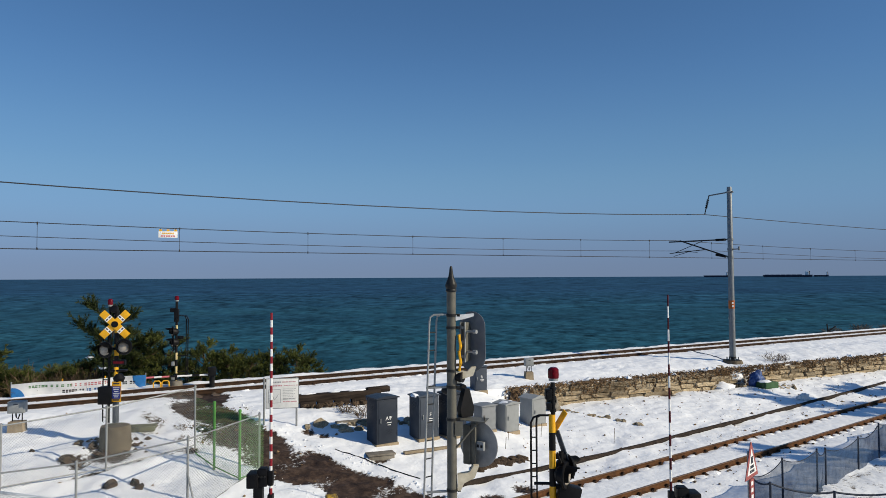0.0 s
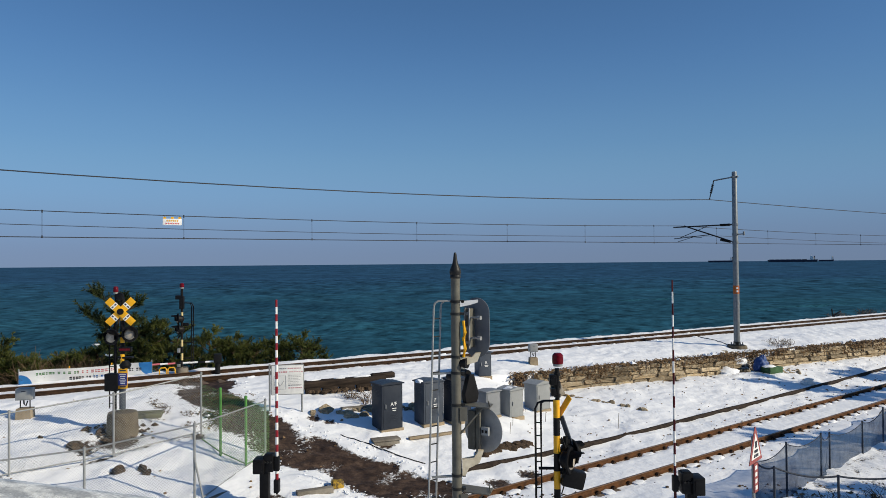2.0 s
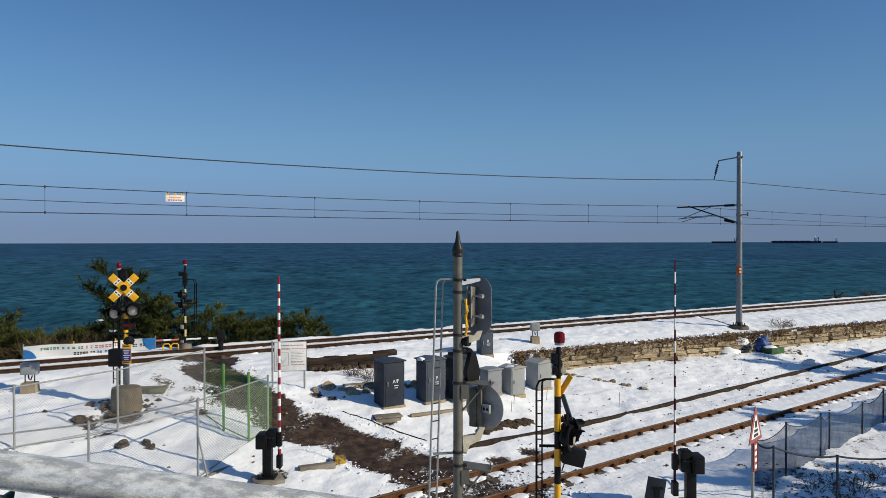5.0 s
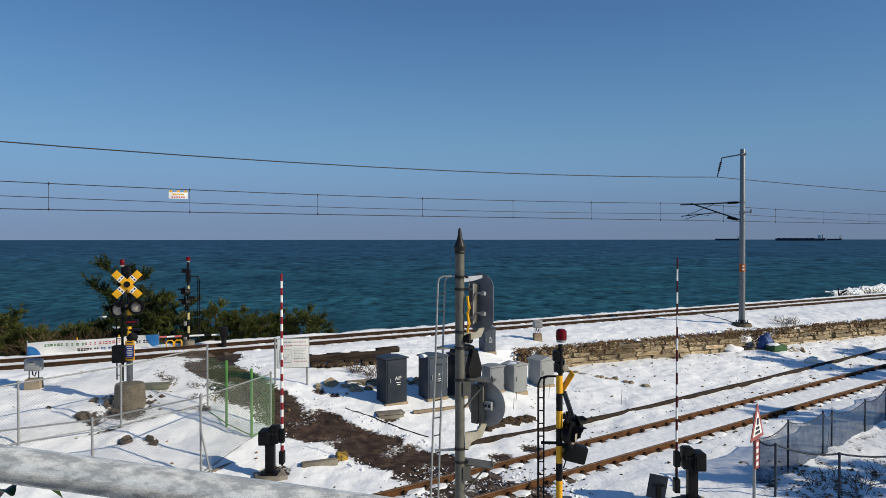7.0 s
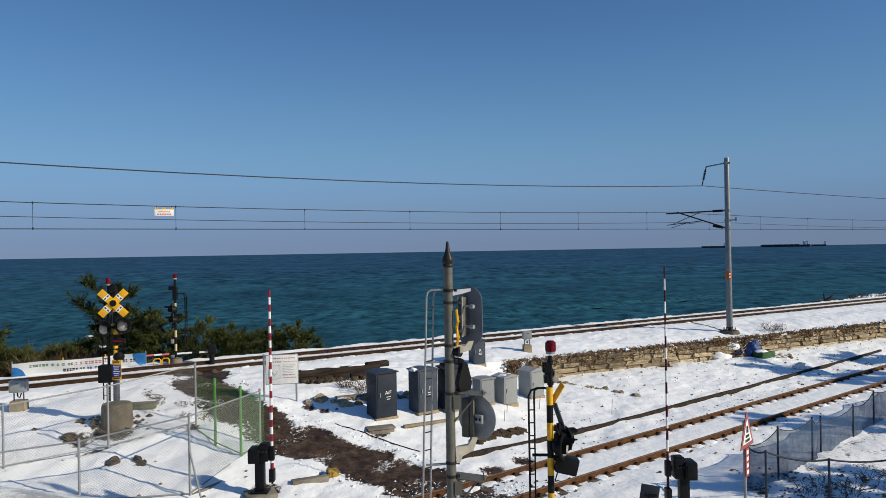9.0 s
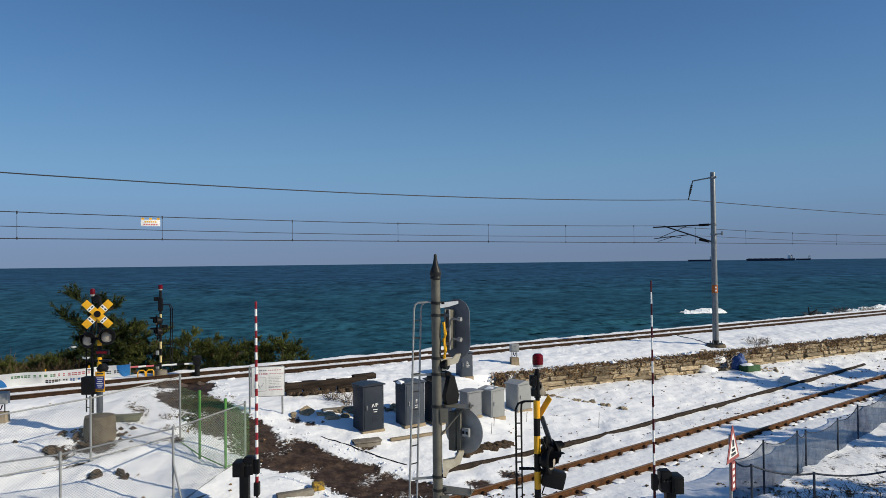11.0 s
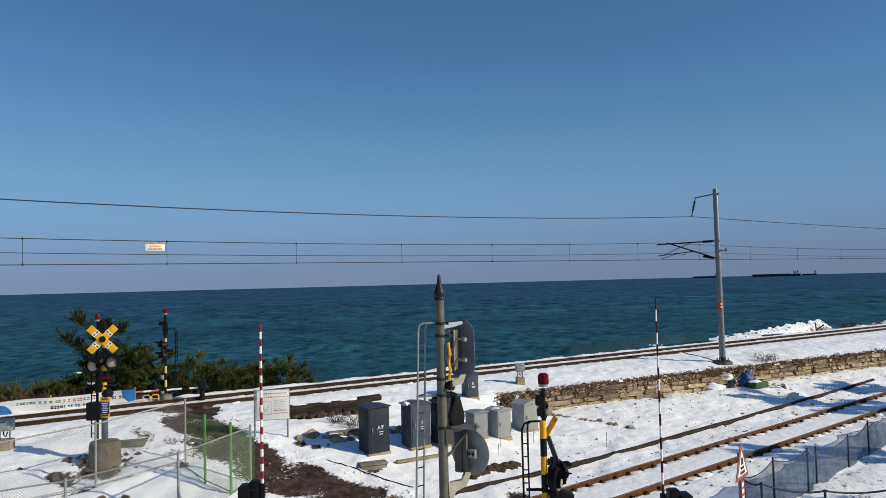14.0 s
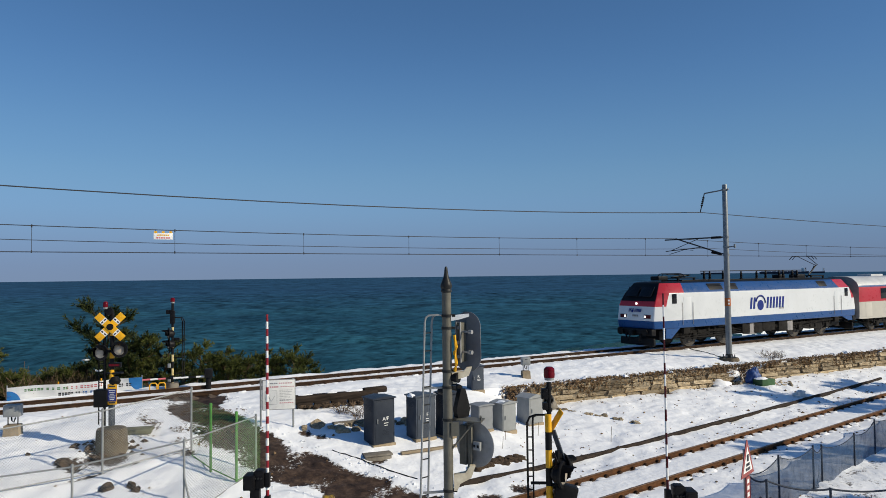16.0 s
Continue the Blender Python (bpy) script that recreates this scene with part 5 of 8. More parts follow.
def crossing_signal_far():
    zb = 1.5
    root = thing("crossing_signal", pose(-10.13, 27.5, zb), "black and yellow crossing signal among shrubs beyond the track", "crossing signal", "crossing signals")
    striped(root, "post_band", (0, 0, 0), (0, 0, 2.9), 0.046, 11, M_PALEYELLOW, M_BLACK)
    bm = B()
    lathe(bm, [(0.26, -0.4), (0.24, 0.25)], 12)
    part("foot", bm, M_CONC, root)
    bm = B()
    rod(bm, (0, 0, 2.9), (0, 0, 3.3), 0.05, seg=8)
    box(bm, (-0.14, 0, 2.95), (0.2, 0.12, 0.16), bevel=0.02)
    box(bm, (0.0, 0, 2.75), (0.16, 0.16, 0.5), bevel=0.02)
    part("beacon_stem", bm, M_BLACK, root)
    beacon(root, (0, 0, 3.34), 0.08, 0.16)
    bm = B()
    for d in (0.0, 0.07):
        tube(bm, [(0.36 + d, 0.05, 0.2), (0.36 + d, 0.05, 2.6), (0.30 + d, 0.05, 2.72), (0.0, 0, 2.74)], 0.022, 6)
    for z in (0.6, 1.2, 1.8):
        rod(bm, (0, 0, z), (0.4, 0.05, z), 0.02, seg=6)
    part("ladder_rail", bm, M_BLACK, root)
    hooded_lamp(root, (-0.12, -0.1, 2.12), -60, 0.15)
    hooded_lamp(root, (-0.10, -0.1, 1.72), -60, 0.15)
    bm = B()
    box(bm, (0.1, 0.05, 1.9), (0.3, 0.12, 0.12), bevel=0.02)
    part("lamp_bracket", bm, M_BLACK, root)
    for z in (0.9, 0.35):
        bm = B()
        box(bm, (-0.1, -0.06, z), (0.1, 0.1, 0.16), bevel=0.01)
        part("junction_box", bm, M_CABLIGHT, root)
    return root


def barrier(x, y, z, box_side, top, box_c, red, label):
    """A raised crossing barrier: arm upright, drive box on a stand, counterweight."""
    root = thing("crossing_barrier", pose(x, y, z), label, "crossing barrier", "crossing barriers")
    n = 25 if red is M_RED else 19
    a, b = Vector((0, 0, 0.62)), Vector((0.0, 0, top - z))
    for k in range(n):
        bm = B()
        r0 = (0.040 if red is M_RED else 0.029) - 0.012 * k / n
        rod(bm, a.lerp(b, k / n), a.lerp(b, (k + 1) / n), r0, r0 - 0.001, seg=10)
        part("arm_band", bm, red if (k % 2 == 0) else M_WHITE, root)
    bx, bz, bw, bh = box_c
    bm = B()
    box(bm, (bx + box_side * bw * 0.22, 0, bz - 0.03), (bw * 0.52, 0.42, bh * 0.80), bevel=0.03)
    body = part("drive_box", bm, M_BLACK, root, "black barrier drive box")
    bm = B()
    box(bm, (bx - box_side * bw * 0.20, 0.02, bz + 0.02), (bw * 0.46, 0.30, bh * 0.92), bevel=0.02)
    box(bm, (bx - box_side * bw * 0.20, 0.02, bz + bh * 0.5), (bw * 0.34, 0.22, 0.05), bevel=0.012)
    part("gear_case", bm, M_BLACK, root)
    bm = B()
    box(bm, (bx + box_side * bw * 0.22, -0.222, bz - 0.03), (bw * 0.36, 0.02, bh * 0.56), bevel=0.008)
    part("hatch", bm, M_BLACK, body)
    bm = B()
    for k in (-0.12, 0.0, 0.12):
        rod(bm, (bx - box_side * bw * 0.20 + k * 0.6, -0.13, bz + 0.06), (bx - box_side * bw * 0.20 + k * 0.6, -0.17, bz + 0.06), 0.022, seg=8)
    part("bolt_row", bm, M_POSTCAP, body)
    bm = B()
    rod(bm, (bx - box_side * bw * 0.5, 0, bz), (0, 0, bz), 0.07, seg=12)
    box(bm, (0, 0, bz), (0.12, 0.14, 0.34), bevel=0.02)
    part("pivot", bm, M_BLACK, root)
    bm = B()
    rod(bm, (0, 0, bz - 0.1), (0, 0, 0.3), 0.026, seg=8)
    part("counterweight_arm", bm, M_BLACK, root)
    bm = B()
    box(bm, (0, 0, 0.5 if box_side < 0 else 0.42), (0.12, 0.2, 0.30), bevel=0.02)
    part("counterweight", bm, M_BLACK, root)
    bm = B()
    box(bm, (bx, 0, (bz - bh / 2 + 0.1) / 2 + 0.05), (0.21, 0.20, bz - bh / 2 - 0.02), bevel=0.012)
    box(bm, (bx, 0, 0.13), (0.40, 0.36, 0.05), bevel=0.012)
    part("stand", bm, M_BLACK, root)
    bm = B()
    box(bm, (bx, 0, -0.08), (0.72, 0.62, 0.38), turn_z(24), bevel=0.05)
    part("concrete_foot", bm, M_CONC, root, "stained concrete foot")
    return root


def signal_post():
    root = thing("railway_signal", pose(0.22, 13.3, -0.13), "grey steel signal post with pointed cap, ladder and dark plate heads", "railway signal")
    z = lambda v: v + 0.13
    bm = B()
    lathe(bm, [(0.094, 0), (0.090, 2.5), (0.085, z(5.45))], 24)
    part("post", bm, M_POST, root)
    bm = B()
    lathe(bm, [(0.086, z(5.41)), (0.102, z(5.43)), (0.102, z(5.46)), (0.092, z(5.475)), (0.099, z(5.49)), (0.110, z(5.53)), (0.104, z(5.57)), (0.080, z(5.63)), (0.052, z(5.70)), (0.036, z(5.79)), (0.028, z(5.87)), (0.016, z(5.895)), (0.003, z(5.90))], 20)
    part("cap", bm, M_POSTCAP, root, "dark grey pointed cap")
    bm = B()
    lathe(bm, [(0.34, -0.2), (0.32, 0.12), (0.16, 0.14)], 14)
    part("foot", bm, M_CONC, root)
    for zz in (4.98, 4.75, 3.95, 3.65, 3.05, 1.75, 1.5):
        bm = B()
        lathe(bm, [(0.101, z(zz) - 0.025), (0.101, z(zz) + 0.025)], 20)
        box(bm, (0.13, 0, z(zz)), (0.06, 0.1, 0.05))
        part("clamp", bm, M_POSTCAP, root)
    # ladder, leaning out to its foot
    tops, bots = ((-0.41, -0.06), (-0.28, 0.04)), ((-0.58, -0.10), (-0.44, 0.02))
    for (tx0, ty0), (bx0, by0) in zip(tops, bots):
        bm = B()
        tube(bm, [(bx0, by0, 0.0), (tx0, ty0, z(4.86)), (tx0 + 0.02, ty0, z(4.95)), (tx0 + 0.08, ty0, z(4.99)), (0.0, 0.0, z(5.0))], 0.019, 8)
        part("ladder_rail", bm, M_GALV, root)
    for k in range(15):
        t = (k + 0.4) / 15
        bm = B()
        p = [Vector((*b0, 0)).lerp(Vector((*t0, z(4.86))), t) for b0, t0 in zip(bots, tops)]
        rod(bm, p[0], p[1], 0.012, seg=6)
        part("rung", bm, M_POSTCAP, root)
    for zz in (3.64, 1.72):
        bm = B()
        box(bm, (-0.2, 0.0, z(zz)), (0.55, 0.05, 0.035), Matrix.Rotation(radians(-3), 4, "Y"))
        part("ladder_stay", bm, M_GALV, root)
    # upper head: oval plate seen from behind
    q = Matrix.Translation((0.335, 0.12, z(4.47))) @ turn_z(-38)
    bm = B()
    pts = [(0.30 * math.cos(a), (0.27 if math.sin(a) > 0 else -0.27) + 0.30 * math.sin(a)) for a in np.linspace(0, 2 * math.pi, 29)[:-1]]
    prism(bm, pts, 0.012, q @ Matrix.Translation((0, 0.10, 0)))
    part("background_plate", bm, M_PLATE, root, "dark oval background plate")
    bm = B()
    box(bm, (0, 0, 0), (0.13, 0.16, 0.74), q @ Matrix.Translation((-0.08, 0, 0)), bevel=0.025)
    hd = part("signal_head", bm, M_POST, root, "grey signal-head case with hinged door")
    for k in (-0.27, 0.0, 0.27):
        bm = B()
        rod(bm, q @ Vector((-0.08, -0.10, k)), q @ Vector((-0.08, -0.06, k)), 0.03, seg=10)
        part("bolt_cap", bm, M_CABLIGHT, hd)
    bm = B()
    for xx in (-0.13, -0.03):
        box(bm, (0, 0, 0), (0.02, 0.03, 0.76), q @ Matrix.Translation((xx, -0.09, 0)))
    part("door_strip", bm, M_CABLIGHT, hd)
    for k in (-0.18, 0.20):
        bm = B()
        rod(bm, q @ Vector((-0.02, -0.05, k)), q @ Vector((0.2, -0.05, k)), 0.02, seg=8)
        rod(bm, q @ Vector((0.14, -0.05, k)), q @ Vector((0.21, -0.05, k)), 0.04, seg=8)
        part("handle", bm, M_GALV, hd)
    bm = B()
    prism(bm, [(0.08, 0.0), (0.42, 0.03), (0.42, -0.02), (0.25, -0.07), (0.08, -0.10)], 0.1, Matrix.Translation((0, -0.05, z(4.98))))
    part("top_bracket", bm, M_WHITE, root, "snow-dusted bracket")
    bm = B()
    prism(bm, [(0.1, -0.2), (0.16, -0.2), (0.2, -0.12), (0.4, -0.06), (0.46, 0.10), (0.36, 0.09), (0.30, 0.02), (0.08, 0.02)], 0.12, Matrix.Translation((0, -0.06, z(3.92))))
    part("lower_bracket", bm, M_BRACKET, root, "cream cast bracket")
    for zz in (4.2, 4.5):
        bm = B()
        tube(bm, [(0.14, -0.05, z(zz - 0.25)), (0.17, -0.08, z(zz - 0.1)), (0.14, -0.05, z(zz + 0.12))], 0.03, 6)
        part("marker_wrap", bm, M_YELLOW, root, "yellow marker wrap")
    # middle head facing away
    bm = B()
    q2 = Matrix.Translation((0.30, 0.14, z(3.32))) @ turn_z(35)
    prism(bm, [(-0.13, -0.26), (0.13, -0.26), (0.16, -0.1), (0.05, 0.27), (-0.05, 0.27), (-0.16, -0.1)], 0.12, q2)
    md = part("route_head", bm, M_BLACK, root, "black route-indicator head")
    for xx, zz in ((0.16, -0.1), (0.02, 0.26), (-0.24, 0.2)):
        bm = B()
        rod(bm, q2 @ Vector((xx, 0.14, zz)), q2 @ Vector((xx, 0.4, zz + 0.02)), 0.07, 0.08, seg=12)
        part("hood", bm, M_BLACK, md)
    bm = B()
    lathe(bm, [(0.05, 0), (0.09, 0.12), (0.1, 0.3)], 12, Matrix.Translation((-0.05, 0.1, z(3.83))) @ turn_z(60) @ Matrix.Rotation(radians(90), 4, "X") @ Matrix.Rotation(radians(0), 4, "Y"))
    part("side_hood", bm, M_BLACK, root)
    # platforms
    for zz, w in ((3.03, 0.66), (1.43, 0.62)):
        bm = B()
        box(bm, (0.34, 0.12, z(zz)), (w, 0.42, 0.018), Matrix.Rotation(radians(4), 4, "Y") @ turn_z(-14))
        pf = part("platform", bm, M_POST, root)
        bm = B()
        for k in range(9):
            rod(bm, (0.62, -0.06 + k * 0.045, z(zz) - 0.02), (0.62, -0.06 + k * 0.045, z(zz) + 0.025), 0.01, seg=5)
        part("grip_teeth", bm, M_POST, pf)
        bm = B()
        rod(bm, (0.08, -0.05, z(zz) - 0.5), (0.5, -0.02, z(zz) - 0.02), 0.018, seg=6)
        box(bm, (0.13, -0.09, z(zz) - 0.14), (0.14, 0.02, 0.26))
        part("brace", bm, M_POST, root)
    # lower head: round plate
    q3 = Matrix.Translation((0.46, 0.14, z(2.54))) @ turn_z(-38)
    bm = B()
    lathe(bm, [(0.43, -0.006), (0.43, 0.006)], 36, q3 @ Matrix.Translation((0, 0.08, 0)) @ Matrix.Rotation(radians(90), 4, "X"))
    part("background_plate", bm, M_DISC, root, "grey round background plate")
    bm = B()
    box(bm, (0, 0, 0), (0.16, 0.16, 0.74), q3 @ Matrix.Translation((-0.16, -0.02, 0)), bevel=0.025)
    box(bm, (0, 0, 0), (0.09, 0.05, 0.82), q3 @ Matrix.Translation((-0.02, -0.05, 0)), bevel=0.01)
    hd = part("signal_head", bm, M_POST, root)
    bm = B()
    box(bm, (0, 0, 0), (0.16, 0.07, 0.16), q3 @ Matrix.Translation((0.12, -0.02, 0)), bevel=0.015)
    part("terminal_box", bm, M_CABLIGHT, hd)
    bm = B()
    for k in (-0.04, 0.04):
        box(bm, (0, 0, 0), (0.04, 0.012, 0.05), q3 @ Matrix.Translation((0.12 + k, -0.06, 0)))
    part("terminal_marks", bm, M_BLACK, hd)
    bm = B()
    prism(bm, [(0.1, -0.35), (0.16, -0.35), (0.22, -0.22), (0.42, -0.12), (0.5, 0.1), (0.4, 0.1), (0.32, -0.02), (0.1, -0.06)], 0.12, Matrix.Translation((0, -0.06, z(2.1))))
    part("lower_bracket", bm, M_BRACKET, root, "cream cast bracket")
    return root


M_PALEYELLOW = mat("bleached_yellow_paint", (0.66, 0.52, 0.22), (0.5, 0.4, 0.2), 0.5, 0, 6, 0.1, 0.003)
M_PLATE = mat("slate_grey_plate_paint", (0.15, 0.165, 0.18), (0.11, 0.12, 0.135), 0.5, 0, 3, 0.1, 0.003)
M_DISC = mat("bleached_grey_plate_paint", (0.34, 0.335, 0.32), (0.22, 0.22, 0.215), 0.5, 0, 3, 0.15, 0.003)
M_BRACKET = mat("cream_cast_bracket", (0.70, 0.63, 0.48), (0.50, 0.43, 0.30), 0.6, 0, 6, 0.2, 0.004)
crossing_signal_facing()
crossing_signal_side()
crossing_signal_far()
barrier(-3.94, 16.7, 0.02, -1, 4.87, (-0.28, 1.02, 0.50, 0.42), M_RED, "raised red and white crossing barrier on a black drive box")
barrier(5.0, 15.5, -0.13, 1, 5.28, (0.34, 1.0, 0.52, 0.48), M_DARKRED, "raised dark red and white crossing barrier beside the siding")
signal_post()

# ---- cabinets and small fixtures ----
def cabinet(name, x, y, w, d, h, turn, paint, label, letter="", peak=0.05, zb=None):
    z = height(x, y) - 0.02 if zb is None else zb
    root = thing(name, pose(x, y, z, 0, 0, turn), label, "equipment cabinet", "trackside cabinets")
    bm = B()
    box(bm, (0, 0, 0.02), (w + 0.06, d + 0.06, 0.34), bevel=0.02)
    part("plinth", bm, M_PLINTH, root, "ochre concrete plinth")
    bm = B()
    box(bm, (0, 0, 0.19 + h / 2), (w, d, h), bevel=0.012)
    body = part("body", bm, paint, root)
    bm = B()
    e = 0.045
    prism(bm, [(-w / 2 - e, 0), (w / 2 + e, 0), (w / 2 + e, 0.035), (0, 0.035 + peak), (-w / 2 - e, 0.035)], d + 2 * e, Matrix.Translation((0, -d / 2 - e, 0.19 + h)))
    part("roof", bm, paint, root)
    bm = B()
    box(bm, (0, -d / 2 - 0.006, 0.19 + h * 0.5), (w * 0.88, 0.014, h * 0.9), bevel=0.005)
    door = part("door", bm, paint, root)
    bm = B()
    box(bm, (-w * 0.34, -d / 2 - 0.03, 0.19 + h * 0.52), (0.025, 0.04, 0.14), bevel=0.006)
    part("handle", bm, M_GALV, door)
    for k in (0.2, 0.8):
        bm = B()
        rod(bm, (w * 0.445, -d / 2 - 0.012, 0.19 + h * k - 0.05), (w * 0.445, -d / 2 - 0.012, 0.19 + h * k + 0.05), 0.012, seg=6)
        part("hinge", bm, paint, door)
    if h > 1.2:
        bm = B()
        for k in range(4):
            box(bm, (w * 0.08, -d / 2 - 0.016, 0.19 + h * 0.2 + 0.05 * k), (w * 0.3, 0.01, 0.018))
        part("vent", bm, paint, door)
        bm = B()
        for k in range(5):
            box(bm, (-w / 2 - 0.004, 0, 0.19 + h * 0.75 + 0.04 * k), (0.012, d * 0.5, 0.014))
        part("vent", bm, paint, body)
    if letter:
        cu = bpy.data.curves.new("lettering", "FONT")
        cu.body, cu.size, cu.extrude, cu.align_x = letter, 0.16, 0.002, "CENTER"
        tx = new("lettering", cu)
        dg = bpy.context.evaluated_depsgraph_get()
        me = bpy.data.meshes.new_from_object(tx.evaluated_get(dg))
        bpy.data.objects.remove(tx)
        me.materials.append(M_WHITE)
        ob = new("lettering", me)
        ob.parent = door
        ob.matrix_basis = pose(w * 0.06, -d / 2 - 0.0165, 0.19 + h * 0.52, 90, 0, 0)
        bm = B()
        for k in range(2):
            box(bm, (w * 0.08, -d / 2 - 0.015, 0.19 + h * (0.46 - 0.05 * k)), (0.16 - 0.04 * k, 0.006, 0.02))
        part("lettering", bm, M_WHITE, door)
    return root


def snow_cap(x, y, z, sx, sy, h, turn=0, label="cap of melting snow on a cabinet roof"):
    bm = B()
    bmesh.ops.create_icosphere(bm, subdivisions=3, radius=1.0)
    for v in bm.verts:
        n = noise.noise(v.co * 1.7 + Vector((x, y, 0)))
        v.co = Vector((v.co.x * sx * (1 + 0.3 * n), v.co.y * sy * (1 + 0.3 * n), max(v.co.z, -0.15) * h * (1 + 0.4 * n)))
    tagged(part("snow_patch", bm, M_SNOW, None, "", pose(x, y, z, 0, 0, turn)), label, "snow")


TURN = 35
cabinet("relay_cabinet", -1.78, 22.15, 0.74, 0.62, 1.36, TURN, M_CABDARK, "tall slate-blue relay cabinet with peaked lid on a plinth", "A/F", zb=0.42)
cabinet("relay_cabinet", -0.50, 22.85, 0.74, 0.58, 1.30, TURN, M_CABMID, "grey-blue relay cabinet on an ochre plinth", "F", zb=0.42)
cabinet("relay_cabinet", 0.42, 23.25, 0.70, 0.58, 1.32, TURN, M_CABDARK, "slate-blue relay cabinet behind the signal post", "", zb=0.40)
cabinet("junction_cabinet", 1.52, 24.1, 0.60, 0.46, 0.80, TURN, M_CABMIDL, "low grey junction cabinet beside the relay cabinets", "", 0.03, zb=0.36)
cabinet("junction_cabinet", 2.30, 24.55, 0.66, 0.55, 0.92, TURN + 6, M_CABLIGHT, "pale grey junction cabinet with snow on its lid", "", 0.07, zb=0.22)
cabinet("junction_cabinet", 3.40, 26.0, 0.74, 0.6, 0.92, TURN + 6, M_CABLIGHT, "pale grey junction cabinet near the wall's end", "", 0.10, zb=0.16)
cabinet("relay_cabinet", 1.55, 28.3, 0.52, 0.5, 0.92, 20, M_CABMID, "narrow slate cabinet on the bank below the track", "R", 0.0, zb=1.02)
snow_cap(2.30, 24.5, 1.36, 0.28, 0.25, 0.07, TURN)
snow_cap(-0.80, 22.55, 1.93, 0.12, 0.14, 0.09, TURN)


def post_box(x, y, z, s, label):
    root = thing("post_box", pose(x, y, z, 0, 0, 10), label, "junction box", "small white boxes on plinths")
    bm = B()
    prism(bm, [(-0.23 * s, -0.25), (0.23 * s, -0.25), (0.19 * s, 0.30), (-0.19 * s, 0.30)], 0.34 * s, Matrix.Translation((0, -0.17 * s, 0)))
    part("plinth", bm, M_PLINTH, root, "pale concrete plinth")
    for dx in (-0.13, 0.13):
        bm = B()
        rod(bm, (dx * s, 0, 0.28), (dx * s, 0, 0.56), 0.016, seg=6)
        part("leg", bm, M_BLACK, root)
    bm = B()
    tube(bm, [(-0.05, 0.02, 0.55), (-0.03, 0.0, 0.42), (0.02, 0.0, 0.36), (0.06, 0.02, 0.5)], 0.02, 6)
    part("cable", bm, M_BLACK, root)
    bm = B()
    box(bm, (0, 0, 0.71), (0.45 * s, 0.26 * s, 0.34), bevel=0.015)
    case = part("case", bm, M_CABLIGHT, root)
    bm = B()
    box(bm, (0, -0.135 * s, 0.71), (0.38 * s, 0.012, 0.28), bevel=0.004)
    part("lid", bm, M_CABLIGHT, case)
    bm = B()
    box(bm, (0.0, -0.143 * s, 0.80), (0.12 * s, 0.006, 0.02))
    part("lettering", bm, M_INK, case)


post_box(-12.22, 20.75, 1.28, 1.0, "small pale junction box on a concrete plinth in snow")
post_box(3.87, 30.8, 1.27, 0.85, "small white junction box on a plinth below the rails")


def notice_board():
    root = thing("notice_board", pose(-4.97, 22.6, 0.95, 0, 0, 11), "white notice board on two posts with red and black printing", "notice board")
    for x in (-0.56, 0.44):
        bm = B()
        rod(bm, (x, 0.03, -0.25), (x, 0.03, 1.58), 0.03, seg=8)
        part("post", bm, M_GALV, root)
    bm = B()
    box(bm, (0, 0, 1.08), (0.98, 0.02, 0.92), bevel=0.004)
    pan = part("panel", bm, M_WHITE, root)
    bm = B()
    for a, b in (((-0.5, 0.62), (0.5, 0.62)), ((-0.5, 1.55), (0.5, 1.55)), ((-0.5, 0.62), (-0.5, 1.55)), ((0.5, 0.62), (0.5, 1.55))):
        rod(bm, (a[0], 0.0, a[1]), (b[0], 0.0, b[1]), 0.014, seg=6)
    part("frame", bm, M_GALV, root)
    rnd = random.Random(2)

    def line(z, x0, x1, h, m):
        bm = B()
        x = x0
        while x < x1:
            w = rnd.uniform(0.025, 0.06)
            box(bm, (x + w / 2, -0.0125, z), (w, 0.004, h))
            x += w + rnd.uniform(0.01, 0.03)
        part("lettering", bm, m, pan)
    line(1.44, -0.36, -0.05, 0.035, M_PALEINK)
    line(1.44, 0.0, 0.40, 0.03, M_PALERED)
    line(1.33, -0.28, 0.0, 0.045, M_PALERED)
    line(1.33, 0.05, 0.42, 0.022, M_PALERED)
    for k in range(7):
        line(1.22 - 0.05 * k, 0.02, 0.40 - 0.05 * (k % 3), 0.009, M_PALEINK)
    line(0.82, 0.02, 0.4, 0.03, M_PALERED)
    line(0.90, 0.02, 0.4, 0.02, M_PALEINK)
    bm = B()
    for x0, z0, w, h in ((-0.24, 1.0, 0.36, 0.42),):
        for p, q in (((x0 - w / 2, z0 - h / 2), (x0 + w / 2, z0 - h / 2)), ((x0 + w / 2, z0 - h / 2), (x0 + w / 2, z0 + h / 2)), ((x0 + w / 2, z0 + h / 2), (x0 - w / 2, z0 + h / 2)), ((x0 - w / 2, z0 + h / 2), (x0 - w / 2, z0 - h / 2)), ((x0 - 0.1, z0 + 0.1), (x0, z0 - 0.12)), ((x0, z0 - 0.12), (x0 + 0.12, z0 + 0.05))):
            rod(bm, (p[0], -0.012, p[1]), (q[0], -0.012, q[1]), 0.005, seg=4)
        tube(bm, [(x0 - 0.12 + 0.06 * math.cos(a), -0.012, z0 - 0.03 + 0.06 * math.sin(a)) for a in np.linspace(0, 6.28, 12)], 0.005, 4)
    part("diagram", bm, M_PALEINK, pan)
    return root


notice_board()


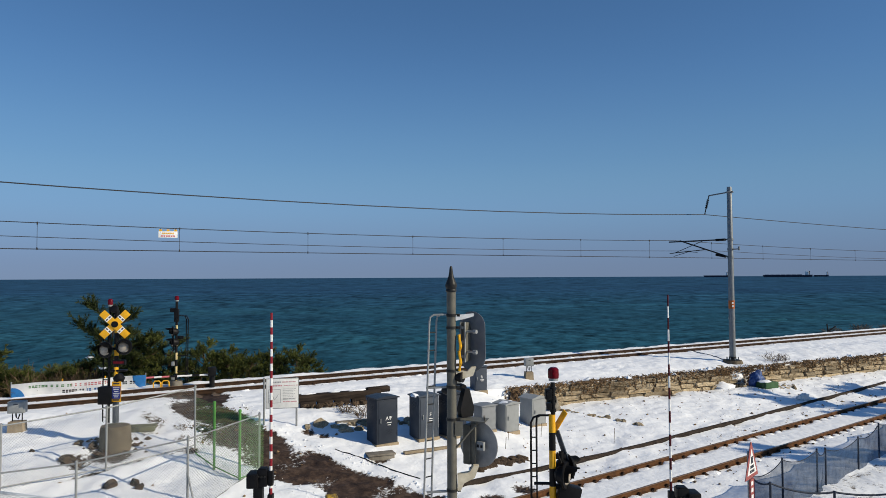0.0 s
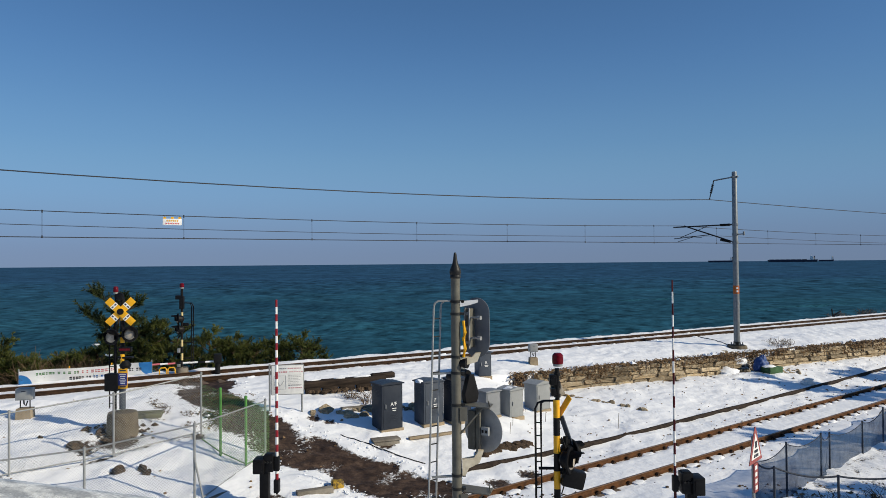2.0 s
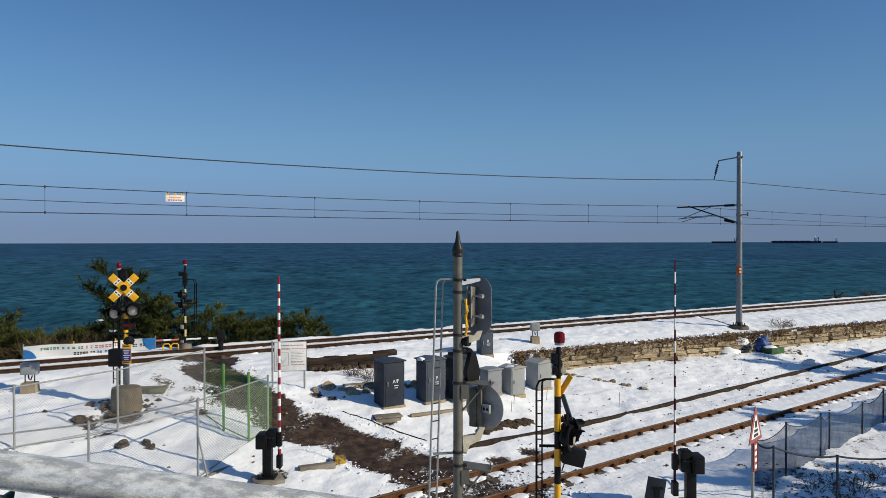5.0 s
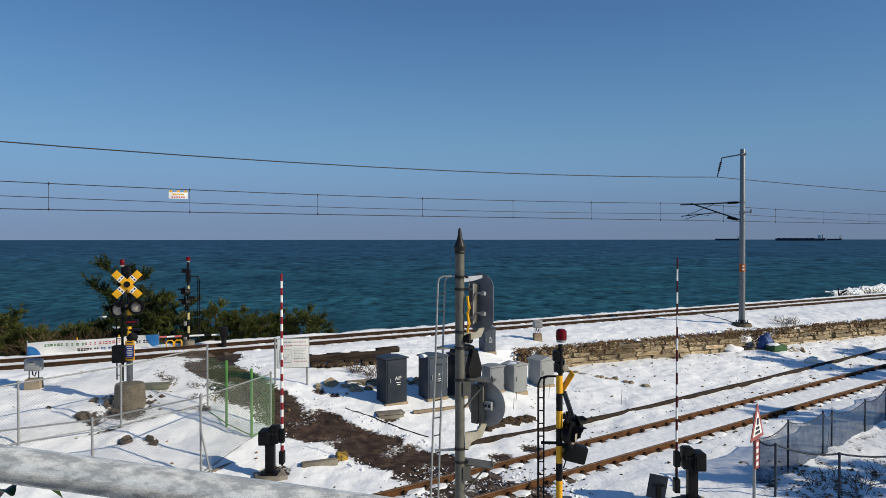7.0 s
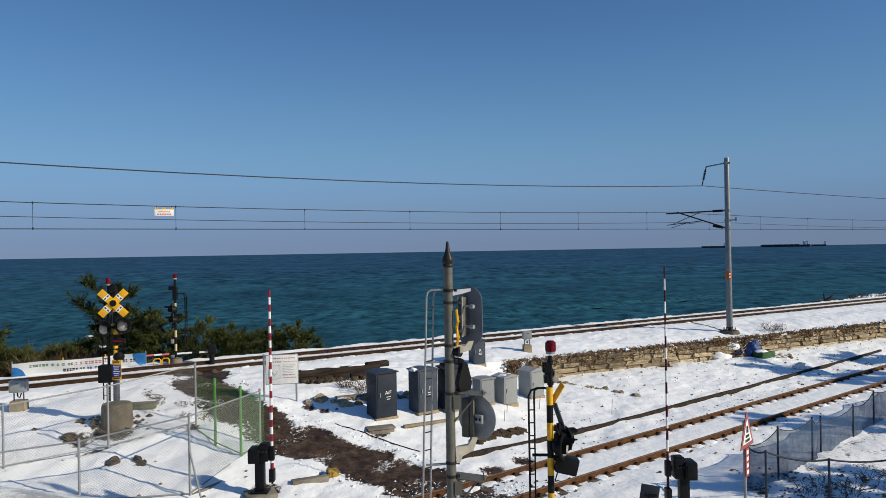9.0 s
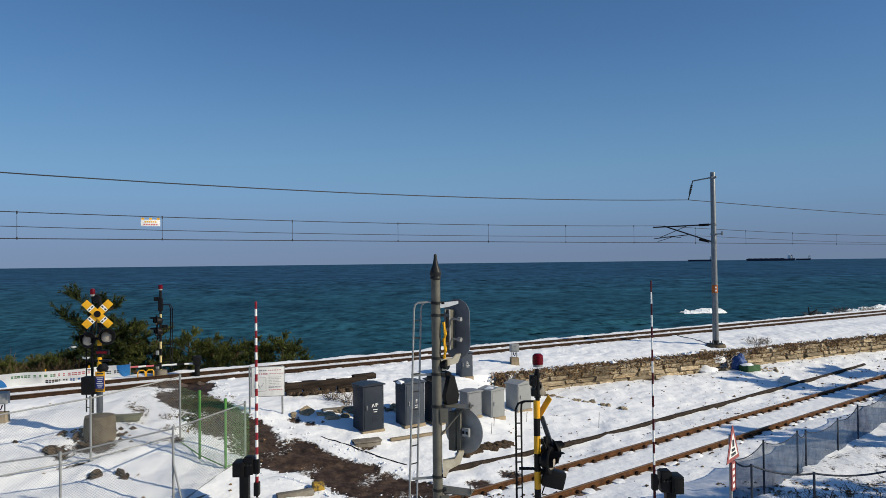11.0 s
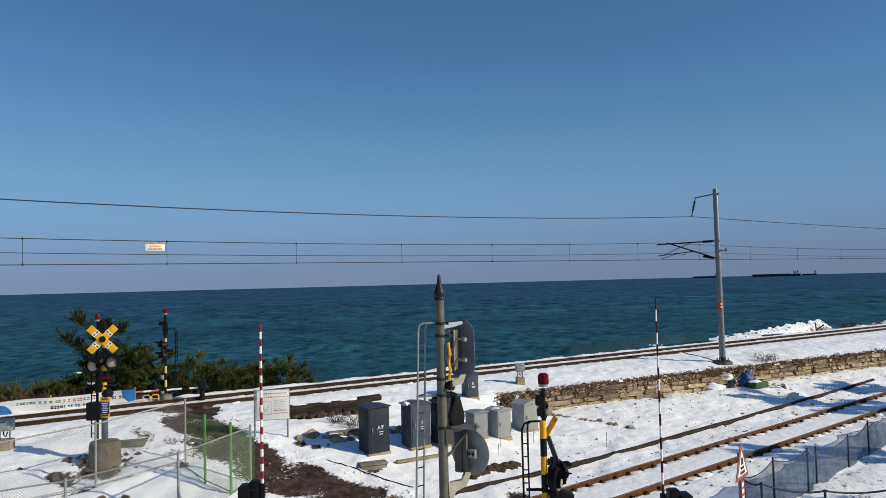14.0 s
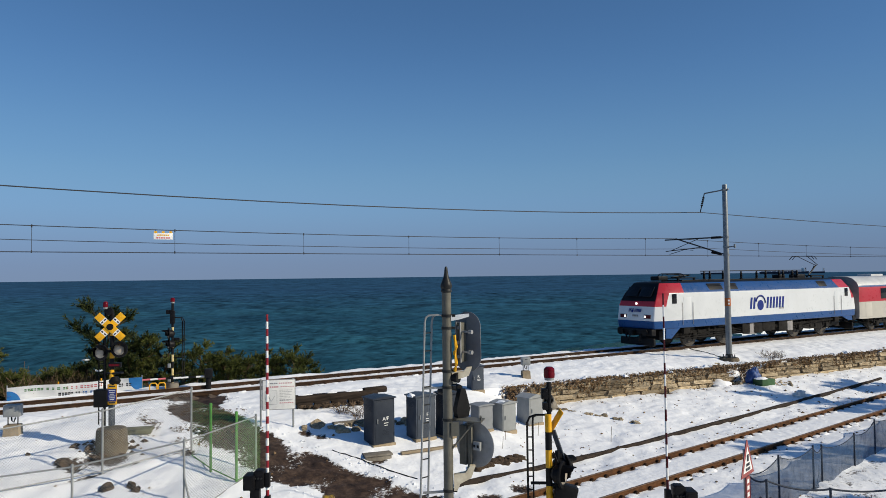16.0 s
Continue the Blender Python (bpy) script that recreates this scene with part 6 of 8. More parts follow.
def triangle_sign():
    root = thing("warning_sign", pose(5.62, 13.0, -0.13, 0, 0, 49), "red-edged triangular warning sign with a red strip plate below", "road sign")
    bm = B()
    rod(bm, (0, 0, 0), (0, 0, 2.62), 0.03, seg=10)
    part("pole", bm, M_GALV, root)
    bm = B()
    prism(bm, [(-0.36, 2.16), (0.36, 2.16), (0.02, 2.80), (-0.02, 2.80)], 0.012, Matrix.Translation((0, -0.05, 0)))
    part("border", bm, M_FADEDRED, root, "faded red border")
    bm = B()
    prism(bm, [(-0.25, 2.23), (0.25, 2.23), (0.0, 2.68)], 0.004, Matrix.Translation((0, -0.055, 0)))
    part("face", bm, M_WHITE, root)
    bm = B()
    for k, (w, z) in enumerate(((0.26, 2.28), (0.2, 2.36))):
        for j in range(3):
            box(bm, (-w / 2 + w * (j + 0.5) / 3, -0.058, z), (w / 4, 0.004, 0.05))
    box(bm, (0, -0.058, 2.48), (0.1, 0.004, 0.12))
    part("lettering", bm, M_INK, root)
    bm = B()
    box(bm, (0, -0.045, 1.88), (0.22, 0.012, 0.52), bevel=0.02)
    part("strip_plate", bm, M_FADEDRED, root, "red strip plate")
    bm = B()
    for k in range(4):
        box(bm, (0, -0.053, 2.06 - 0.12 * k), (0.11, 0.004, 0.07))
    part("lettering", bm, M_WHITE, root)
    return root


triangle_sign()

# back of a small tilted sign beside the barrier
root = thing("sign_back", pose(4.55, 15.4, -0.13, 0, 0, -8), "dark back of a small tilted sign on a short post", "sign")
bm = B()
box(bm, (0, 0, 0.42), (0.40, 0.02, 0.52), Matrix.Rotation(radians(9), 4, "Y"), bevel=0.006)
part("panel", bm, M_CABDARK, root)
bm = B()
box(bm, (0.03, -0.03, 0.32), (0.1, 0.04, 0.3))
box(bm, (0.03, -0.03, 0.46), (0.26, 0.03, 0.04))
part("bracket", bm, M_BLACK, root)
bm = B()
rod(bm, (0.03, 0.02, -0.1), (0.03, 0.02, 0.4), 0.03, seg=8)
part("post", bm, M_BLACK, root)

# ---- banner on the far side of the track ----
def build_banner():
    a, b = Vector((-15.05, 25.17, 0)), Vector((-11.27, 27.44, 0))
    root = thing("banner", Matrix(), "white cloth banner with blue corners and faded printing", "banner")
    d = (b - a)
    n = Vector((d.y, -d.x, 0)).normalized()
    L = d.length

    def P(u, v, off=0.0):
        sag = 0.10 * 4 * u * (1 - u) * (1 - v) * 0.3
        p = a + d * u + n * (0.03 * math.sin(u * 22) + 0.02 * math.sin(v * 5 + u * 9) + off)
        p.z = 1.40 + 0.57 * v - sag + 0.02 * math.sin(u * 9)
        return p

    def patch(name, m, inside, off, parent, label="", nu=90, nv=16):
        bm = B()
        vs = {}
        def V(i, j):
            if (i, j) not in vs:
                vs[(i, j)] = bm.verts.new(P(i / nu, j / nv, off))
            return vs[(i, j)]
        for i in range(nu):
            for j in range(nv):
                if inside((i + 0.5) / nu, (j + 0.5) / nv):
                    bm.faces.new((V(i, j), V(i + 1, j), V(i + 1, j + 1), V(i, j + 1)))
        bmesh.ops.solidify(bm, geom=bm.faces[:], thickness=0.004)
        return part(name, bm, m, parent, label)
    cloth = patch("cloth", M_CLOTH, lambda u, v: True, 0.0, root)
    patch("corner_print", M_SKYBLUE, lambda u, v: (u * 9) ** 2 + (v * 1.1) ** 2 < 0.75, 0.006, root, "blue printed corner", 400, 64)
    patch("corner_print", M_SKYBLUE, lambda u, v: ((1 - u) * 9) ** 2 + ((1 - v) * 1.1) ** 2 < 0.95, 0.006, root, "blue printed corner", 400, 64)
    rnd = random.Random(9)

    def words(v0, v1, u0, u1, m):
        cells = []
        u = u0
        while u < u1:
            w = rnd.uniform(0.010, 0.022)
            cells.append((u, u + w))
            u += w + rnd.choice((0.006, 0.008, 0.022))
        return tagged(patch("lettering", m, lambda x, v: v0 < v < v1 and any(p < x < q for p, q in cells) and not 0.40 < (v - v0) / (v1 - v0) < 0.58, 0.006, root, "", 400, 48), kind="stuff")
    words(0.66, 0.82, 0.12, 0.42, M_GREENINK)
    words(0.66, 0.84, 0.42, 0.70, M_REDINK)
    words(0.30, 0.47, 0.36, 0.52, M_INK)
    words(0.30, 0.48, 0.54, 0.66, M_BLUEINK)
    words(0.48, 0.66, 0.78, 0.93, M_INK)
    for u in (0.0, 0.36, 0.68, 1.0):
        bm = B()
        p = P(u, 0, -0.05)
        rod(bm, (p.x, p.y, 1.2), (p.x, p.y, 2.05), 0.025, seg=6)
        part("stake", bm, M_YELLOW if u in (0.36, 0.68) else M_GALV, root)
    return root


build_banner()

# guard rail with boom beyond the track
root = thing("boom_gate", pose(-10.0, 27.3, 1.45, 0, 0, 20), "white boom barrier lying level beyond the track", "crossing barrier", "crossing barriers")
for k in range(9):
    bm = B()
    rod(bm, (-1.1 + 0.27 * k, -0.1, 0.5), (-1.1 + 0.27 * (k + 1), -0.1, 0.51), 0.035, seg=8)
    part("boom_band", bm, M_WHITE if k % 2 else M_REDINK, root) if k < 3 else part("boom_band", bm, M_WHITE if k % 3 else M_BLACK, root)
bm = B()
box(bm, (1.25, -0.1, 0.62), (0.3, 0.3, 0.34), bevel=0.03)
part("drive_box", bm, M_BLACK, root)
bm = B()
rod(bm, (1.25, -0.1, -0.3), (1.25, -0.1, 0.5), 0.1, seg=10)
part("stand", bm, M_BLACK, root)
bm = B()
for x in (-0.85, -0.55):
    tube(bm, [(x, -0.12, -0.2), (x, -0.12, 0.3), (x + 0.05, -0.12, 0.36), (x + 0.2, -0.12, 0.36), (x + 0.25, -0.12, 0.3), (x + 0.25, -0.12, -0.2)], 0.025, 6)
part("hoop", bm, M_YELLOW, root, "yellow hoop")

# ---- timber and stones on the slope ----
def timber(x, y, z, length, turn, r, label):
    bm = B()
    box(bm, (0, 0, 0), (length, r * 2, r * 1.7), bevel=r * 0.45)
    for v in bm.verts:
        v.co += Vector((0, noise.noise(v.co * 3) * 0.03, noise.noise(v.co * 2 + Vector((5, 0, 0))) * 0.03))
    tagged(part("timber_beam", bm, M_DARKWOOD, None, "", pose(x, y, z, 0, 0, turn)), label, "timber")


timber(-3.55, 25.3, 1.50, 3.1, 27, 0.17, "tarred old sleeper beam holding the bank")
for k, (u, w) in enumerate(((0.12, 0.30), (0.42, 0.22), (0.70, 0.34))):
    snow_cap(-4.9 + 2.8 * u, 24.62 + 1.42 * u, 1.63, w, 0.10, 0.05, 27, "strip of snow lying on the old beam")
timber(-2.25, 26.05, 1.60, 0.9, 30, 0.13, "short dark log at the beam's end")
for k in range(5):
    bm = B()
    box(bm, (0, 0, 0), (0.55, 0.16, 0.22), bevel=0.02)
    tagged(part("timber_block", bm, M_DARKWOOD, None, "", pose(-4.55 + 0.55 * k, 24.68 + 0.29 * k, 1.30 + 0.012 * k, 0, 0, 27)), "short weathered block under the sleeper beam", "timber", "blocks under the beam")
bm = B()
box(bm, (0, 0, 0), (1.9, 0.18, 0.16), bevel=0.02)
tagged(part("concrete_kerb", bm, M_CONC, None, "", pose(-2.5, 23.6, 0.93, 0, 0, 22)), "grey concrete kerb above the stones", "kerb")


def rock_mesh(seed, flat=0.7, m=None):
    bm = B()
    bmesh.ops.create_icosphere(bm, subdivisions=2, radius=1.0)
    o = Vector((seed * 3.1, seed * 1.7, 0))
    for v in bm.verts:
        v.co *= 1 + 0.5 * noise.noise(v.co * 1.1 + o) + 0.2 * noise.noise(v.co * 2.7 + o)
        v.co.z *= flat
    me = bpy.data.meshes.new("rock")
    bm.to_mesh(me)
    bm.free()
    me.materials.append(m or M_ROCK)
    return me


ROCKS = [rock_mesh(k) for k in range(7)]
TAN_ROCKS = [rock_mesh(k + 9, 0.75, M_STONE) for k in range(5)]
rnd = random.Random(11)


def rock(x, y, r, label="brown rock poking through the snow", group="rocks in the snow", tan=False, lift=0.0):
    ob = new("rock", TAN_ROCKS[rnd.randrange(5)] if tan else ROCKS[rnd.randrange(7)])
    ob.matrix_basis = pose(x, y, height(x, y) - r * 0.12 + lift, rnd.uniform(-20, 20), rnd.uniform(-20, 20), rnd.uniform(0, 360)) @ Matrix.Diagonal((r, r * rnd.uniform(0.7, 1.1), r * rnd.uniform(0.7, 1), 1))
    tagged(ob, label, "rock", group)


for x, y, r in ((-3.85, 23.0, 0.27), (-3.0, 22.75, 0.24), (-3.35, 22.9, 0.16), (-2.6, 22.95, 0.2), (-2.2, 23.3, 0.17), (-1.9, 23.5, 0.2), (-2.45, 23.35, 0.15), (-4.2, 22.7, 0.15), (-0.9, 23.9, 0.2), (-0.6, 24.1, 0.16), (-0.3, 24.3, 0.14),
                (-9.75, 18.9, 0.24), (-9.45, 18.75, 0.17), (-8.15, 17.75, 0.2), (-7.65, 18.0, 0.13), (-7.45, 17.8, 0.12), (-10.9, 19.2, 0.1)):
    rock(x, y, r, tan=y > 22)
for k in range(110):                               # heap beside the siding
    t = rnd.random()
    rock(1.05 + 1.6 * t + rnd.uniform(-0.1, 0.1), 21.05 + 1.25 * t + rnd.uniform(-0.28, 0.2), rnd.uniform(0.06, 0.17), "small stone in a heap beside the siding", "stone heap")
for k in range(26):                               # row of stones on the flat
    t = rnd.random()
    rock(4.6 + 3.2 * t + rnd.uniform(-0.1, 0.1), 28.6 + 0.1 * t - 1.9 * t + rnd.uniform(-0.1, 0.1), rnd.uniform(0.06, 0.16), "tan stone in a scattered row", "scattered stones", True)
for k in range(40):                               # below the broken wall
    rock(rnd.uniform(13.5, 17.2), 33.8 + rnd.uniform(0, 1.0) + 0.5 * rnd.random(), rnd.uniform(0.05, 0.16), "loose stone fallen from the wall", "fallen stones", True)
for k in range(44):                               # packed under and on the beam
    t = rnd.random()
    rock(-4.9 + 2.9 * t, 24.35 + 1.45 * t + rnd.uniform(-0.12, 0.12), rnd.uniform(0.06, 0.13), "dark stone packed along the beam", "stones along the beam", lift=0.06)
for k in range(30):
    t = rnd.random()
    rock(-3.3 + 3.2 * t, 23.15 + 1.4 * t + rnd.uniform(-0.2, 0.2), rnd.uniform(0.06, 0.17), "tan stone along the broken kerb", "stones along the kerb", True)

# drain pipe out of the bank
bm = B()
lathe(bm, [(0.24, 0), (0.24, 0.9), (0.20, 0.9), (0.20, 0.02)], 20, pose(4.65, 28.75, 0.35) @ turn_z(-20) @ Matrix.Rotation(radians(60), 4, "X"))
tagged(part("drain_pipe", bm, M_CONC), "grey concrete drain pipe out of the bank", "pipe")

# low concrete lid in front of the dark cabinet
bm = B()
box(bm, (0, 0, 0.1), (0.78, 0.34, 0.2), bevel=0.02)
box(bm, (0, 0, 0.22), (0.84, 0.40, 0.05), bevel=0.01)
tagged(part("trough_lid", bm, M_CONC, None, "", pose(-1.75, 21.1, 0.28, 0, 0, 20)), "concrete cable pit with a flat lid", "cable pit")
bm = B()
box(bm, (0, 0, 0), (2.3, 0.14, 0.08), bevel=0.02)
tagged(part("duct_lid", bm, M_PLINTH, None, "", pose(-0.05, 22.0, 0.42, 0, 0, 27)), "ochre concrete duct edge before the cabinets", "duct")
bm = B()
box(bm, (0, 0, 0.06), (1.65, 0.09, 0.2), bevel=0.012)
tagged(part("fence_kerb", bm, M_CONC, None, "", pose(-5.34, 17.25, 0.06, 0, -4, 57.5)), "low concrete kerb under the wire fence", "kerb")
bm = B()
box(bm, (0, 0, 0.06), (0.9, 0.2, 0.14), bevel=0.015)
tagged(part("kerb_stone", bm, M_CONC, None, "", pose(-3.2, 17.5, 0.06, 0, 0, 24)), "short concrete kerb stone in the snow", "kerb")
bm = B()
box(bm, (0, 0, 0.1), (0.30, 0.24, 0.24), bevel=0.05)
tagged(part("marker_block", bm, M_CHIPPED, None, "", pose(-2.72, 18.0, 0.03, 0, 0, 20)), "chipped yellow-painted marker block", "marker")

# blue tarpaulin over green crate
root = thing("covered_crate", pose(15.5, 34.25, 0.33, 0, 0, 25), "green plastic crate under a crumpled blue tarpaulin", "crate")
bm = B()
box(bm, (0.1, -0.25, 0.12), (0.85, 0.6, 0.3), bevel=0.03)
part("crate", bm, M_BIN, root)
bm = B()
bmesh.ops.create_icosphere(bm, subdivisions=4, radius=1.0)
for v in bm.verts:
    n = noise.noise(v.co * 1.6) * 0.3 + noise.noise(v.co * 5) * 0.12
    v.co = Vector((-0.1 + v.co.x * 0.34 * (1 + n), 0.15 + v.co.y * 0.26 * (1 + n), 0.38 + v.co.z * 0.40 * (1 + n)))
    v.co.x *= 1.5 - 1.0 * max(0, v.co.z)
part("tarpaulin", bm, M_BLUE, root, "crumpled blue tarpaulin")
snow_cap(15.55, 34.0, 0.60, 0.36, 0.24, 0.08, 25, "snow lying on the crate's lid")
snow_cap(14.2, 34.9, 0.75, 0.7, 0.6, 0.45, 25, "heap of snow against the wall")
snow_cap(13.5, 34.0, 0.35, 0.6, 0.5, 0.3, 25, "heap of snow against the wall")

# ---- fences ----
def chain_link(parent, a, b, za0, za1, zb0, zb1, step=0.075, r=0.0019, m=None):
    """Diamond wire between two posts: a, b in plan, with bottom and top heights at each."""
    a, b = Vector((*a, 0)), Vector((*b, 0))
    L = (b - a).length
    H = max(za1 - za0, zb1 - zb0)
    bm = B()

    def P(u, v):
        t = u / L
        p = a.lerp(b, t)
        z0, z1 = za0 + (zb0 - za0) * t, za1 + (zb1 - za1) * t
        p.z = z0 + (z1 - z0) * v / H
        return p
    u = -H
    while u < L:
        u0, u1 = max(u, 0.0), min(u + H, L)
        if u1 - u0 > 0.02:
            rod(bm, P(u0, u0 - u), P(u1, u1 - u), r, seg=3)
            rod(bm, P(u0, H - (u0 - u)), P(u1, H - (u1 - u)), r, seg=3)
        u += step
    return part("wire_mesh", bm, m or M_GALV, parent)


def fence(name, pts, label, m=None, mesh=None, r=0.027, group="", rails=True, cap=True, step=0.075, bottom=True):
    """pts: x, y, bottom, top of each post."""
    m = m or M_GALV
    root = thing(name, Matrix(), label, "fence", group)
    for x, y, z0, z1 in (pts if rails else pts[1:-1]):
        bm = B()
        rod(bm, (x, y, z0 - 0.25), (x, y, z1 + 0.02), r, seg=10)
        if cap:
            lathe(bm, [(r * 1.25, z1 - 0.02), (r * 1.25, z1 + 0.03), (r * 0.4, z1 + 0.05)], 10, Matrix.Translation((x, y, 0)))
        part("post", bm, m, root)
    for (x0, y0, a0, a1), (x1, y1, b0, b1) in zip(pts, pts[1:]):
        if rails:
            bm = B()
            rod(bm, (x0, y0, a1 - 0.02), (x1, y1, b1 - 0.02), 0.019, seg=8)
            part("top_rail", bm, m, root)
        if bottom:
            bm = B()
            rod(bm, (x0, y0, a0 + 0.05), (x1, y1, b0 + 0.05), 0.017, seg=8)
            part("bottom_rail", bm, m, root)
        chain_link(root, (x0, y0), (x1, y1), a0 + 0.05, a1 - 0.03, b0 + 0.05, b1 - 0.03, step, m=mesh or M_MESHWIRE)
    return root


fence("chain_link_fence", [(-12.6, 14.8, 0.55, 2.05), (-10.4, 17.0, 0.72, 2.23), (-8.6, 18.5, 0.76, 2.37), (-6.97, 20.4, 0.89, 2.59)], "galvanised chain-link fence crossing the snowy slope", group="chain-link fences")
f2 = fence("chain_link_fence", [(-10.4, 15.0, 0.3, 1.52), (-8.0, 15.8, 0.26, 1.65), (-5.8, 16.5, 0.14, 2.01), (-4.91, 19.5, 0.5, 1.98)], "galvanised chain-link fence with a braced corner post", group="chain-link fences")
bm = B()
rod(bm, (-5.78, 16.48, 1.15), (-5.42, 16.2, 0.05), 0.022, seg=8)
part("brace", bm, M_GALV, f2)
fence("green_fence", [(-6.8, 19.95, 0.78, 2.4), (-6.05, 19.22, 0.6, 2.34), (-5.22, 18.7, 0.42, 2.21), (-4.75, 19.3, 0.5, 1.9)], "green-painted wire fence along the crossing path", M_GREEN, M_GREENWIRE, 0.035, "chain-link fences", rails=False, step=0.08)


# ---- net fence by the siding ----
def net_material():
    m, t, b = shader("blue_grey_net")
    b.inputs["Base Color"].default_value = (0.045, 0.068, 0.110, 1)
    b.inputs["Specular IOR Level"].default_value = 0.0
    b.inputs["Roughness"].default_value = 0.8
    n = noise_node(t, 3.0, 5, 0.6)
    r = node(t, "MapRange", From_Min=0.3, From_Max=0.7, To_Min=0.45, To_Max=0.78)
    t.links.new(n.outputs["Fac"], r.inputs[0])
    t.links.new(r.outputs[0], b.inputs["Alpha"])
    return m


def build_net():
    root = thing("net_fence", Matrix(), "sagging blue-grey debris net on thin dark posts", "fence", "net fences")
    posts = [(7.25, 16.75, 1.05), (8.4, 17.52, 1.22), (10.1, 19.12, 1.05), (10.64, 19.69, 0.93), (12.57, 21.42, 0.84), (14.05, 22.8, 0.95), (16.5, 25.0, 0.95), (19.0, 27.0, 0.95)]
    for x, y, z in posts:
        bm = B()
        rod(bm, (x, y, -0.3), (x, y, z), 0.026, seg=8)
        part("post", bm, M_NETPOST, root)
    mnet = net_material()
    for (x0, y0, z0), (x1, y1, z1) in zip(posts, posts[1:]):
        bm = B()
        nu, nv = 16, 6
        grid = []
        for i in range(nu + 1):
            u = i / nu
            col = []
            for j in range(nv + 1):
                v = j / nv
                top = z0 + (z1 - z0) * u - 0.16 * 4 * u * (1 - u) - 0.06
                off = 0.06 * noise.noise((x0 + u * 4, v * 3, 2.0)) + 0.05 * math.sin(u * 6.3) * (1 - v)
                col.append(bm.verts.new((x0 + (x1 - x0) * u + off * 0.6, y0 + (y1 - y0) * u - off * 0.8, -0.14 + (top + 0.14) * v)))
            grid.append(col)
        for i in range(nu):
            for j in range(nv):
                bm.faces.new((grid[i][j], grid[i + 1][j], grid[i + 1][j + 1], grid[i][j + 1]))
        part("net_panel", bm, mnet, root)
        bm = B()
        tube(bm, [(x0 + (x1 - x0) * u, y0 + (y1 - y0) * u, z0 + (z1 - z0) * u - 0.16 * 4 * u * (1 - u) - 0.05) for u in np.linspace(0, 1, 9)], 0.012, 5)
        part("top_rope", bm, M_NETPOST, root)
    front = [(7.25, 16.75, 1.05), (7.38, 15.98, 1.08), (8.8, 15.95, 0.88), (10.8, 16.1, 0.9), (13.0, 16.6, 0.9)]
    r2 = thing("rope_fence", Matrix(), "low fence of dark posts with a sagging rail pipe", "fence", "net fences")
    for x, y, z in front[1:]:
        bm = B()
        rod(bm, (x, y, -0.3), (x, y, z), 0.028, seg=8)
        part("post", bm, M_NETPOST, r2)
    for (x0, y0, z0), (x1, y1, z1) in zip(front, front[1:]):
        bm = B()
        tube(bm, [(x0 + (x1 - x0) * u, y0 + (y1 - y0) * u, z0 + (z1 - z0) * u - 0.10 * 4 * u * (1 - u) - 0.03) for u in np.linspace(0, 1, 9)], 0.022, 6)
        part("rope", bm, M_NETPOST, r2)


M_NETPOST = mat("dark_blue_grey_post", (0.045, 0.055, 0.075), (0.03, 0.036, 0.05), 0.6, 0, 8, 0.2, 0.003)
build_net()

# ---- lookout rail close to the eye, on its deck ----
def lookout():
    deck = thing("lookout_deck", Matrix(), "plain concrete lookout deck above the siding", "deck", kind="structure")
    bm = B()
    box(bm, (0, -2.4, 4.16), (14, 7.3, 0.22), bevel=0.02)
    part("slab", bm, M_CONC, deck)
    bm = B()
    box(bm, (0, -2.8, 1.95), (13.6, 6.4, 4.25))
    part("abutment", bm, M_CONC, deck)
    a, b = Vector(PIPE_A), Vector(PIPE_B)
    d = (b - a).normalized()
    root = thing("guard_rail", Matrix(), "spangled galvanised steel handrail pipe", "handrail")
    bm = B()
    p0, p1 = a - d * 3.2, b + d * 0.7
    rod(bm, p0, p1, 0.0285, seg=28)
    part("pipe", bm, M_PIPE, root)
    for q in (p0 + d * 0.3, p1 - d * 0.05):
        bm = B()
        rod(bm, (q.x, q.y, 4.26), (q.x, q.y, q.z - 0.02), 0.024, seg=14)
        part("stanchion", bm, M_PIPE, root)
    # cable tie and a bent wire end below the pipe
    q = a + d * 0.17
    bm = B()
    tube(bm, [q + Vector((0.012, 0, -0.032)), q + Vector((-0.005, 0.002, -0.05)), q + Vector((0.015, 0, -0.085)), q + Vector((-0.045, 0, -0.12))], 0.0035, 6)
    part("wire_tie", bm, M_GALV, root)
    bm = B()
    tube(bm, [q + Vector((0.0, 0, -0.06)), q + Vector((-0.03, 0.0, -0.04)), q + Vector((-0.08, 0, -0.045)), q + Vector((-0.115, 0, -0.07)), q + Vector((-0.16, 0, -0.11))], 0.0035, 6)
    part("black_tie", bm, M_BLACK, root)


PIPE_A, PIPE_B = (-0.67, 1.1, 5.344), (-0.32, 1.1, 5.297)
lookout()


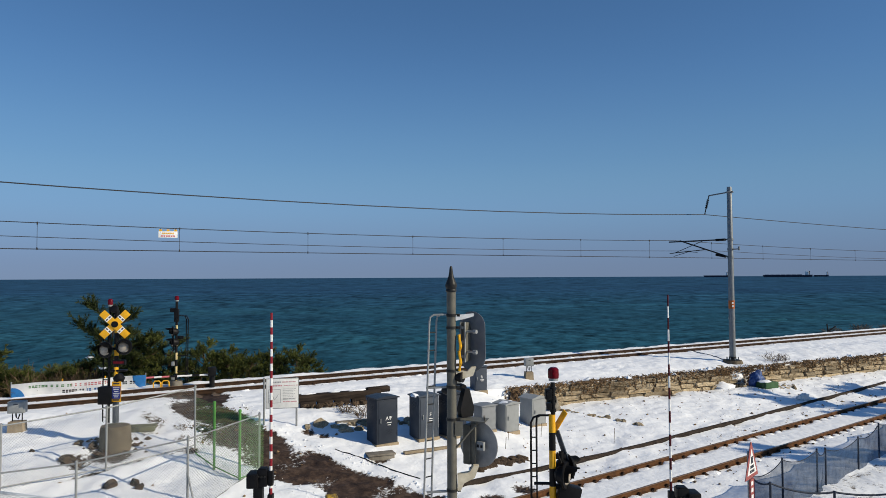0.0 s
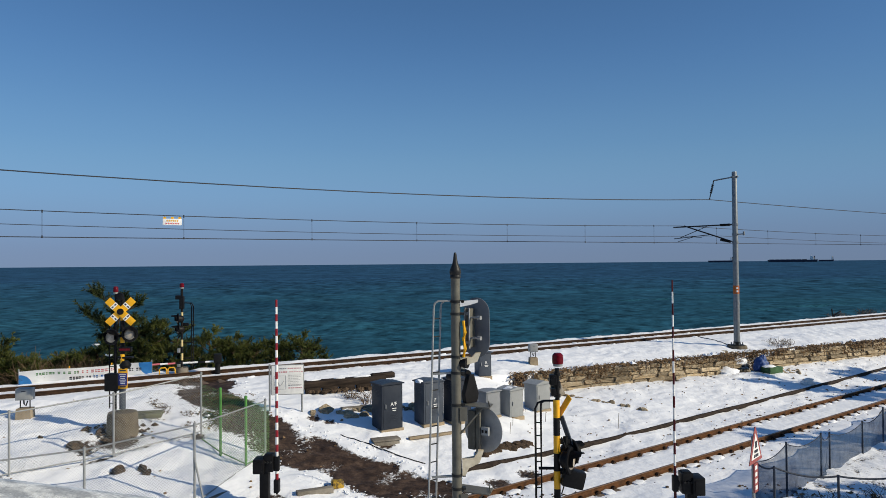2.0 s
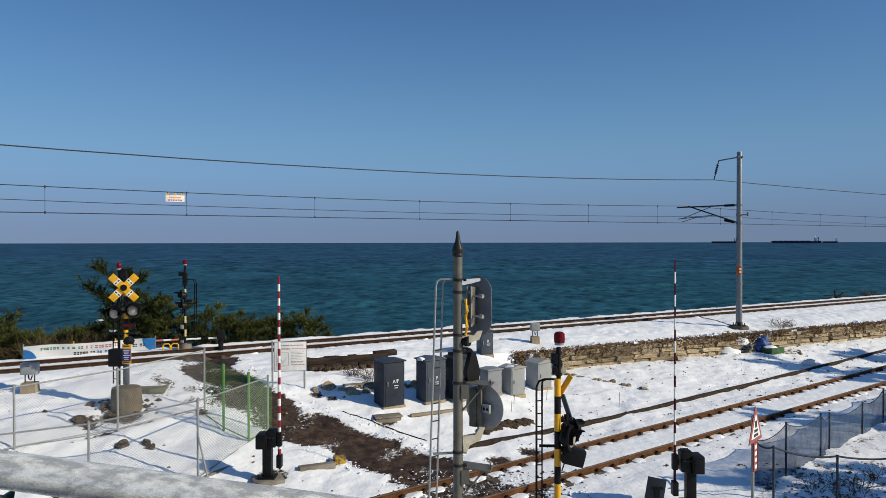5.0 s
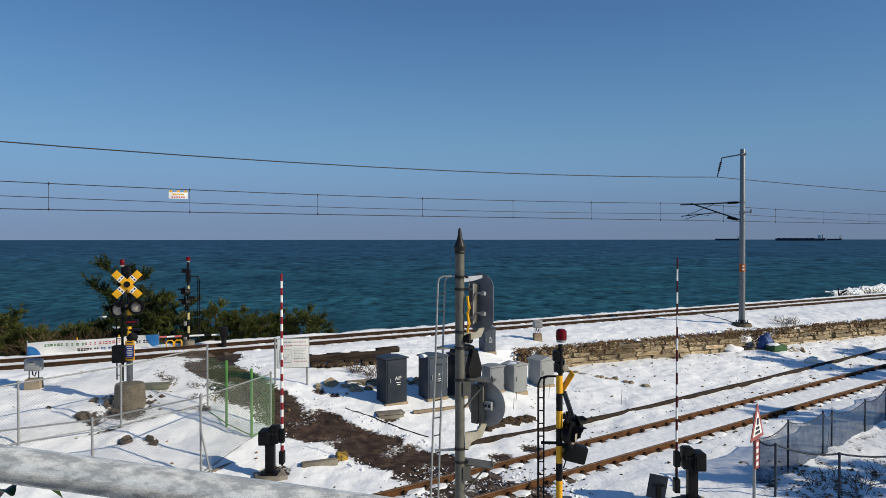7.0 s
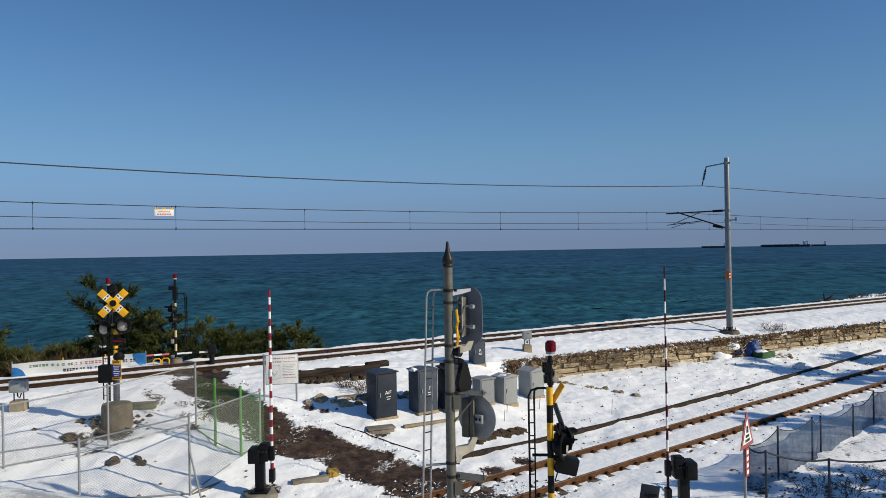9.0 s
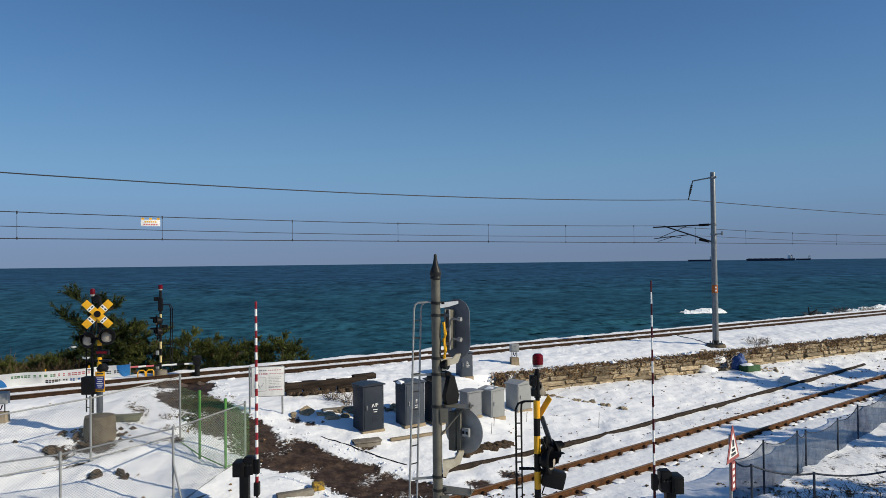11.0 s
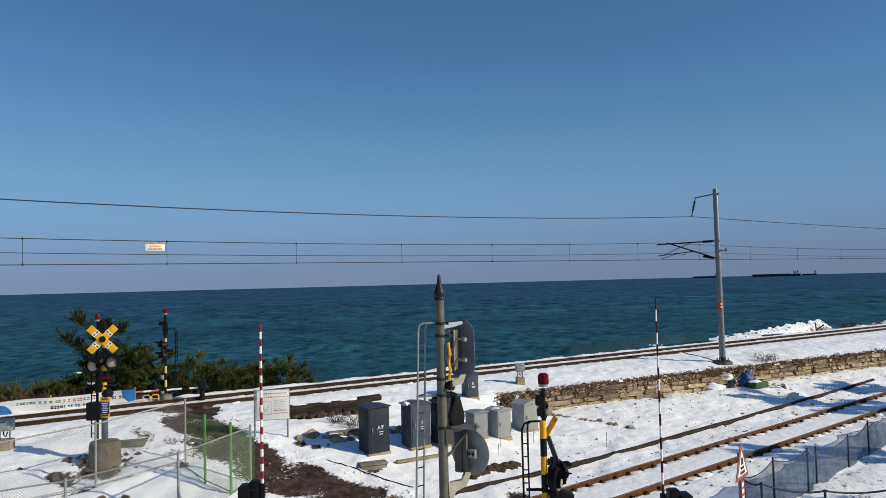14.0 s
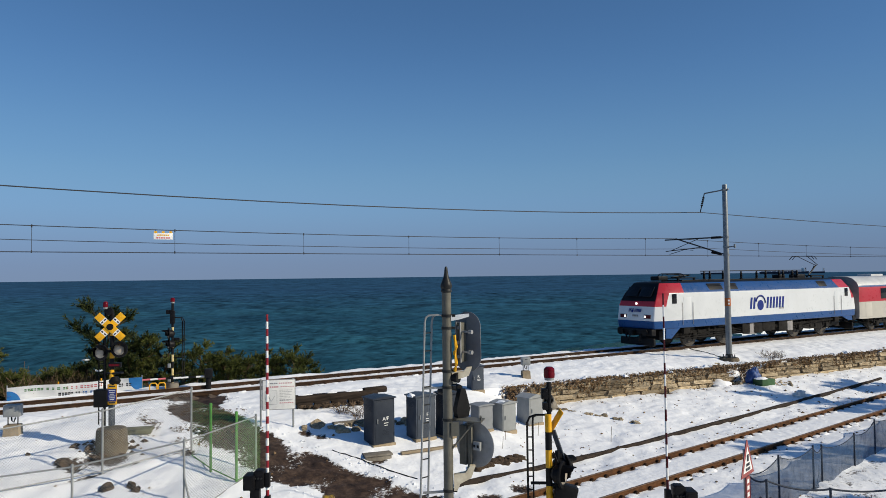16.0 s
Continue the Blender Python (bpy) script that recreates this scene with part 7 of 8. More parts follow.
# broad-leaved plant that reaches up beside the lookout
def leafy_plant():
    rnd = random.Random(12)
    root = thing("leafy_plant", pose(-1.235, 2.0, height(-1.3, 2.0)), "dark green broad-leaved plant beside the lookout rail", "plant")
    top = 4.93 - height(-1.3, 2.0)
    bm = B()
    tube(bm, [(0.25, 0.25, -0.1), (0.1, 0.1, top * 0.5), (0, 0, top)], lambda q: 0.02 - 0.012 * q, 7)
    part("stem", bm, M_BARK, root)
    for k in range(13):
        a = k * 2.4 + rnd.uniform(-0.3, 0.3)
        L = rnd.uniform(0.10, 0.17)
        base = Vector((0, 0, top - 0.035 * k + 0.05))
        bm = B()
        rows = []
        for i in range(9):
            u = i / 8
            c = base + Vector((math.cos(a) * L * u, math.sin(a) * L * u, 0.07 * u - 0.11 * u * u + 0.02))
            w = 0.026 * math.sin(math.pi * min(1, 0.05 + u * 0.95)) ** 0.8
            s = Vector((-math.sin(a), math.cos(a), 0)) * w
            rows.append([bm.verts.new(c - s + Vector((0, 0, w * 0.4))), bm.verts.new(c), bm.verts.new(c + s + Vector((0, 0, w * 0.4)))])
        for p, q in zip(rows, rows[1:]):
            for j in range(2):
                bm.faces.new((p[j], q[j], q[j + 1], p[j + 1]))
        part("leaf", bm, M_LEAF, root)


M_LEAF = mat("waxy_leaf", (0.05, 0.075, 0.014), (0.015, 0.028, 0.008), 0.35, 0, 9, 0.2, 0.003)
leafy_plant()

# cable trailing over the snow, stakes and a blown bag
bm = B()
pts = []
for k in range(15):
    t = k / 14
    x, y = -3.1 + 2.5 * t + 0.08 * math.sin(t * 7), 21.2 - 1.3 * t
    pts.append((x, y, height(x, y) + relief(x, y) + 0.012))
tube(bm, pts, 0.016, 6)
tagged(part("cable", bm, M_BLACK), "black cable trailing over the snow to the path", "cable")
for x, y, h in ((6.0, 24.6, 0.5), (2.1, 22.9, 0.35), (3.5, 24.7, 0.45), (2.25, 23.6, 0.3)):
    bm = B()
    rod(bm, (0, 0, -0.1), (0.03, 0, h), 0.008, seg=5)
    tagged(part("stake", bm, M_TWIG, None, "", pose(x, y, height(x, y))), "thin bare stalk standing in the snow", "stalk", "stalks in the snow")
bm = B()
bmesh.ops.create_icosphere(bm, subdivisions=3, radius=1.0)
for v in bm.verts:
    n = noise.noise(v.co * 1.9 + Vector((4, 2, 0))) * 0.6 + noise.noise(v.co * 5) * 0.25
    v.co = Vector((v.co.x * 0.30, v.co.y * 0.18, v.co.z * 0.22)) * (1 + n)
tagged(part("plastic_bag", bm, M_WHITE, None, "", pose(16.4, 32.0, 0.14)), "crumpled white plastic bag caught on the edging", "bag")

bm = B()
pts = []
for k in range(13):
    t = k / 12
    x, y = 14.7 - 0.55 * t, 36.5 + 3.2 * t
    pts.append((x, y, max(height(x, y) + relief(x, y), 1.2) + 0.015))
tube(bm, pts, 0.016, 6)
tagged(part("earth_cable", bm, M_BLACK), "black earthing cable from the mast to the rail", "cable")

# ---- plants ----
def tuft(verts, faces, p, d, size, rnd, blades=15, wide=0.075):
    """A tuft of needles round the direction d."""
    for k in range(blades):
        v = Vector((rnd.gauss(0, 1), rnd.gauss(0, 1), rnd.gauss(0, 1))).normalized() * 0.7 + d
        v = v.normalized() * size * rnd.uniform(0.7, 1.2)
        s = v.cross(Vector((rnd.gauss(0, 1), rnd.gauss(0, 1), rnd.gauss(0, 1)))).normalized() * size * wide
        i = len(verts)
        verts += [p - s * 0.6, p + s * 0.6, p + v * 0.6 + s, p + v]
        faces.append((i, i + 1, i + 2, i + 3))


def foliage(name, verts, faces, m, parent, label=""):
    me = bpy.data.meshes.new(name)
    me.from_pydata([tuple(v) for v in verts], [], faces)
    me.materials.append(m)
    ob = new(name, me)
    ob.parent = parent
    if label:
        tagged(ob, label)
    return ob


def pine(name, x, y, h, w, seed, label, limbs=13, lean=0.0, mat_leaf=None, group="pines along the shore", bare=0.25, size=0.17, twigs=19, snow=0):
    rnd = random.Random(seed)
    z = height(x, y) - 0.1
    root = thing(name, pose(x, y, z), label, "pine tree" if h > 2.6 else "shrub", group)
    bm = B()
    spine = [Vector((lean * t * t * h + 0.12 * math.sin(t * 5 + seed), 0.1 * math.sin(t * 4 + seed * 2), t * h * 0.9)) for t in np.linspace(0, 1, 9)]
    tube(bm, spine, lambda t: (0.075 - 0.06 * t) * (0.5 + h / 5), 7)
    part("trunk", bm, M_BARK, root)
    verts, faces = [], []
    bm = B()
    for k in range(limbs):
        t = 0.12 + 0.86 * (k + rnd.random() * 0.6) / limbs
        i = min(7, int(t * 8))
        base = spine[i].lerp(spine[i + 1], t * 8 - i)
        a = k * 2.4 + rnd.uniform(-0.5, 0.5)
        reach = w * 0.5 * (1.05 - 0.55 * t) * rnd.uniform(0.65, 1.2)
        tip = base + Vector((math.cos(a) * reach, math.sin(a) * reach, reach * rnd.uniform(0.15, 0.75)))
        midp = base.lerp(tip, 0.5) + Vector((0, 0, -0.06 * reach))
        tube(bm, [base, midp, tip], lambda q: 0.022 * (1.1 - q) * (0.6 + h / 5) + 0.004, 5)
        for j in range(int(twigs * (0.5 + reach / 0.9))):
            q = bare + (1 - bare) * math.sqrt(rnd.random())
            p = base.lerp(midp, q * 2) if q < 0.5 else midp.lerp(tip, q * 2 - 1)
            out = (tip - base).normalized() * 0.7 + Vector((rnd.gauss(0, 0.55), rnd.gauss(0, 0.55), rnd.uniform(0.0, 1.0)))
            out = out.normalized() * (0.16 + 0.28 * reach) * rnd.uniform(0.5, 1.2)
            if j % 2:
                rod(bm, p, p + out, 0.009, 0.005, 4)
            for s in range(5):
                f = 0.25 + 0.75 * s / 4
                tuft(verts, faces, p + out * f, out.normalized(), size * rnd.uniform(0.6, 1.0), rnd, 8 if s < 4 else 15)
    part("branchwork", bm, M_BARK, root)
    for j in range(26):
        p = spine[-1] + Vector((rnd.gauss(0, 0.10), rnd.gauss(0, 0.10), rnd.uniform(-0.35, 0.12) * h / 3))
        tuft(verts, faces, p, Vector((0, 0, 1)), size, rnd)
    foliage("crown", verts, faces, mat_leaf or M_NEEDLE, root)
    for j in range(snow):
        p = verts[rnd.randrange(len(verts) // 4) * 4]
        if p.z > h * 0.62:
            continue
        bm = B()
        bmesh.ops.create_icosphere(bm, subdivisions=2, radius=1.0)
        for v in bm.verts:
            v.co = Vector((v.co.x * 0.15, v.co.y * 0.12, v.co.z * 0.05)) * (1 + 0.5 * noise.noise(v.co * 2 + p)) + p
        part("snow_clump", bm, M_SNOW, root, "clump of snow")
    return root


def shore(px_lat, off):
    """Place beyond the track on the sight line with that slope."""
    y = (UP0 + off) / (1 - UPS * px_lat)
    return px_lat * y, y


x, y = shore(-0.462, 4.2)
pine("pine_tree", x, y, 4.1, 3.0, 3, "wind-bent dark green pine with snow-flecked limbs", 19, 0.02, size=0.18, bare=0.2, twigs=23, snow=26)
x, y = shore(-0.425, 4.6)
pine("pine_tree", x, y, 3.2, 2.6, 5, "low dark pine leaning beside its neighbour", 14, 0.08, size=0.17, bare=0.2, twigs=20, snow=12)
PLANTS = [(-0.405, 4.0, 2.7, 2.0), (-0.375, 3.9, 2.4, 1.7), (-0.352, 4.4, 1.9, 1.6), (-0.332, 3.6, 2.2, 1.5), (-0.312, 4.2, 2.1, 1.4), (-0.296, 3.7, 1.8, 1.4), (-0.278, 4.2, 1.9, 1.4), (-0.262, 3.8, 1.6, 1.3),
          (-0.243, 4.3, 2.2, 1.1), (-0.228, 3.8, 1.5, 1.1), (-0.203, 3.9, 2.1, 1.5), (-0.187, 4.3, 1.9, 1.1), (-0.628, 3.8, 2.1, 1.6), (-0.61, 4.6, 1.9, 1.5), (-0.655, 4.2, 2.0, 1.6), (-0.49, 4.4, 2.0, 1.5), (-0.45, 3.8, 1.8, 1.7), (-0.43, 3.6, 1.7, 1.6),
          (-0.59, 3.7, 1.4, 1.5), (-0.565, 3.9, 1.3, 1.4), (-0.54, 3.7, 1.25, 1.4), (-0.515, 3.9, 1.35, 1.4), (-0.64, 4.0, 1.9, 1.6)]
for k, (lat, off, h, w) in enumerate(PLANTS):
    x, y = shore(lat, off)
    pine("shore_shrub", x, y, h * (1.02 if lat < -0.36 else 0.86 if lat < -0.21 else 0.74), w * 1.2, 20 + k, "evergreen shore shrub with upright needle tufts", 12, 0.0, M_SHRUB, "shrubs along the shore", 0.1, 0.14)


def twig_bush(x, y, r, h, seed, label, n=160, m=None):
    rnd = random.Random(seed)
    z = height(x, y) - 0.05
    root = thing("dry_bush", pose(x, y, z), label, "bush", "dry bushes")
    verts, faces = [], []
    for k in range(n):
        a, q = rnd.uniform(0, 6.28), math.sqrt(rnd.random())
        p = Vector((math.cos(a) * q * r * 0.6, math.sin(a) * q * r * 0.6, 0))
        d = Vector((math.cos(a) * q * 0.6 + rnd.gauss(0, 0.25), math.sin(a) * q * 0.6 + rnd.gauss(0, 0.25), 1)).normalized()
        for s in range(3):
            e = p + d * h * rnd.uniform(0.25, 0.45)
            w = d.cross(Vector((rnd.gauss(0, 1), rnd.gauss(0, 1), 0))).normalized() * 0.008
            i = len(verts)
            verts += [p - w, p + w, e + w * 0.6, e - w * 0.6]
            faces.append((i, i + 1, i + 2, i + 3))
            p = e
            d = (d + Vector((rnd.gauss(0, 0.4), rnd.gauss(0, 0.4), rnd.gauss(-0.1, 0.3)))).normalized()
    foliage("brush", verts, faces, m or M_TWIG, root)


for k, (lat, off, h, r) in enumerate(((-0.575, 3.6, 1.4, 0.9), (-0.55, 4.0, 1.5, 1.0), (-0.525, 3.8, 1.4, 0.9), (-0.505, 3.5, 1.2, 0.8), (-0.59, 4.4, 1.5, 0.9))):
    x, y = shore(lat, off)
    twig_bush(x, y, r * 1.15, h * 0.92, 60 + k, "tangle of bare brown twigs beside the shrubs", 300)
for k, (x, y, r, h) in enumerate(((17.3, 36.9, 0.5, 0.5), (18.0, 37.2, 0.4, 0.4), (-2.6, 24.0, 0.3, 0.55), (-3.2, 24.3, 0.25, 0.4))):
    twig_bush(x, y, r, h, 80 + k, "small bare bush poking out of the snow", 60)
for k, (x, y) in enumerate(((8.6, 16.6), (9.2, 17.0), (9.9, 16.9), (10.6, 17.4), (9.5, 16.4), (10.9, 16.8))):
    twig_bush(x, y, 0.35, 0.32, 110 + k, "dead stalks poking through thin snow", 26)
for k in range(9):
    x = 29.5 + k * 1.15
    twig_bush(x, y_up(x) + 3.4 + 0.5 * (k % 3), 0.8, 0.55 + 0.2 * (k % 2), 90 + k, "dry brown brush on the bank above the surf", 130, M_TWIG)


# vines and dry grass hanging over the wall
def vines():
    rnd = random.Random(7)
    verts, faces = [], []
    for k in range(3600):
        x = rnd.uniform(2.6, 33)
        dens = 0.4 + 0.9 * noise.noise((x * 0.6, 3, 0)) + (0.25 if x < 13.5 else -0.12)
        if rnd.random() > dens:
            continue
        y = y_wall(x) + rnd.uniform(-0.30, 0.5)
        z = 1.17 + rnd.uniform(-0.02, 0.08)
        if y < y_wall(x) - 0.05:
            y -= 0.06
            z = rnd.uniform(0.80, 1.24)
        d = Vector((rnd.gauss(0, 0.5), -0.7 + rnd.gauss(0, 0.5), rnd.uniform(-0.7, 0.25))).normalized()
        p = Vector((x, y, z))
        for s in range(2):
            e = p + d * rnd.uniform(0.07, 0.16)
            w = d.cross(Vector((rnd.gauss(0, 1), rnd.gauss(0, 1), rnd.gauss(0, 1)))).normalized() * rnd.uniform(0.008, 0.022)
            i = len(verts)
            verts += [p - w, p + w, e + w * 0.5, e - w * 0.5]
            faces.append((i, i + 1, i + 2, i + 3))
            p, d = e, (d + Vector((0, -0.15, -0.9))).normalized()
    me = bpy.data.meshes.new("dry_vines")
    me.from_pydata([tuple(v) for v in verts], [], faces)
    me.materials.append(M_DRYGRASS)
    tagged(new("dry_vines", me), "brown dead vines and grass hanging over the wall", "vines", kind="stuff")


vines()


# clods, gravel and grass stubs that dot the snow
def scatter(name, m, n, seed, label, where, r0, r1, kind="stuff", level=None):
    rnd = random.Random(seed)
    verts, faces = [], []
    base = [(1, 0, 0), (-0.8, 0.2, 0), (0.1, 0.9, 0.1), (0, -0.9, 0), (0.1, 0.1, 0.8), (0, 0, -0.6)]
    tri = [(0, 2, 4), (2, 1, 4), (1, 3, 4), (3, 0, 4), (2, 0, 5), (1, 2, 5), (3, 1, 5), (0, 3, 5)]
    made = 0
    while made < n:
        x, y = where(rnd)
        r = rnd.uniform(r0, r1) * rnd.choice((0.6, 1.0, 1.0, 1.5))
        z = level(rnd, x, y) if level else height(x, y) + relief(x, y) + r * 0.15
        a = rnd.uniform(0, 6.28)
        i = len(verts)
        for bx, by, bz in base:
            bx, by, bz = bx * rnd.uniform(0.7, 1.3), by * rnd.uniform(0.7, 1.3), bz * rnd.uniform(0.5, 0.9)
            verts.append((x + r * (bx * math.cos(a) - by * math.sin(a)), y + r * (bx * math.sin(a) + by * math.cos(a)), z + r * bz))
        faces += [(i + p, i + q, i + s) for p, q, s in tri]
        made += 1
    me = bpy.data.meshes.new(name)
    me.from_pydata(verts, [], faces)
    me.materials.append(m)
    tagged(new(name, me), label, "rubble", kind=kind)


def flat_right(r):
    x = r.uniform(2, 26)
    return x, y_low(x) + 1.2 + (y_wall(x) - y_low(x) - 1.3) * r.random()


def flat_left(r):
    return r.uniform(-13, -3), r.uniform(14.5, 23.0)


def near_path(r):
    i = r.randrange(len(TRODDEN) - 1)
    (ax, ay), (bx, by) = TRODDEN[i], TRODDEN[i + 1]
    t = r.random()
    s = r.choice((-1, 1)) * r.uniform(0.9, 1.5)
    L = math.hypot(bx - ax, by - ay)
    return ax + (bx - ax) * t - (by - ay) / L * s, ay + (by - ay) * t + (bx - ax) / L * s


def gravel_patch(r):
    while True:
        x, y = r.uniform(-9.6, -6.4), r.uniform(20.4, 24.2)
        if r.random() < 0.1 + 1.9 * noise.noise((x * 1.3, y * 1.3, 9.0)) + 0.25 * (x + 8.2):
            return x, y


def wall_edge(r):
    x = r.uniform(2.8, 30)
    while r.random() > 0.5 + 1.1 * noise.noise((x * 0.8, 6, 0)):
        x = r.uniform(2.8, 30)
    return x, y_wall(x) + abs(r.gauss(-0.02, 0.22)) - 0.14


def block_ring(r):
    a, q = r.uniform(0, 6.28), 0.36 + abs(r.gauss(0, 0.22))
    return -9.0 + math.cos(a) * q * 1.3, 19.9 + math.sin(a) * q


def wall_lip(r):
    while True:
        x = r.uniform(2.8, 33)
        if r.random() < 0.45 + 1.1 * noise.noise((x * 0.7, 5, 0)):
            return x, y_wall(x) - 0.26 + r.uniform(-0.07, 0.30)


def lip_level(r, x, y):
    return 1.21 - abs(r.gauss(0, 0.15)) * max(0.3, 1.5 + 1.6 * noise.noise((x * 1.3, 8, 0)))


def lip_snow(r):
    x = r.uniform(2.8, 30)
    while noise.noise((x * 0.9, 11, 0)) < 0.05:
        x = r.uniform(2.8, 30)
    return x, y_wall(x) + r.uniform(-0.1, 0.35)


def snow_level(r, x, y):
    return 1.17 + 0.1 * (y - y_wall(x)) + r.uniform(-0.03, 0.05)


def behind_net(r):
    return r.uniform(7.6, 13.5), r.uniform(14.8, 18.6)


def sleeper_end(r):
    x = r.uniform(-3, 20)
    return x, y_low(x) + r.choice((-1, 1)) * r.uniform(0.9, 1.8) / CL


def crossing_area(r):
    return r.uniform(-1.2, 3.4), r.uniform(13.5, 18.0)


scatter("earth_clods", M_EARTH, 420, 1, "dark clods dotting the snow between wall and siding", flat_right, 0.015, 0.055)
scatter("snow_clods", M_SNOW, 160, 11, "lumps in the crusted snow", flat_right, 0.02, 0.05)
scatter("bank_stubs", M_EARTH, 70, 12, "earth stubs poking through the bank's snow", flat_left, 0.02, 0.06)
scatter("path_clods", M_SNOW, 600, 2, "lumps of shovelled snow along the path", near_path, 0.015, 0.05)
scatter("path_gravel", M_ROCK, 1500, 3, "gravel showing through thin snow", gravel_patch, 0.012, 0.034)
scatter("wall_rubble", M_EARTH, 3600, 4, "earth and rubble along the wall's top", wall_edge, 0.025, 0.07)
scatter("hanging_earth", M_EARTH, 5200, 14, "brown earth and roots slumped over the wall's edge", wall_lip, 0.022, 0.06, level=lip_level)
scatter("lip_snow", M_SNOW, 110, 21, "lumps of snow left on the wall's edge", lip_snow, 0.05, 0.14, level=snow_level)
scatter("net_litter", M_EARTH, 500, 22, "earth and dead stalks showing through thin snow", behind_net, 0.015, 0.05)
scatter("block_rubble", M_ROCK, 50, 15, "earth thrown up round the concrete block", block_ring, 0.05, 0.13)
scatter("ballast_stones", M_ROCK, 170, 5, "ballast stones beside the rails", sleeper_end, 0.02, 0.05)
scatter("slush_lumps", M_SNOW, 800, 6, "trampled slush on the crossing", crossing_area, 0.01, 0.032)
scatter("crossing_stones", M_ROCK, 500, 7, "dark stones trodden into the slush", crossing_area, 0.015, 0.05)

# pines on the slope past the siding's end, which throw shade across it
for k, (x, y, h, w) in enumerate(((27.5, 27.9, 8.4, 3.4), (33.5, 30.6, 9.0, 3.8), (31.0, 25.4, 8.2, 2.2), (23.2, 19.4, 8.0, 2.4), (22.6, 13.4, 7.6, 3.2), (19.6, 13.2, 7.6, 3.0))):
    pine("pine_tree", x, y, h, w, 140 + k, "tall shore pine standing beyond the siding's end", 26, 0.02, size=0.32)

# small things beyond the track on the bank
x, y = shore(0.412, 2.9)
root = thing("dwarf_signal", pose(x, y, 1.45), "small black dwarf signal beyond the track", "railway signal")
bm = B()
rod(bm, (0, 0, -0.3), (0, 0, 1.4), 0.05, seg=8)
part("post", bm, M_BLACK, root)
bm = B()
box(bm, (0.08, 0, 1.5), (0.22, 0.2, 0.7), bevel=0.03)
part("head", bm, M_BLACK, root)
x, y = shore(0.548, 3.0)
root = thing("bent_marker", pose(x, y, 1.45) @ Matrix.Scale(0.55, 4), "black V-shaped bent marker on the bank", "marker")
bm = B()
box(bm, (0, 0, 0.45), (0.14, 0.1, 1.3), Matrix.Rotation(radians(-6), 4, "Y"), bevel=0.01)
part("upright", bm, M_BLACK, root)
bm = B()
box(bm, (0.55, 0, 0.42), (1.35, 0.1, 0.16), Matrix.Rotation(radians(-32), 4, "Y"), bevel=0.01)
part("arm", bm, M_BLACK, root)


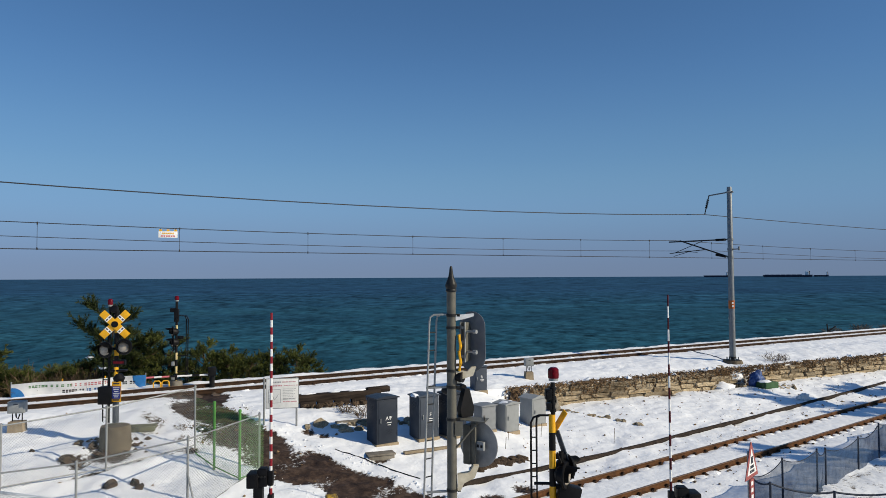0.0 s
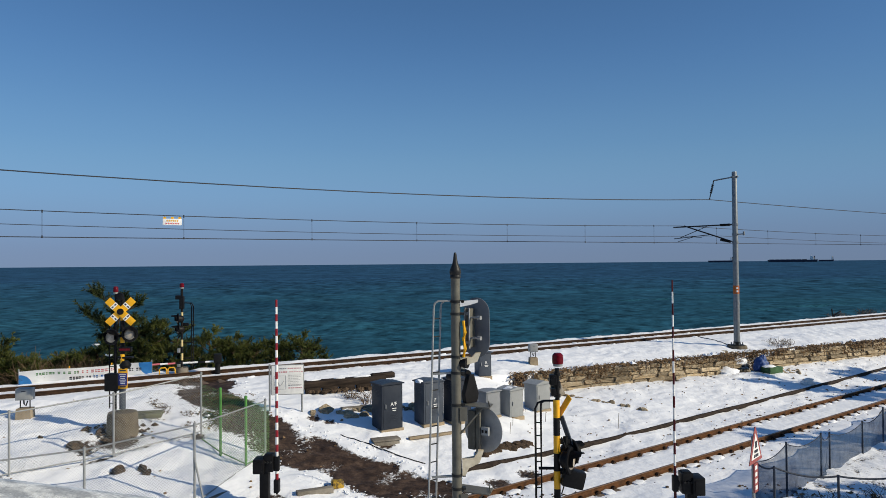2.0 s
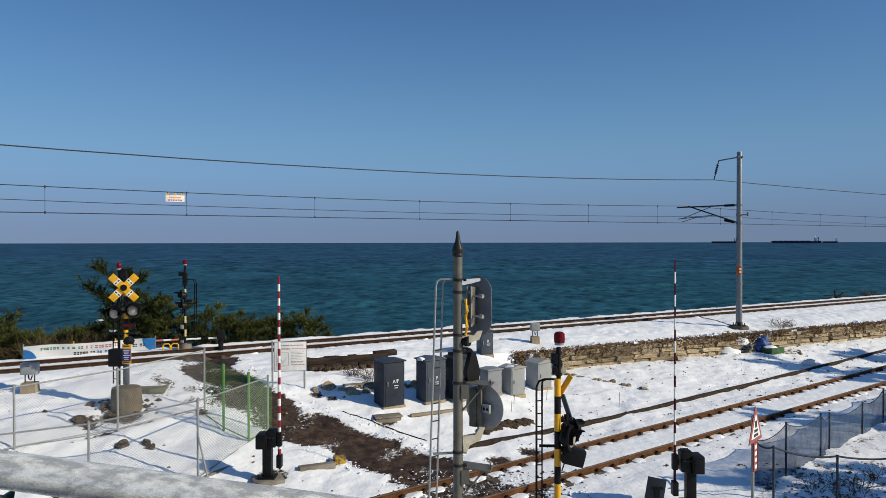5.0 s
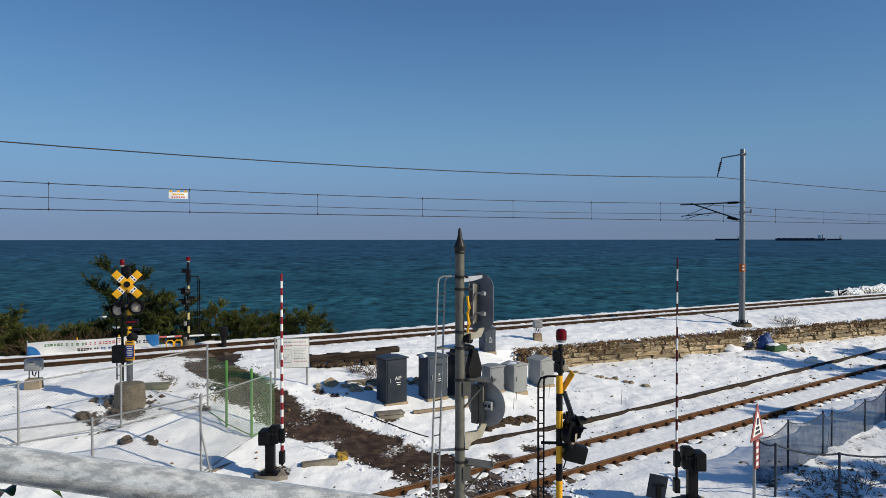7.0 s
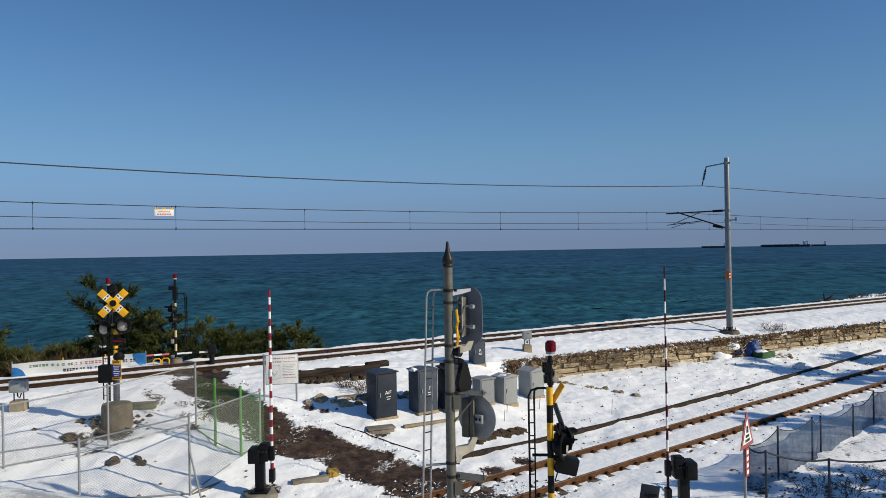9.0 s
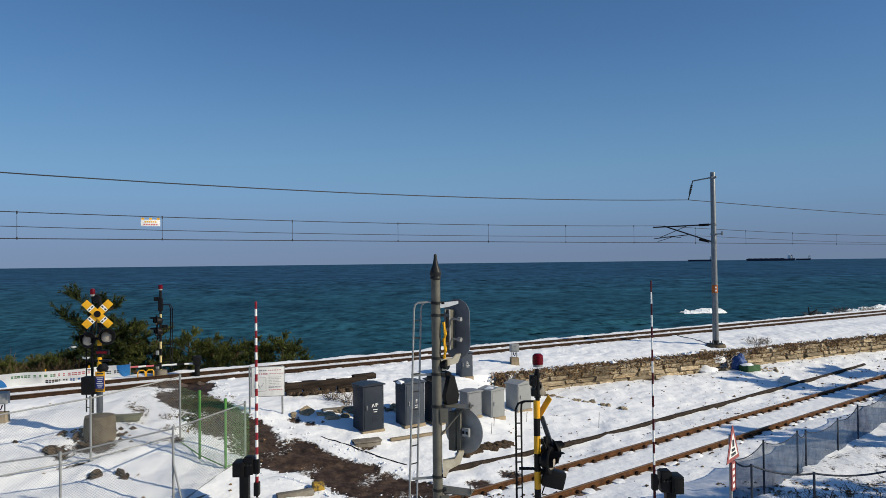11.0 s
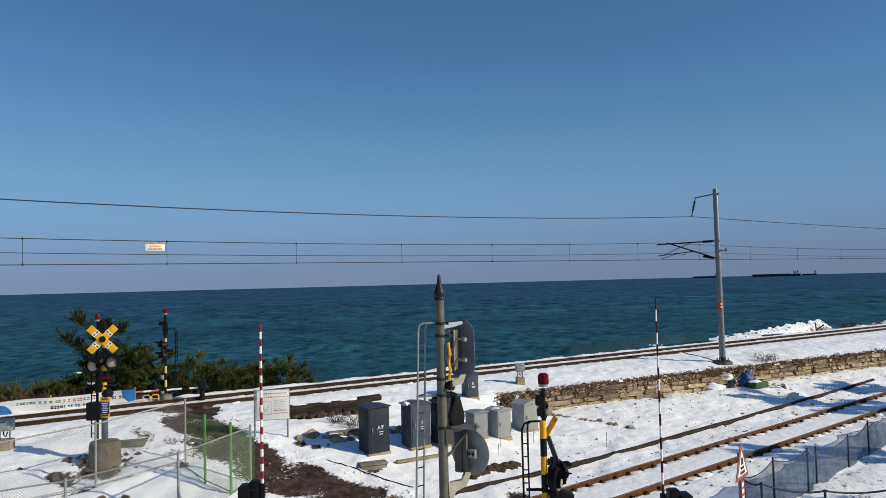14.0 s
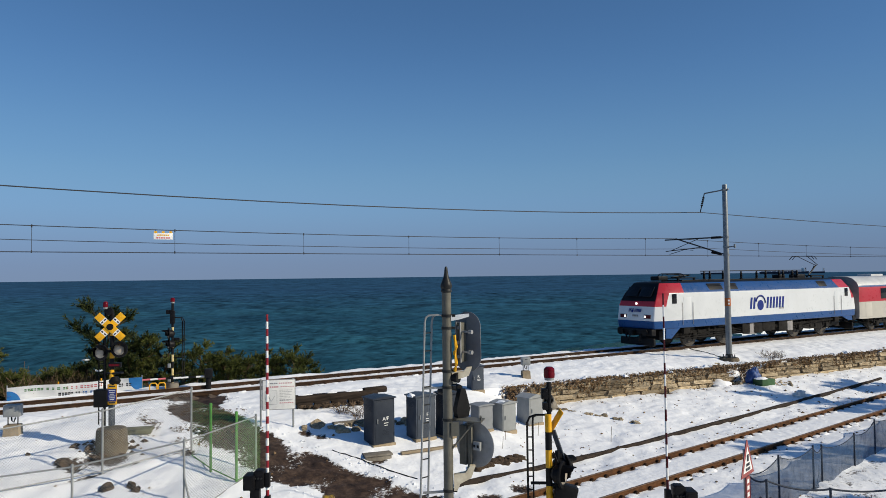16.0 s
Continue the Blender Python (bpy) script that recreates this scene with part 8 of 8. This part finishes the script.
# ---- surf ----
def breaker(name, length, h, seed, label, foam_from=0.0, foam_to=1.0, width=5.0, foam_h=1.0):
    """A wave: smooth back, steep front towards the shore (-y), foam along a stretch of its crest. Its origin is on the water."""
    rnd = random.Random(seed)
    root = thing(name, Matrix(), label, "wave", "breaking waves")
    bm = B()
    nu, nv = 60, 14
    grid = []
    for i in range(nu + 1):
        u = i / nu
        env = smooth(0, 0.22, u) * smooth(0, 0.22, 1 - u) * (1 + 0.22 * noise.noise((u * 6, seed, 0)))
        row = []
        for j in range(nv + 1):
            v = j / nv
            yy = -width * 0.35 + width * 1.9 * v
            hh = math.exp(-((yy + 0.3) / (width * (0.22 if yy < -0.3 else 0.55))) ** 2)
            row.append(bm.verts.new(((u - 0.5) * length, yy + 0.6 * noise.noise((u * 9, v * 2, seed)), h * 0.72 * env * hh - 0.13 + 0.04 * noise.noise((u * 20, v * 8, seed)))))
        grid.append(row)
    for i in range(nu):
        for j in range(nv):
            bm.faces.new((grid[i][j], grid[i + 1][j], grid[i + 1][j + 1], grid[i][j + 1]))
    part("water_ridge", bm, M_WAVE if foam_to > 0 else M_SEA, root, "teal wave face")
    if foam_to > foam_from:
        verts, faces = [], []
        ico = B()
        bmesh.ops.create_icosphere(ico, subdivisions=1, radius=1.0)
        iv = [v.co.copy() for v in ico.verts]
        ifc = [[v.index for v in f.verts] for f in ico.faces]
        ico.free()
        for k in range(int(length * 75 * (foam_to - foam_from))):
            u = rnd.uniform(foam_from, foam_to)
            edge = smooth(foam_from, foam_from + 0.12, u) * smooth(0, 0.12, foam_to - u)
            t = rnd.random()
            rise = 0.5 + 0.8 * (u - foam_from) / (foam_to - foam_from)
            top = h * foam_h * rise * (0.75 + 0.3 * noise.noise((u * 11, seed * 1.3, 4))) * (0.35 + 0.65 * edge)
            p = Vector(((u - 0.5) * length, -width * 0.06 - t * width * 0.34 + rnd.gauss(0, 0.15), top * (1 - t) * rnd.uniform(0.75, 1.12)))
            r = rnd.uniform(0.07, 0.24) * (0.4 + 0.6 * edge)
            i = len(verts)
            verts += [p + Vector((c.x * r * 1.3, c.y * r, c.z * r * 0.8)) for c in iv]
            faces += [[i + q for q in f] for f in ifc]
        for k in range(int(length * 40 * (foam_to - foam_from))):          # apron of flat foam
            u = rnd.uniform(foam_from, foam_to)
            p = Vector(((u - 0.5) * length, -width * 0.3 - abs(rnd.gauss(0, width * 0.25)), 0.03))
            r = rnd.uniform(0.1, 0.4)
            i = len(verts)
            verts += [p + Vector((c.x * r * 2, c.y * r, c.z * 0.06)) for c in iv]
            faces += [[i + q for q in f] for f in ifc]
        fu, fv = int(length * 4), 8
        start = len(verts)
        for a in range(fu + 1):
            u = foam_from + (foam_to - foam_from) * a / fu
            edge = smooth(foam_from, foam_from + 0.1, u) * smooth(0, 0.1, foam_to - u)
            rise = 0.5 + 0.8 * (u - foam_from) / (foam_to - foam_from)
            top = h * foam_h * rise * (0.9 + 0.25 * noise.noise((u * 11, seed * 1.3, 4)) + 0.10 * noise.noise((u * 60, seed, 1))) * edge
            for c in range(fv + 1):
                t = c / fv
                n3 = noise.noise((u * length * 0.9, t * 4, seed))
                verts.append(Vector(((u - 0.5) * length, 0.25 - t * width * 0.5 + 0.3 * n3, top * (1 - t ** 1.5) * (1 + 0.25 * n3) + 0.04 - 0.3 * (1 - edge))))
        for a in range(fu):
            for c in range(fv):
                q = start + a * (fv + 1) + c
                faces.append([q, q + fv + 1, q + fv + 2, q + 1])
        ob = foliage("foam", verts, faces, M_FOAM, root, "white broken foam")
        ob.data.shade_smooth()
    return root


wave_shore = breaker("breaking_wave", 30, 1.3, 1, "foaming breaker running onto the shore", 0.10, 0.95, 5)
wave_main = breaker("breaking_wave", 34, 1.6, 2, "teal wave curling over with a white crest", 0.22, 0.70, 6)
wave_far = breaker("breaking_wave", 40, 1.9, 3, "long white breaker along the shore", 0.02, 0.9, 5)
wave_left = breaker("breaking_wave", 36, 2.3, 4, "long teal wave with a thin white crest", 0.36, 0.72, 5, 0.5)
swell_a = breaker("swell", 70, 0.75, 5, "smooth unbroken swell coming in", 0, 0, 9)
swell_b = breaker("swell", 60, 0.6, 6, "smooth unbroken swell far out", 0, 0, 8)


# ---- what moves ----
def on_sea(x, y, up, turn=32.0):
    return pose(x, y, SEA + up, 0, 0, turn)


def motions():
    # waves rise out of the swell, run in and flatten
    walk(wave_shore, [(0.0, on_sea(66, 119, -1.75)), (3.0, on_sea(67, 121, -2.5)), (4.8, on_sea(66, 124, -2.0)), (6.2, on_sea(67, 120, 0.0)), (7.0, on_sea(68, 118, -0.1)), (8.0, on_sea(70, 117, -0.7)), (9.2, on_sea(71, 116, -0.5)), (12.0, on_sea(72, 116, -0.35)), (13.5, on_sea(72, 116, -0.45)), (16.0, on_sea(72, 116, -1.4))])
    walk(wave_main, [(0.0, on_sea(58, 152, -3.6)), (8.0, on_sea(54, 140, -3.4)), (10.6, on_sea(50, 126, -1.0)), (11.3, on_sea(47, 119, -0.55)), (12.0, on_sea(45, 112, -0.1)), (12.6, on_sea(44, 107, 0.0)), (13.4, on_sea(44.5, 103.5, -0.15)), (14.4, on_sea(44, 100.5, -1.3)), (15.2, on_sea(43, 98.5, -1.8)), (16.0, on_sea(42, 97, -2.2))])
    walk(wave_far, [(0.0, on_sea(66, 150, -3.8)), (11.5, on_sea(60, 126, -3.6)), (13.0, on_sea(54, 112, -2.2)), (13.8, on_sea(53.5, 109, -0.9)), (14.6, on_sea(53, 107, 0.0)), (15.4, on_sea(52, 105, -0.2)), (16.0, on_sea(51, 104, -0.5))])
    walk(wave_left, [(0.0, on_sea(40, 120, -2.9)), (11.0, on_sea(33, 105, -2.7)), (12.0, on_sea(31, 101, -2.0)), (12.8, on_sea(30, 99, -1.3)), (13.9, on_sea(28, 95, -0.35)), (15.0, on_sea(26.5, 91.5, 0.0)), (16.0, on_sea(25, 89, -0.8))])
    walk(swell_a, [(0.0, on_sea(62, 190, -0.45)), (6.0, on_sea(40, 140, -0.1)), (9.0, on_sea(30, 116, 0.0)), (11.0, on_sea(26, 104, -0.15)), (13.0, on_sea(22, 95, -0.5)), (16.0, on_sea(18, 86, -0.9))])
    walk(swell_b, [(0.0, on_sea(75, 150, -0.2)), (4.0, on_sea(64, 128, -0.1)), (7.0, on_sea(56, 114, -0.3)), (9.0, on_sea(50, 106, -0.8)), (16.0, on_sea(48, 100, -1.2))])
    end = LOCO_AT_END
    walk(loco, [(t, train_pose(end + SPEED * (16.0 - t))) for t in (0.0, 4.0, 8.0, 12.0, 14.0, 15.0, 16.0)])
    walk(coach, [(t, train_pose(end + COACH_BEHIND + SPEED * (16.0 - t))) for t in (0.0, 4.0, 8.0, 12.0, 14.0, 15.0, 16.0)])
    for ob, r in WHEELS:
        rest = ob.matrix_basis.copy()
        step = 1.0 / 30
        rows = [(k * step, rest @ Matrix.Rotation(-(SPEED * k * step / r) % (2 * math.pi), 4, "Y")) for k in range(481)]
        walk(ob, rows)


motions()
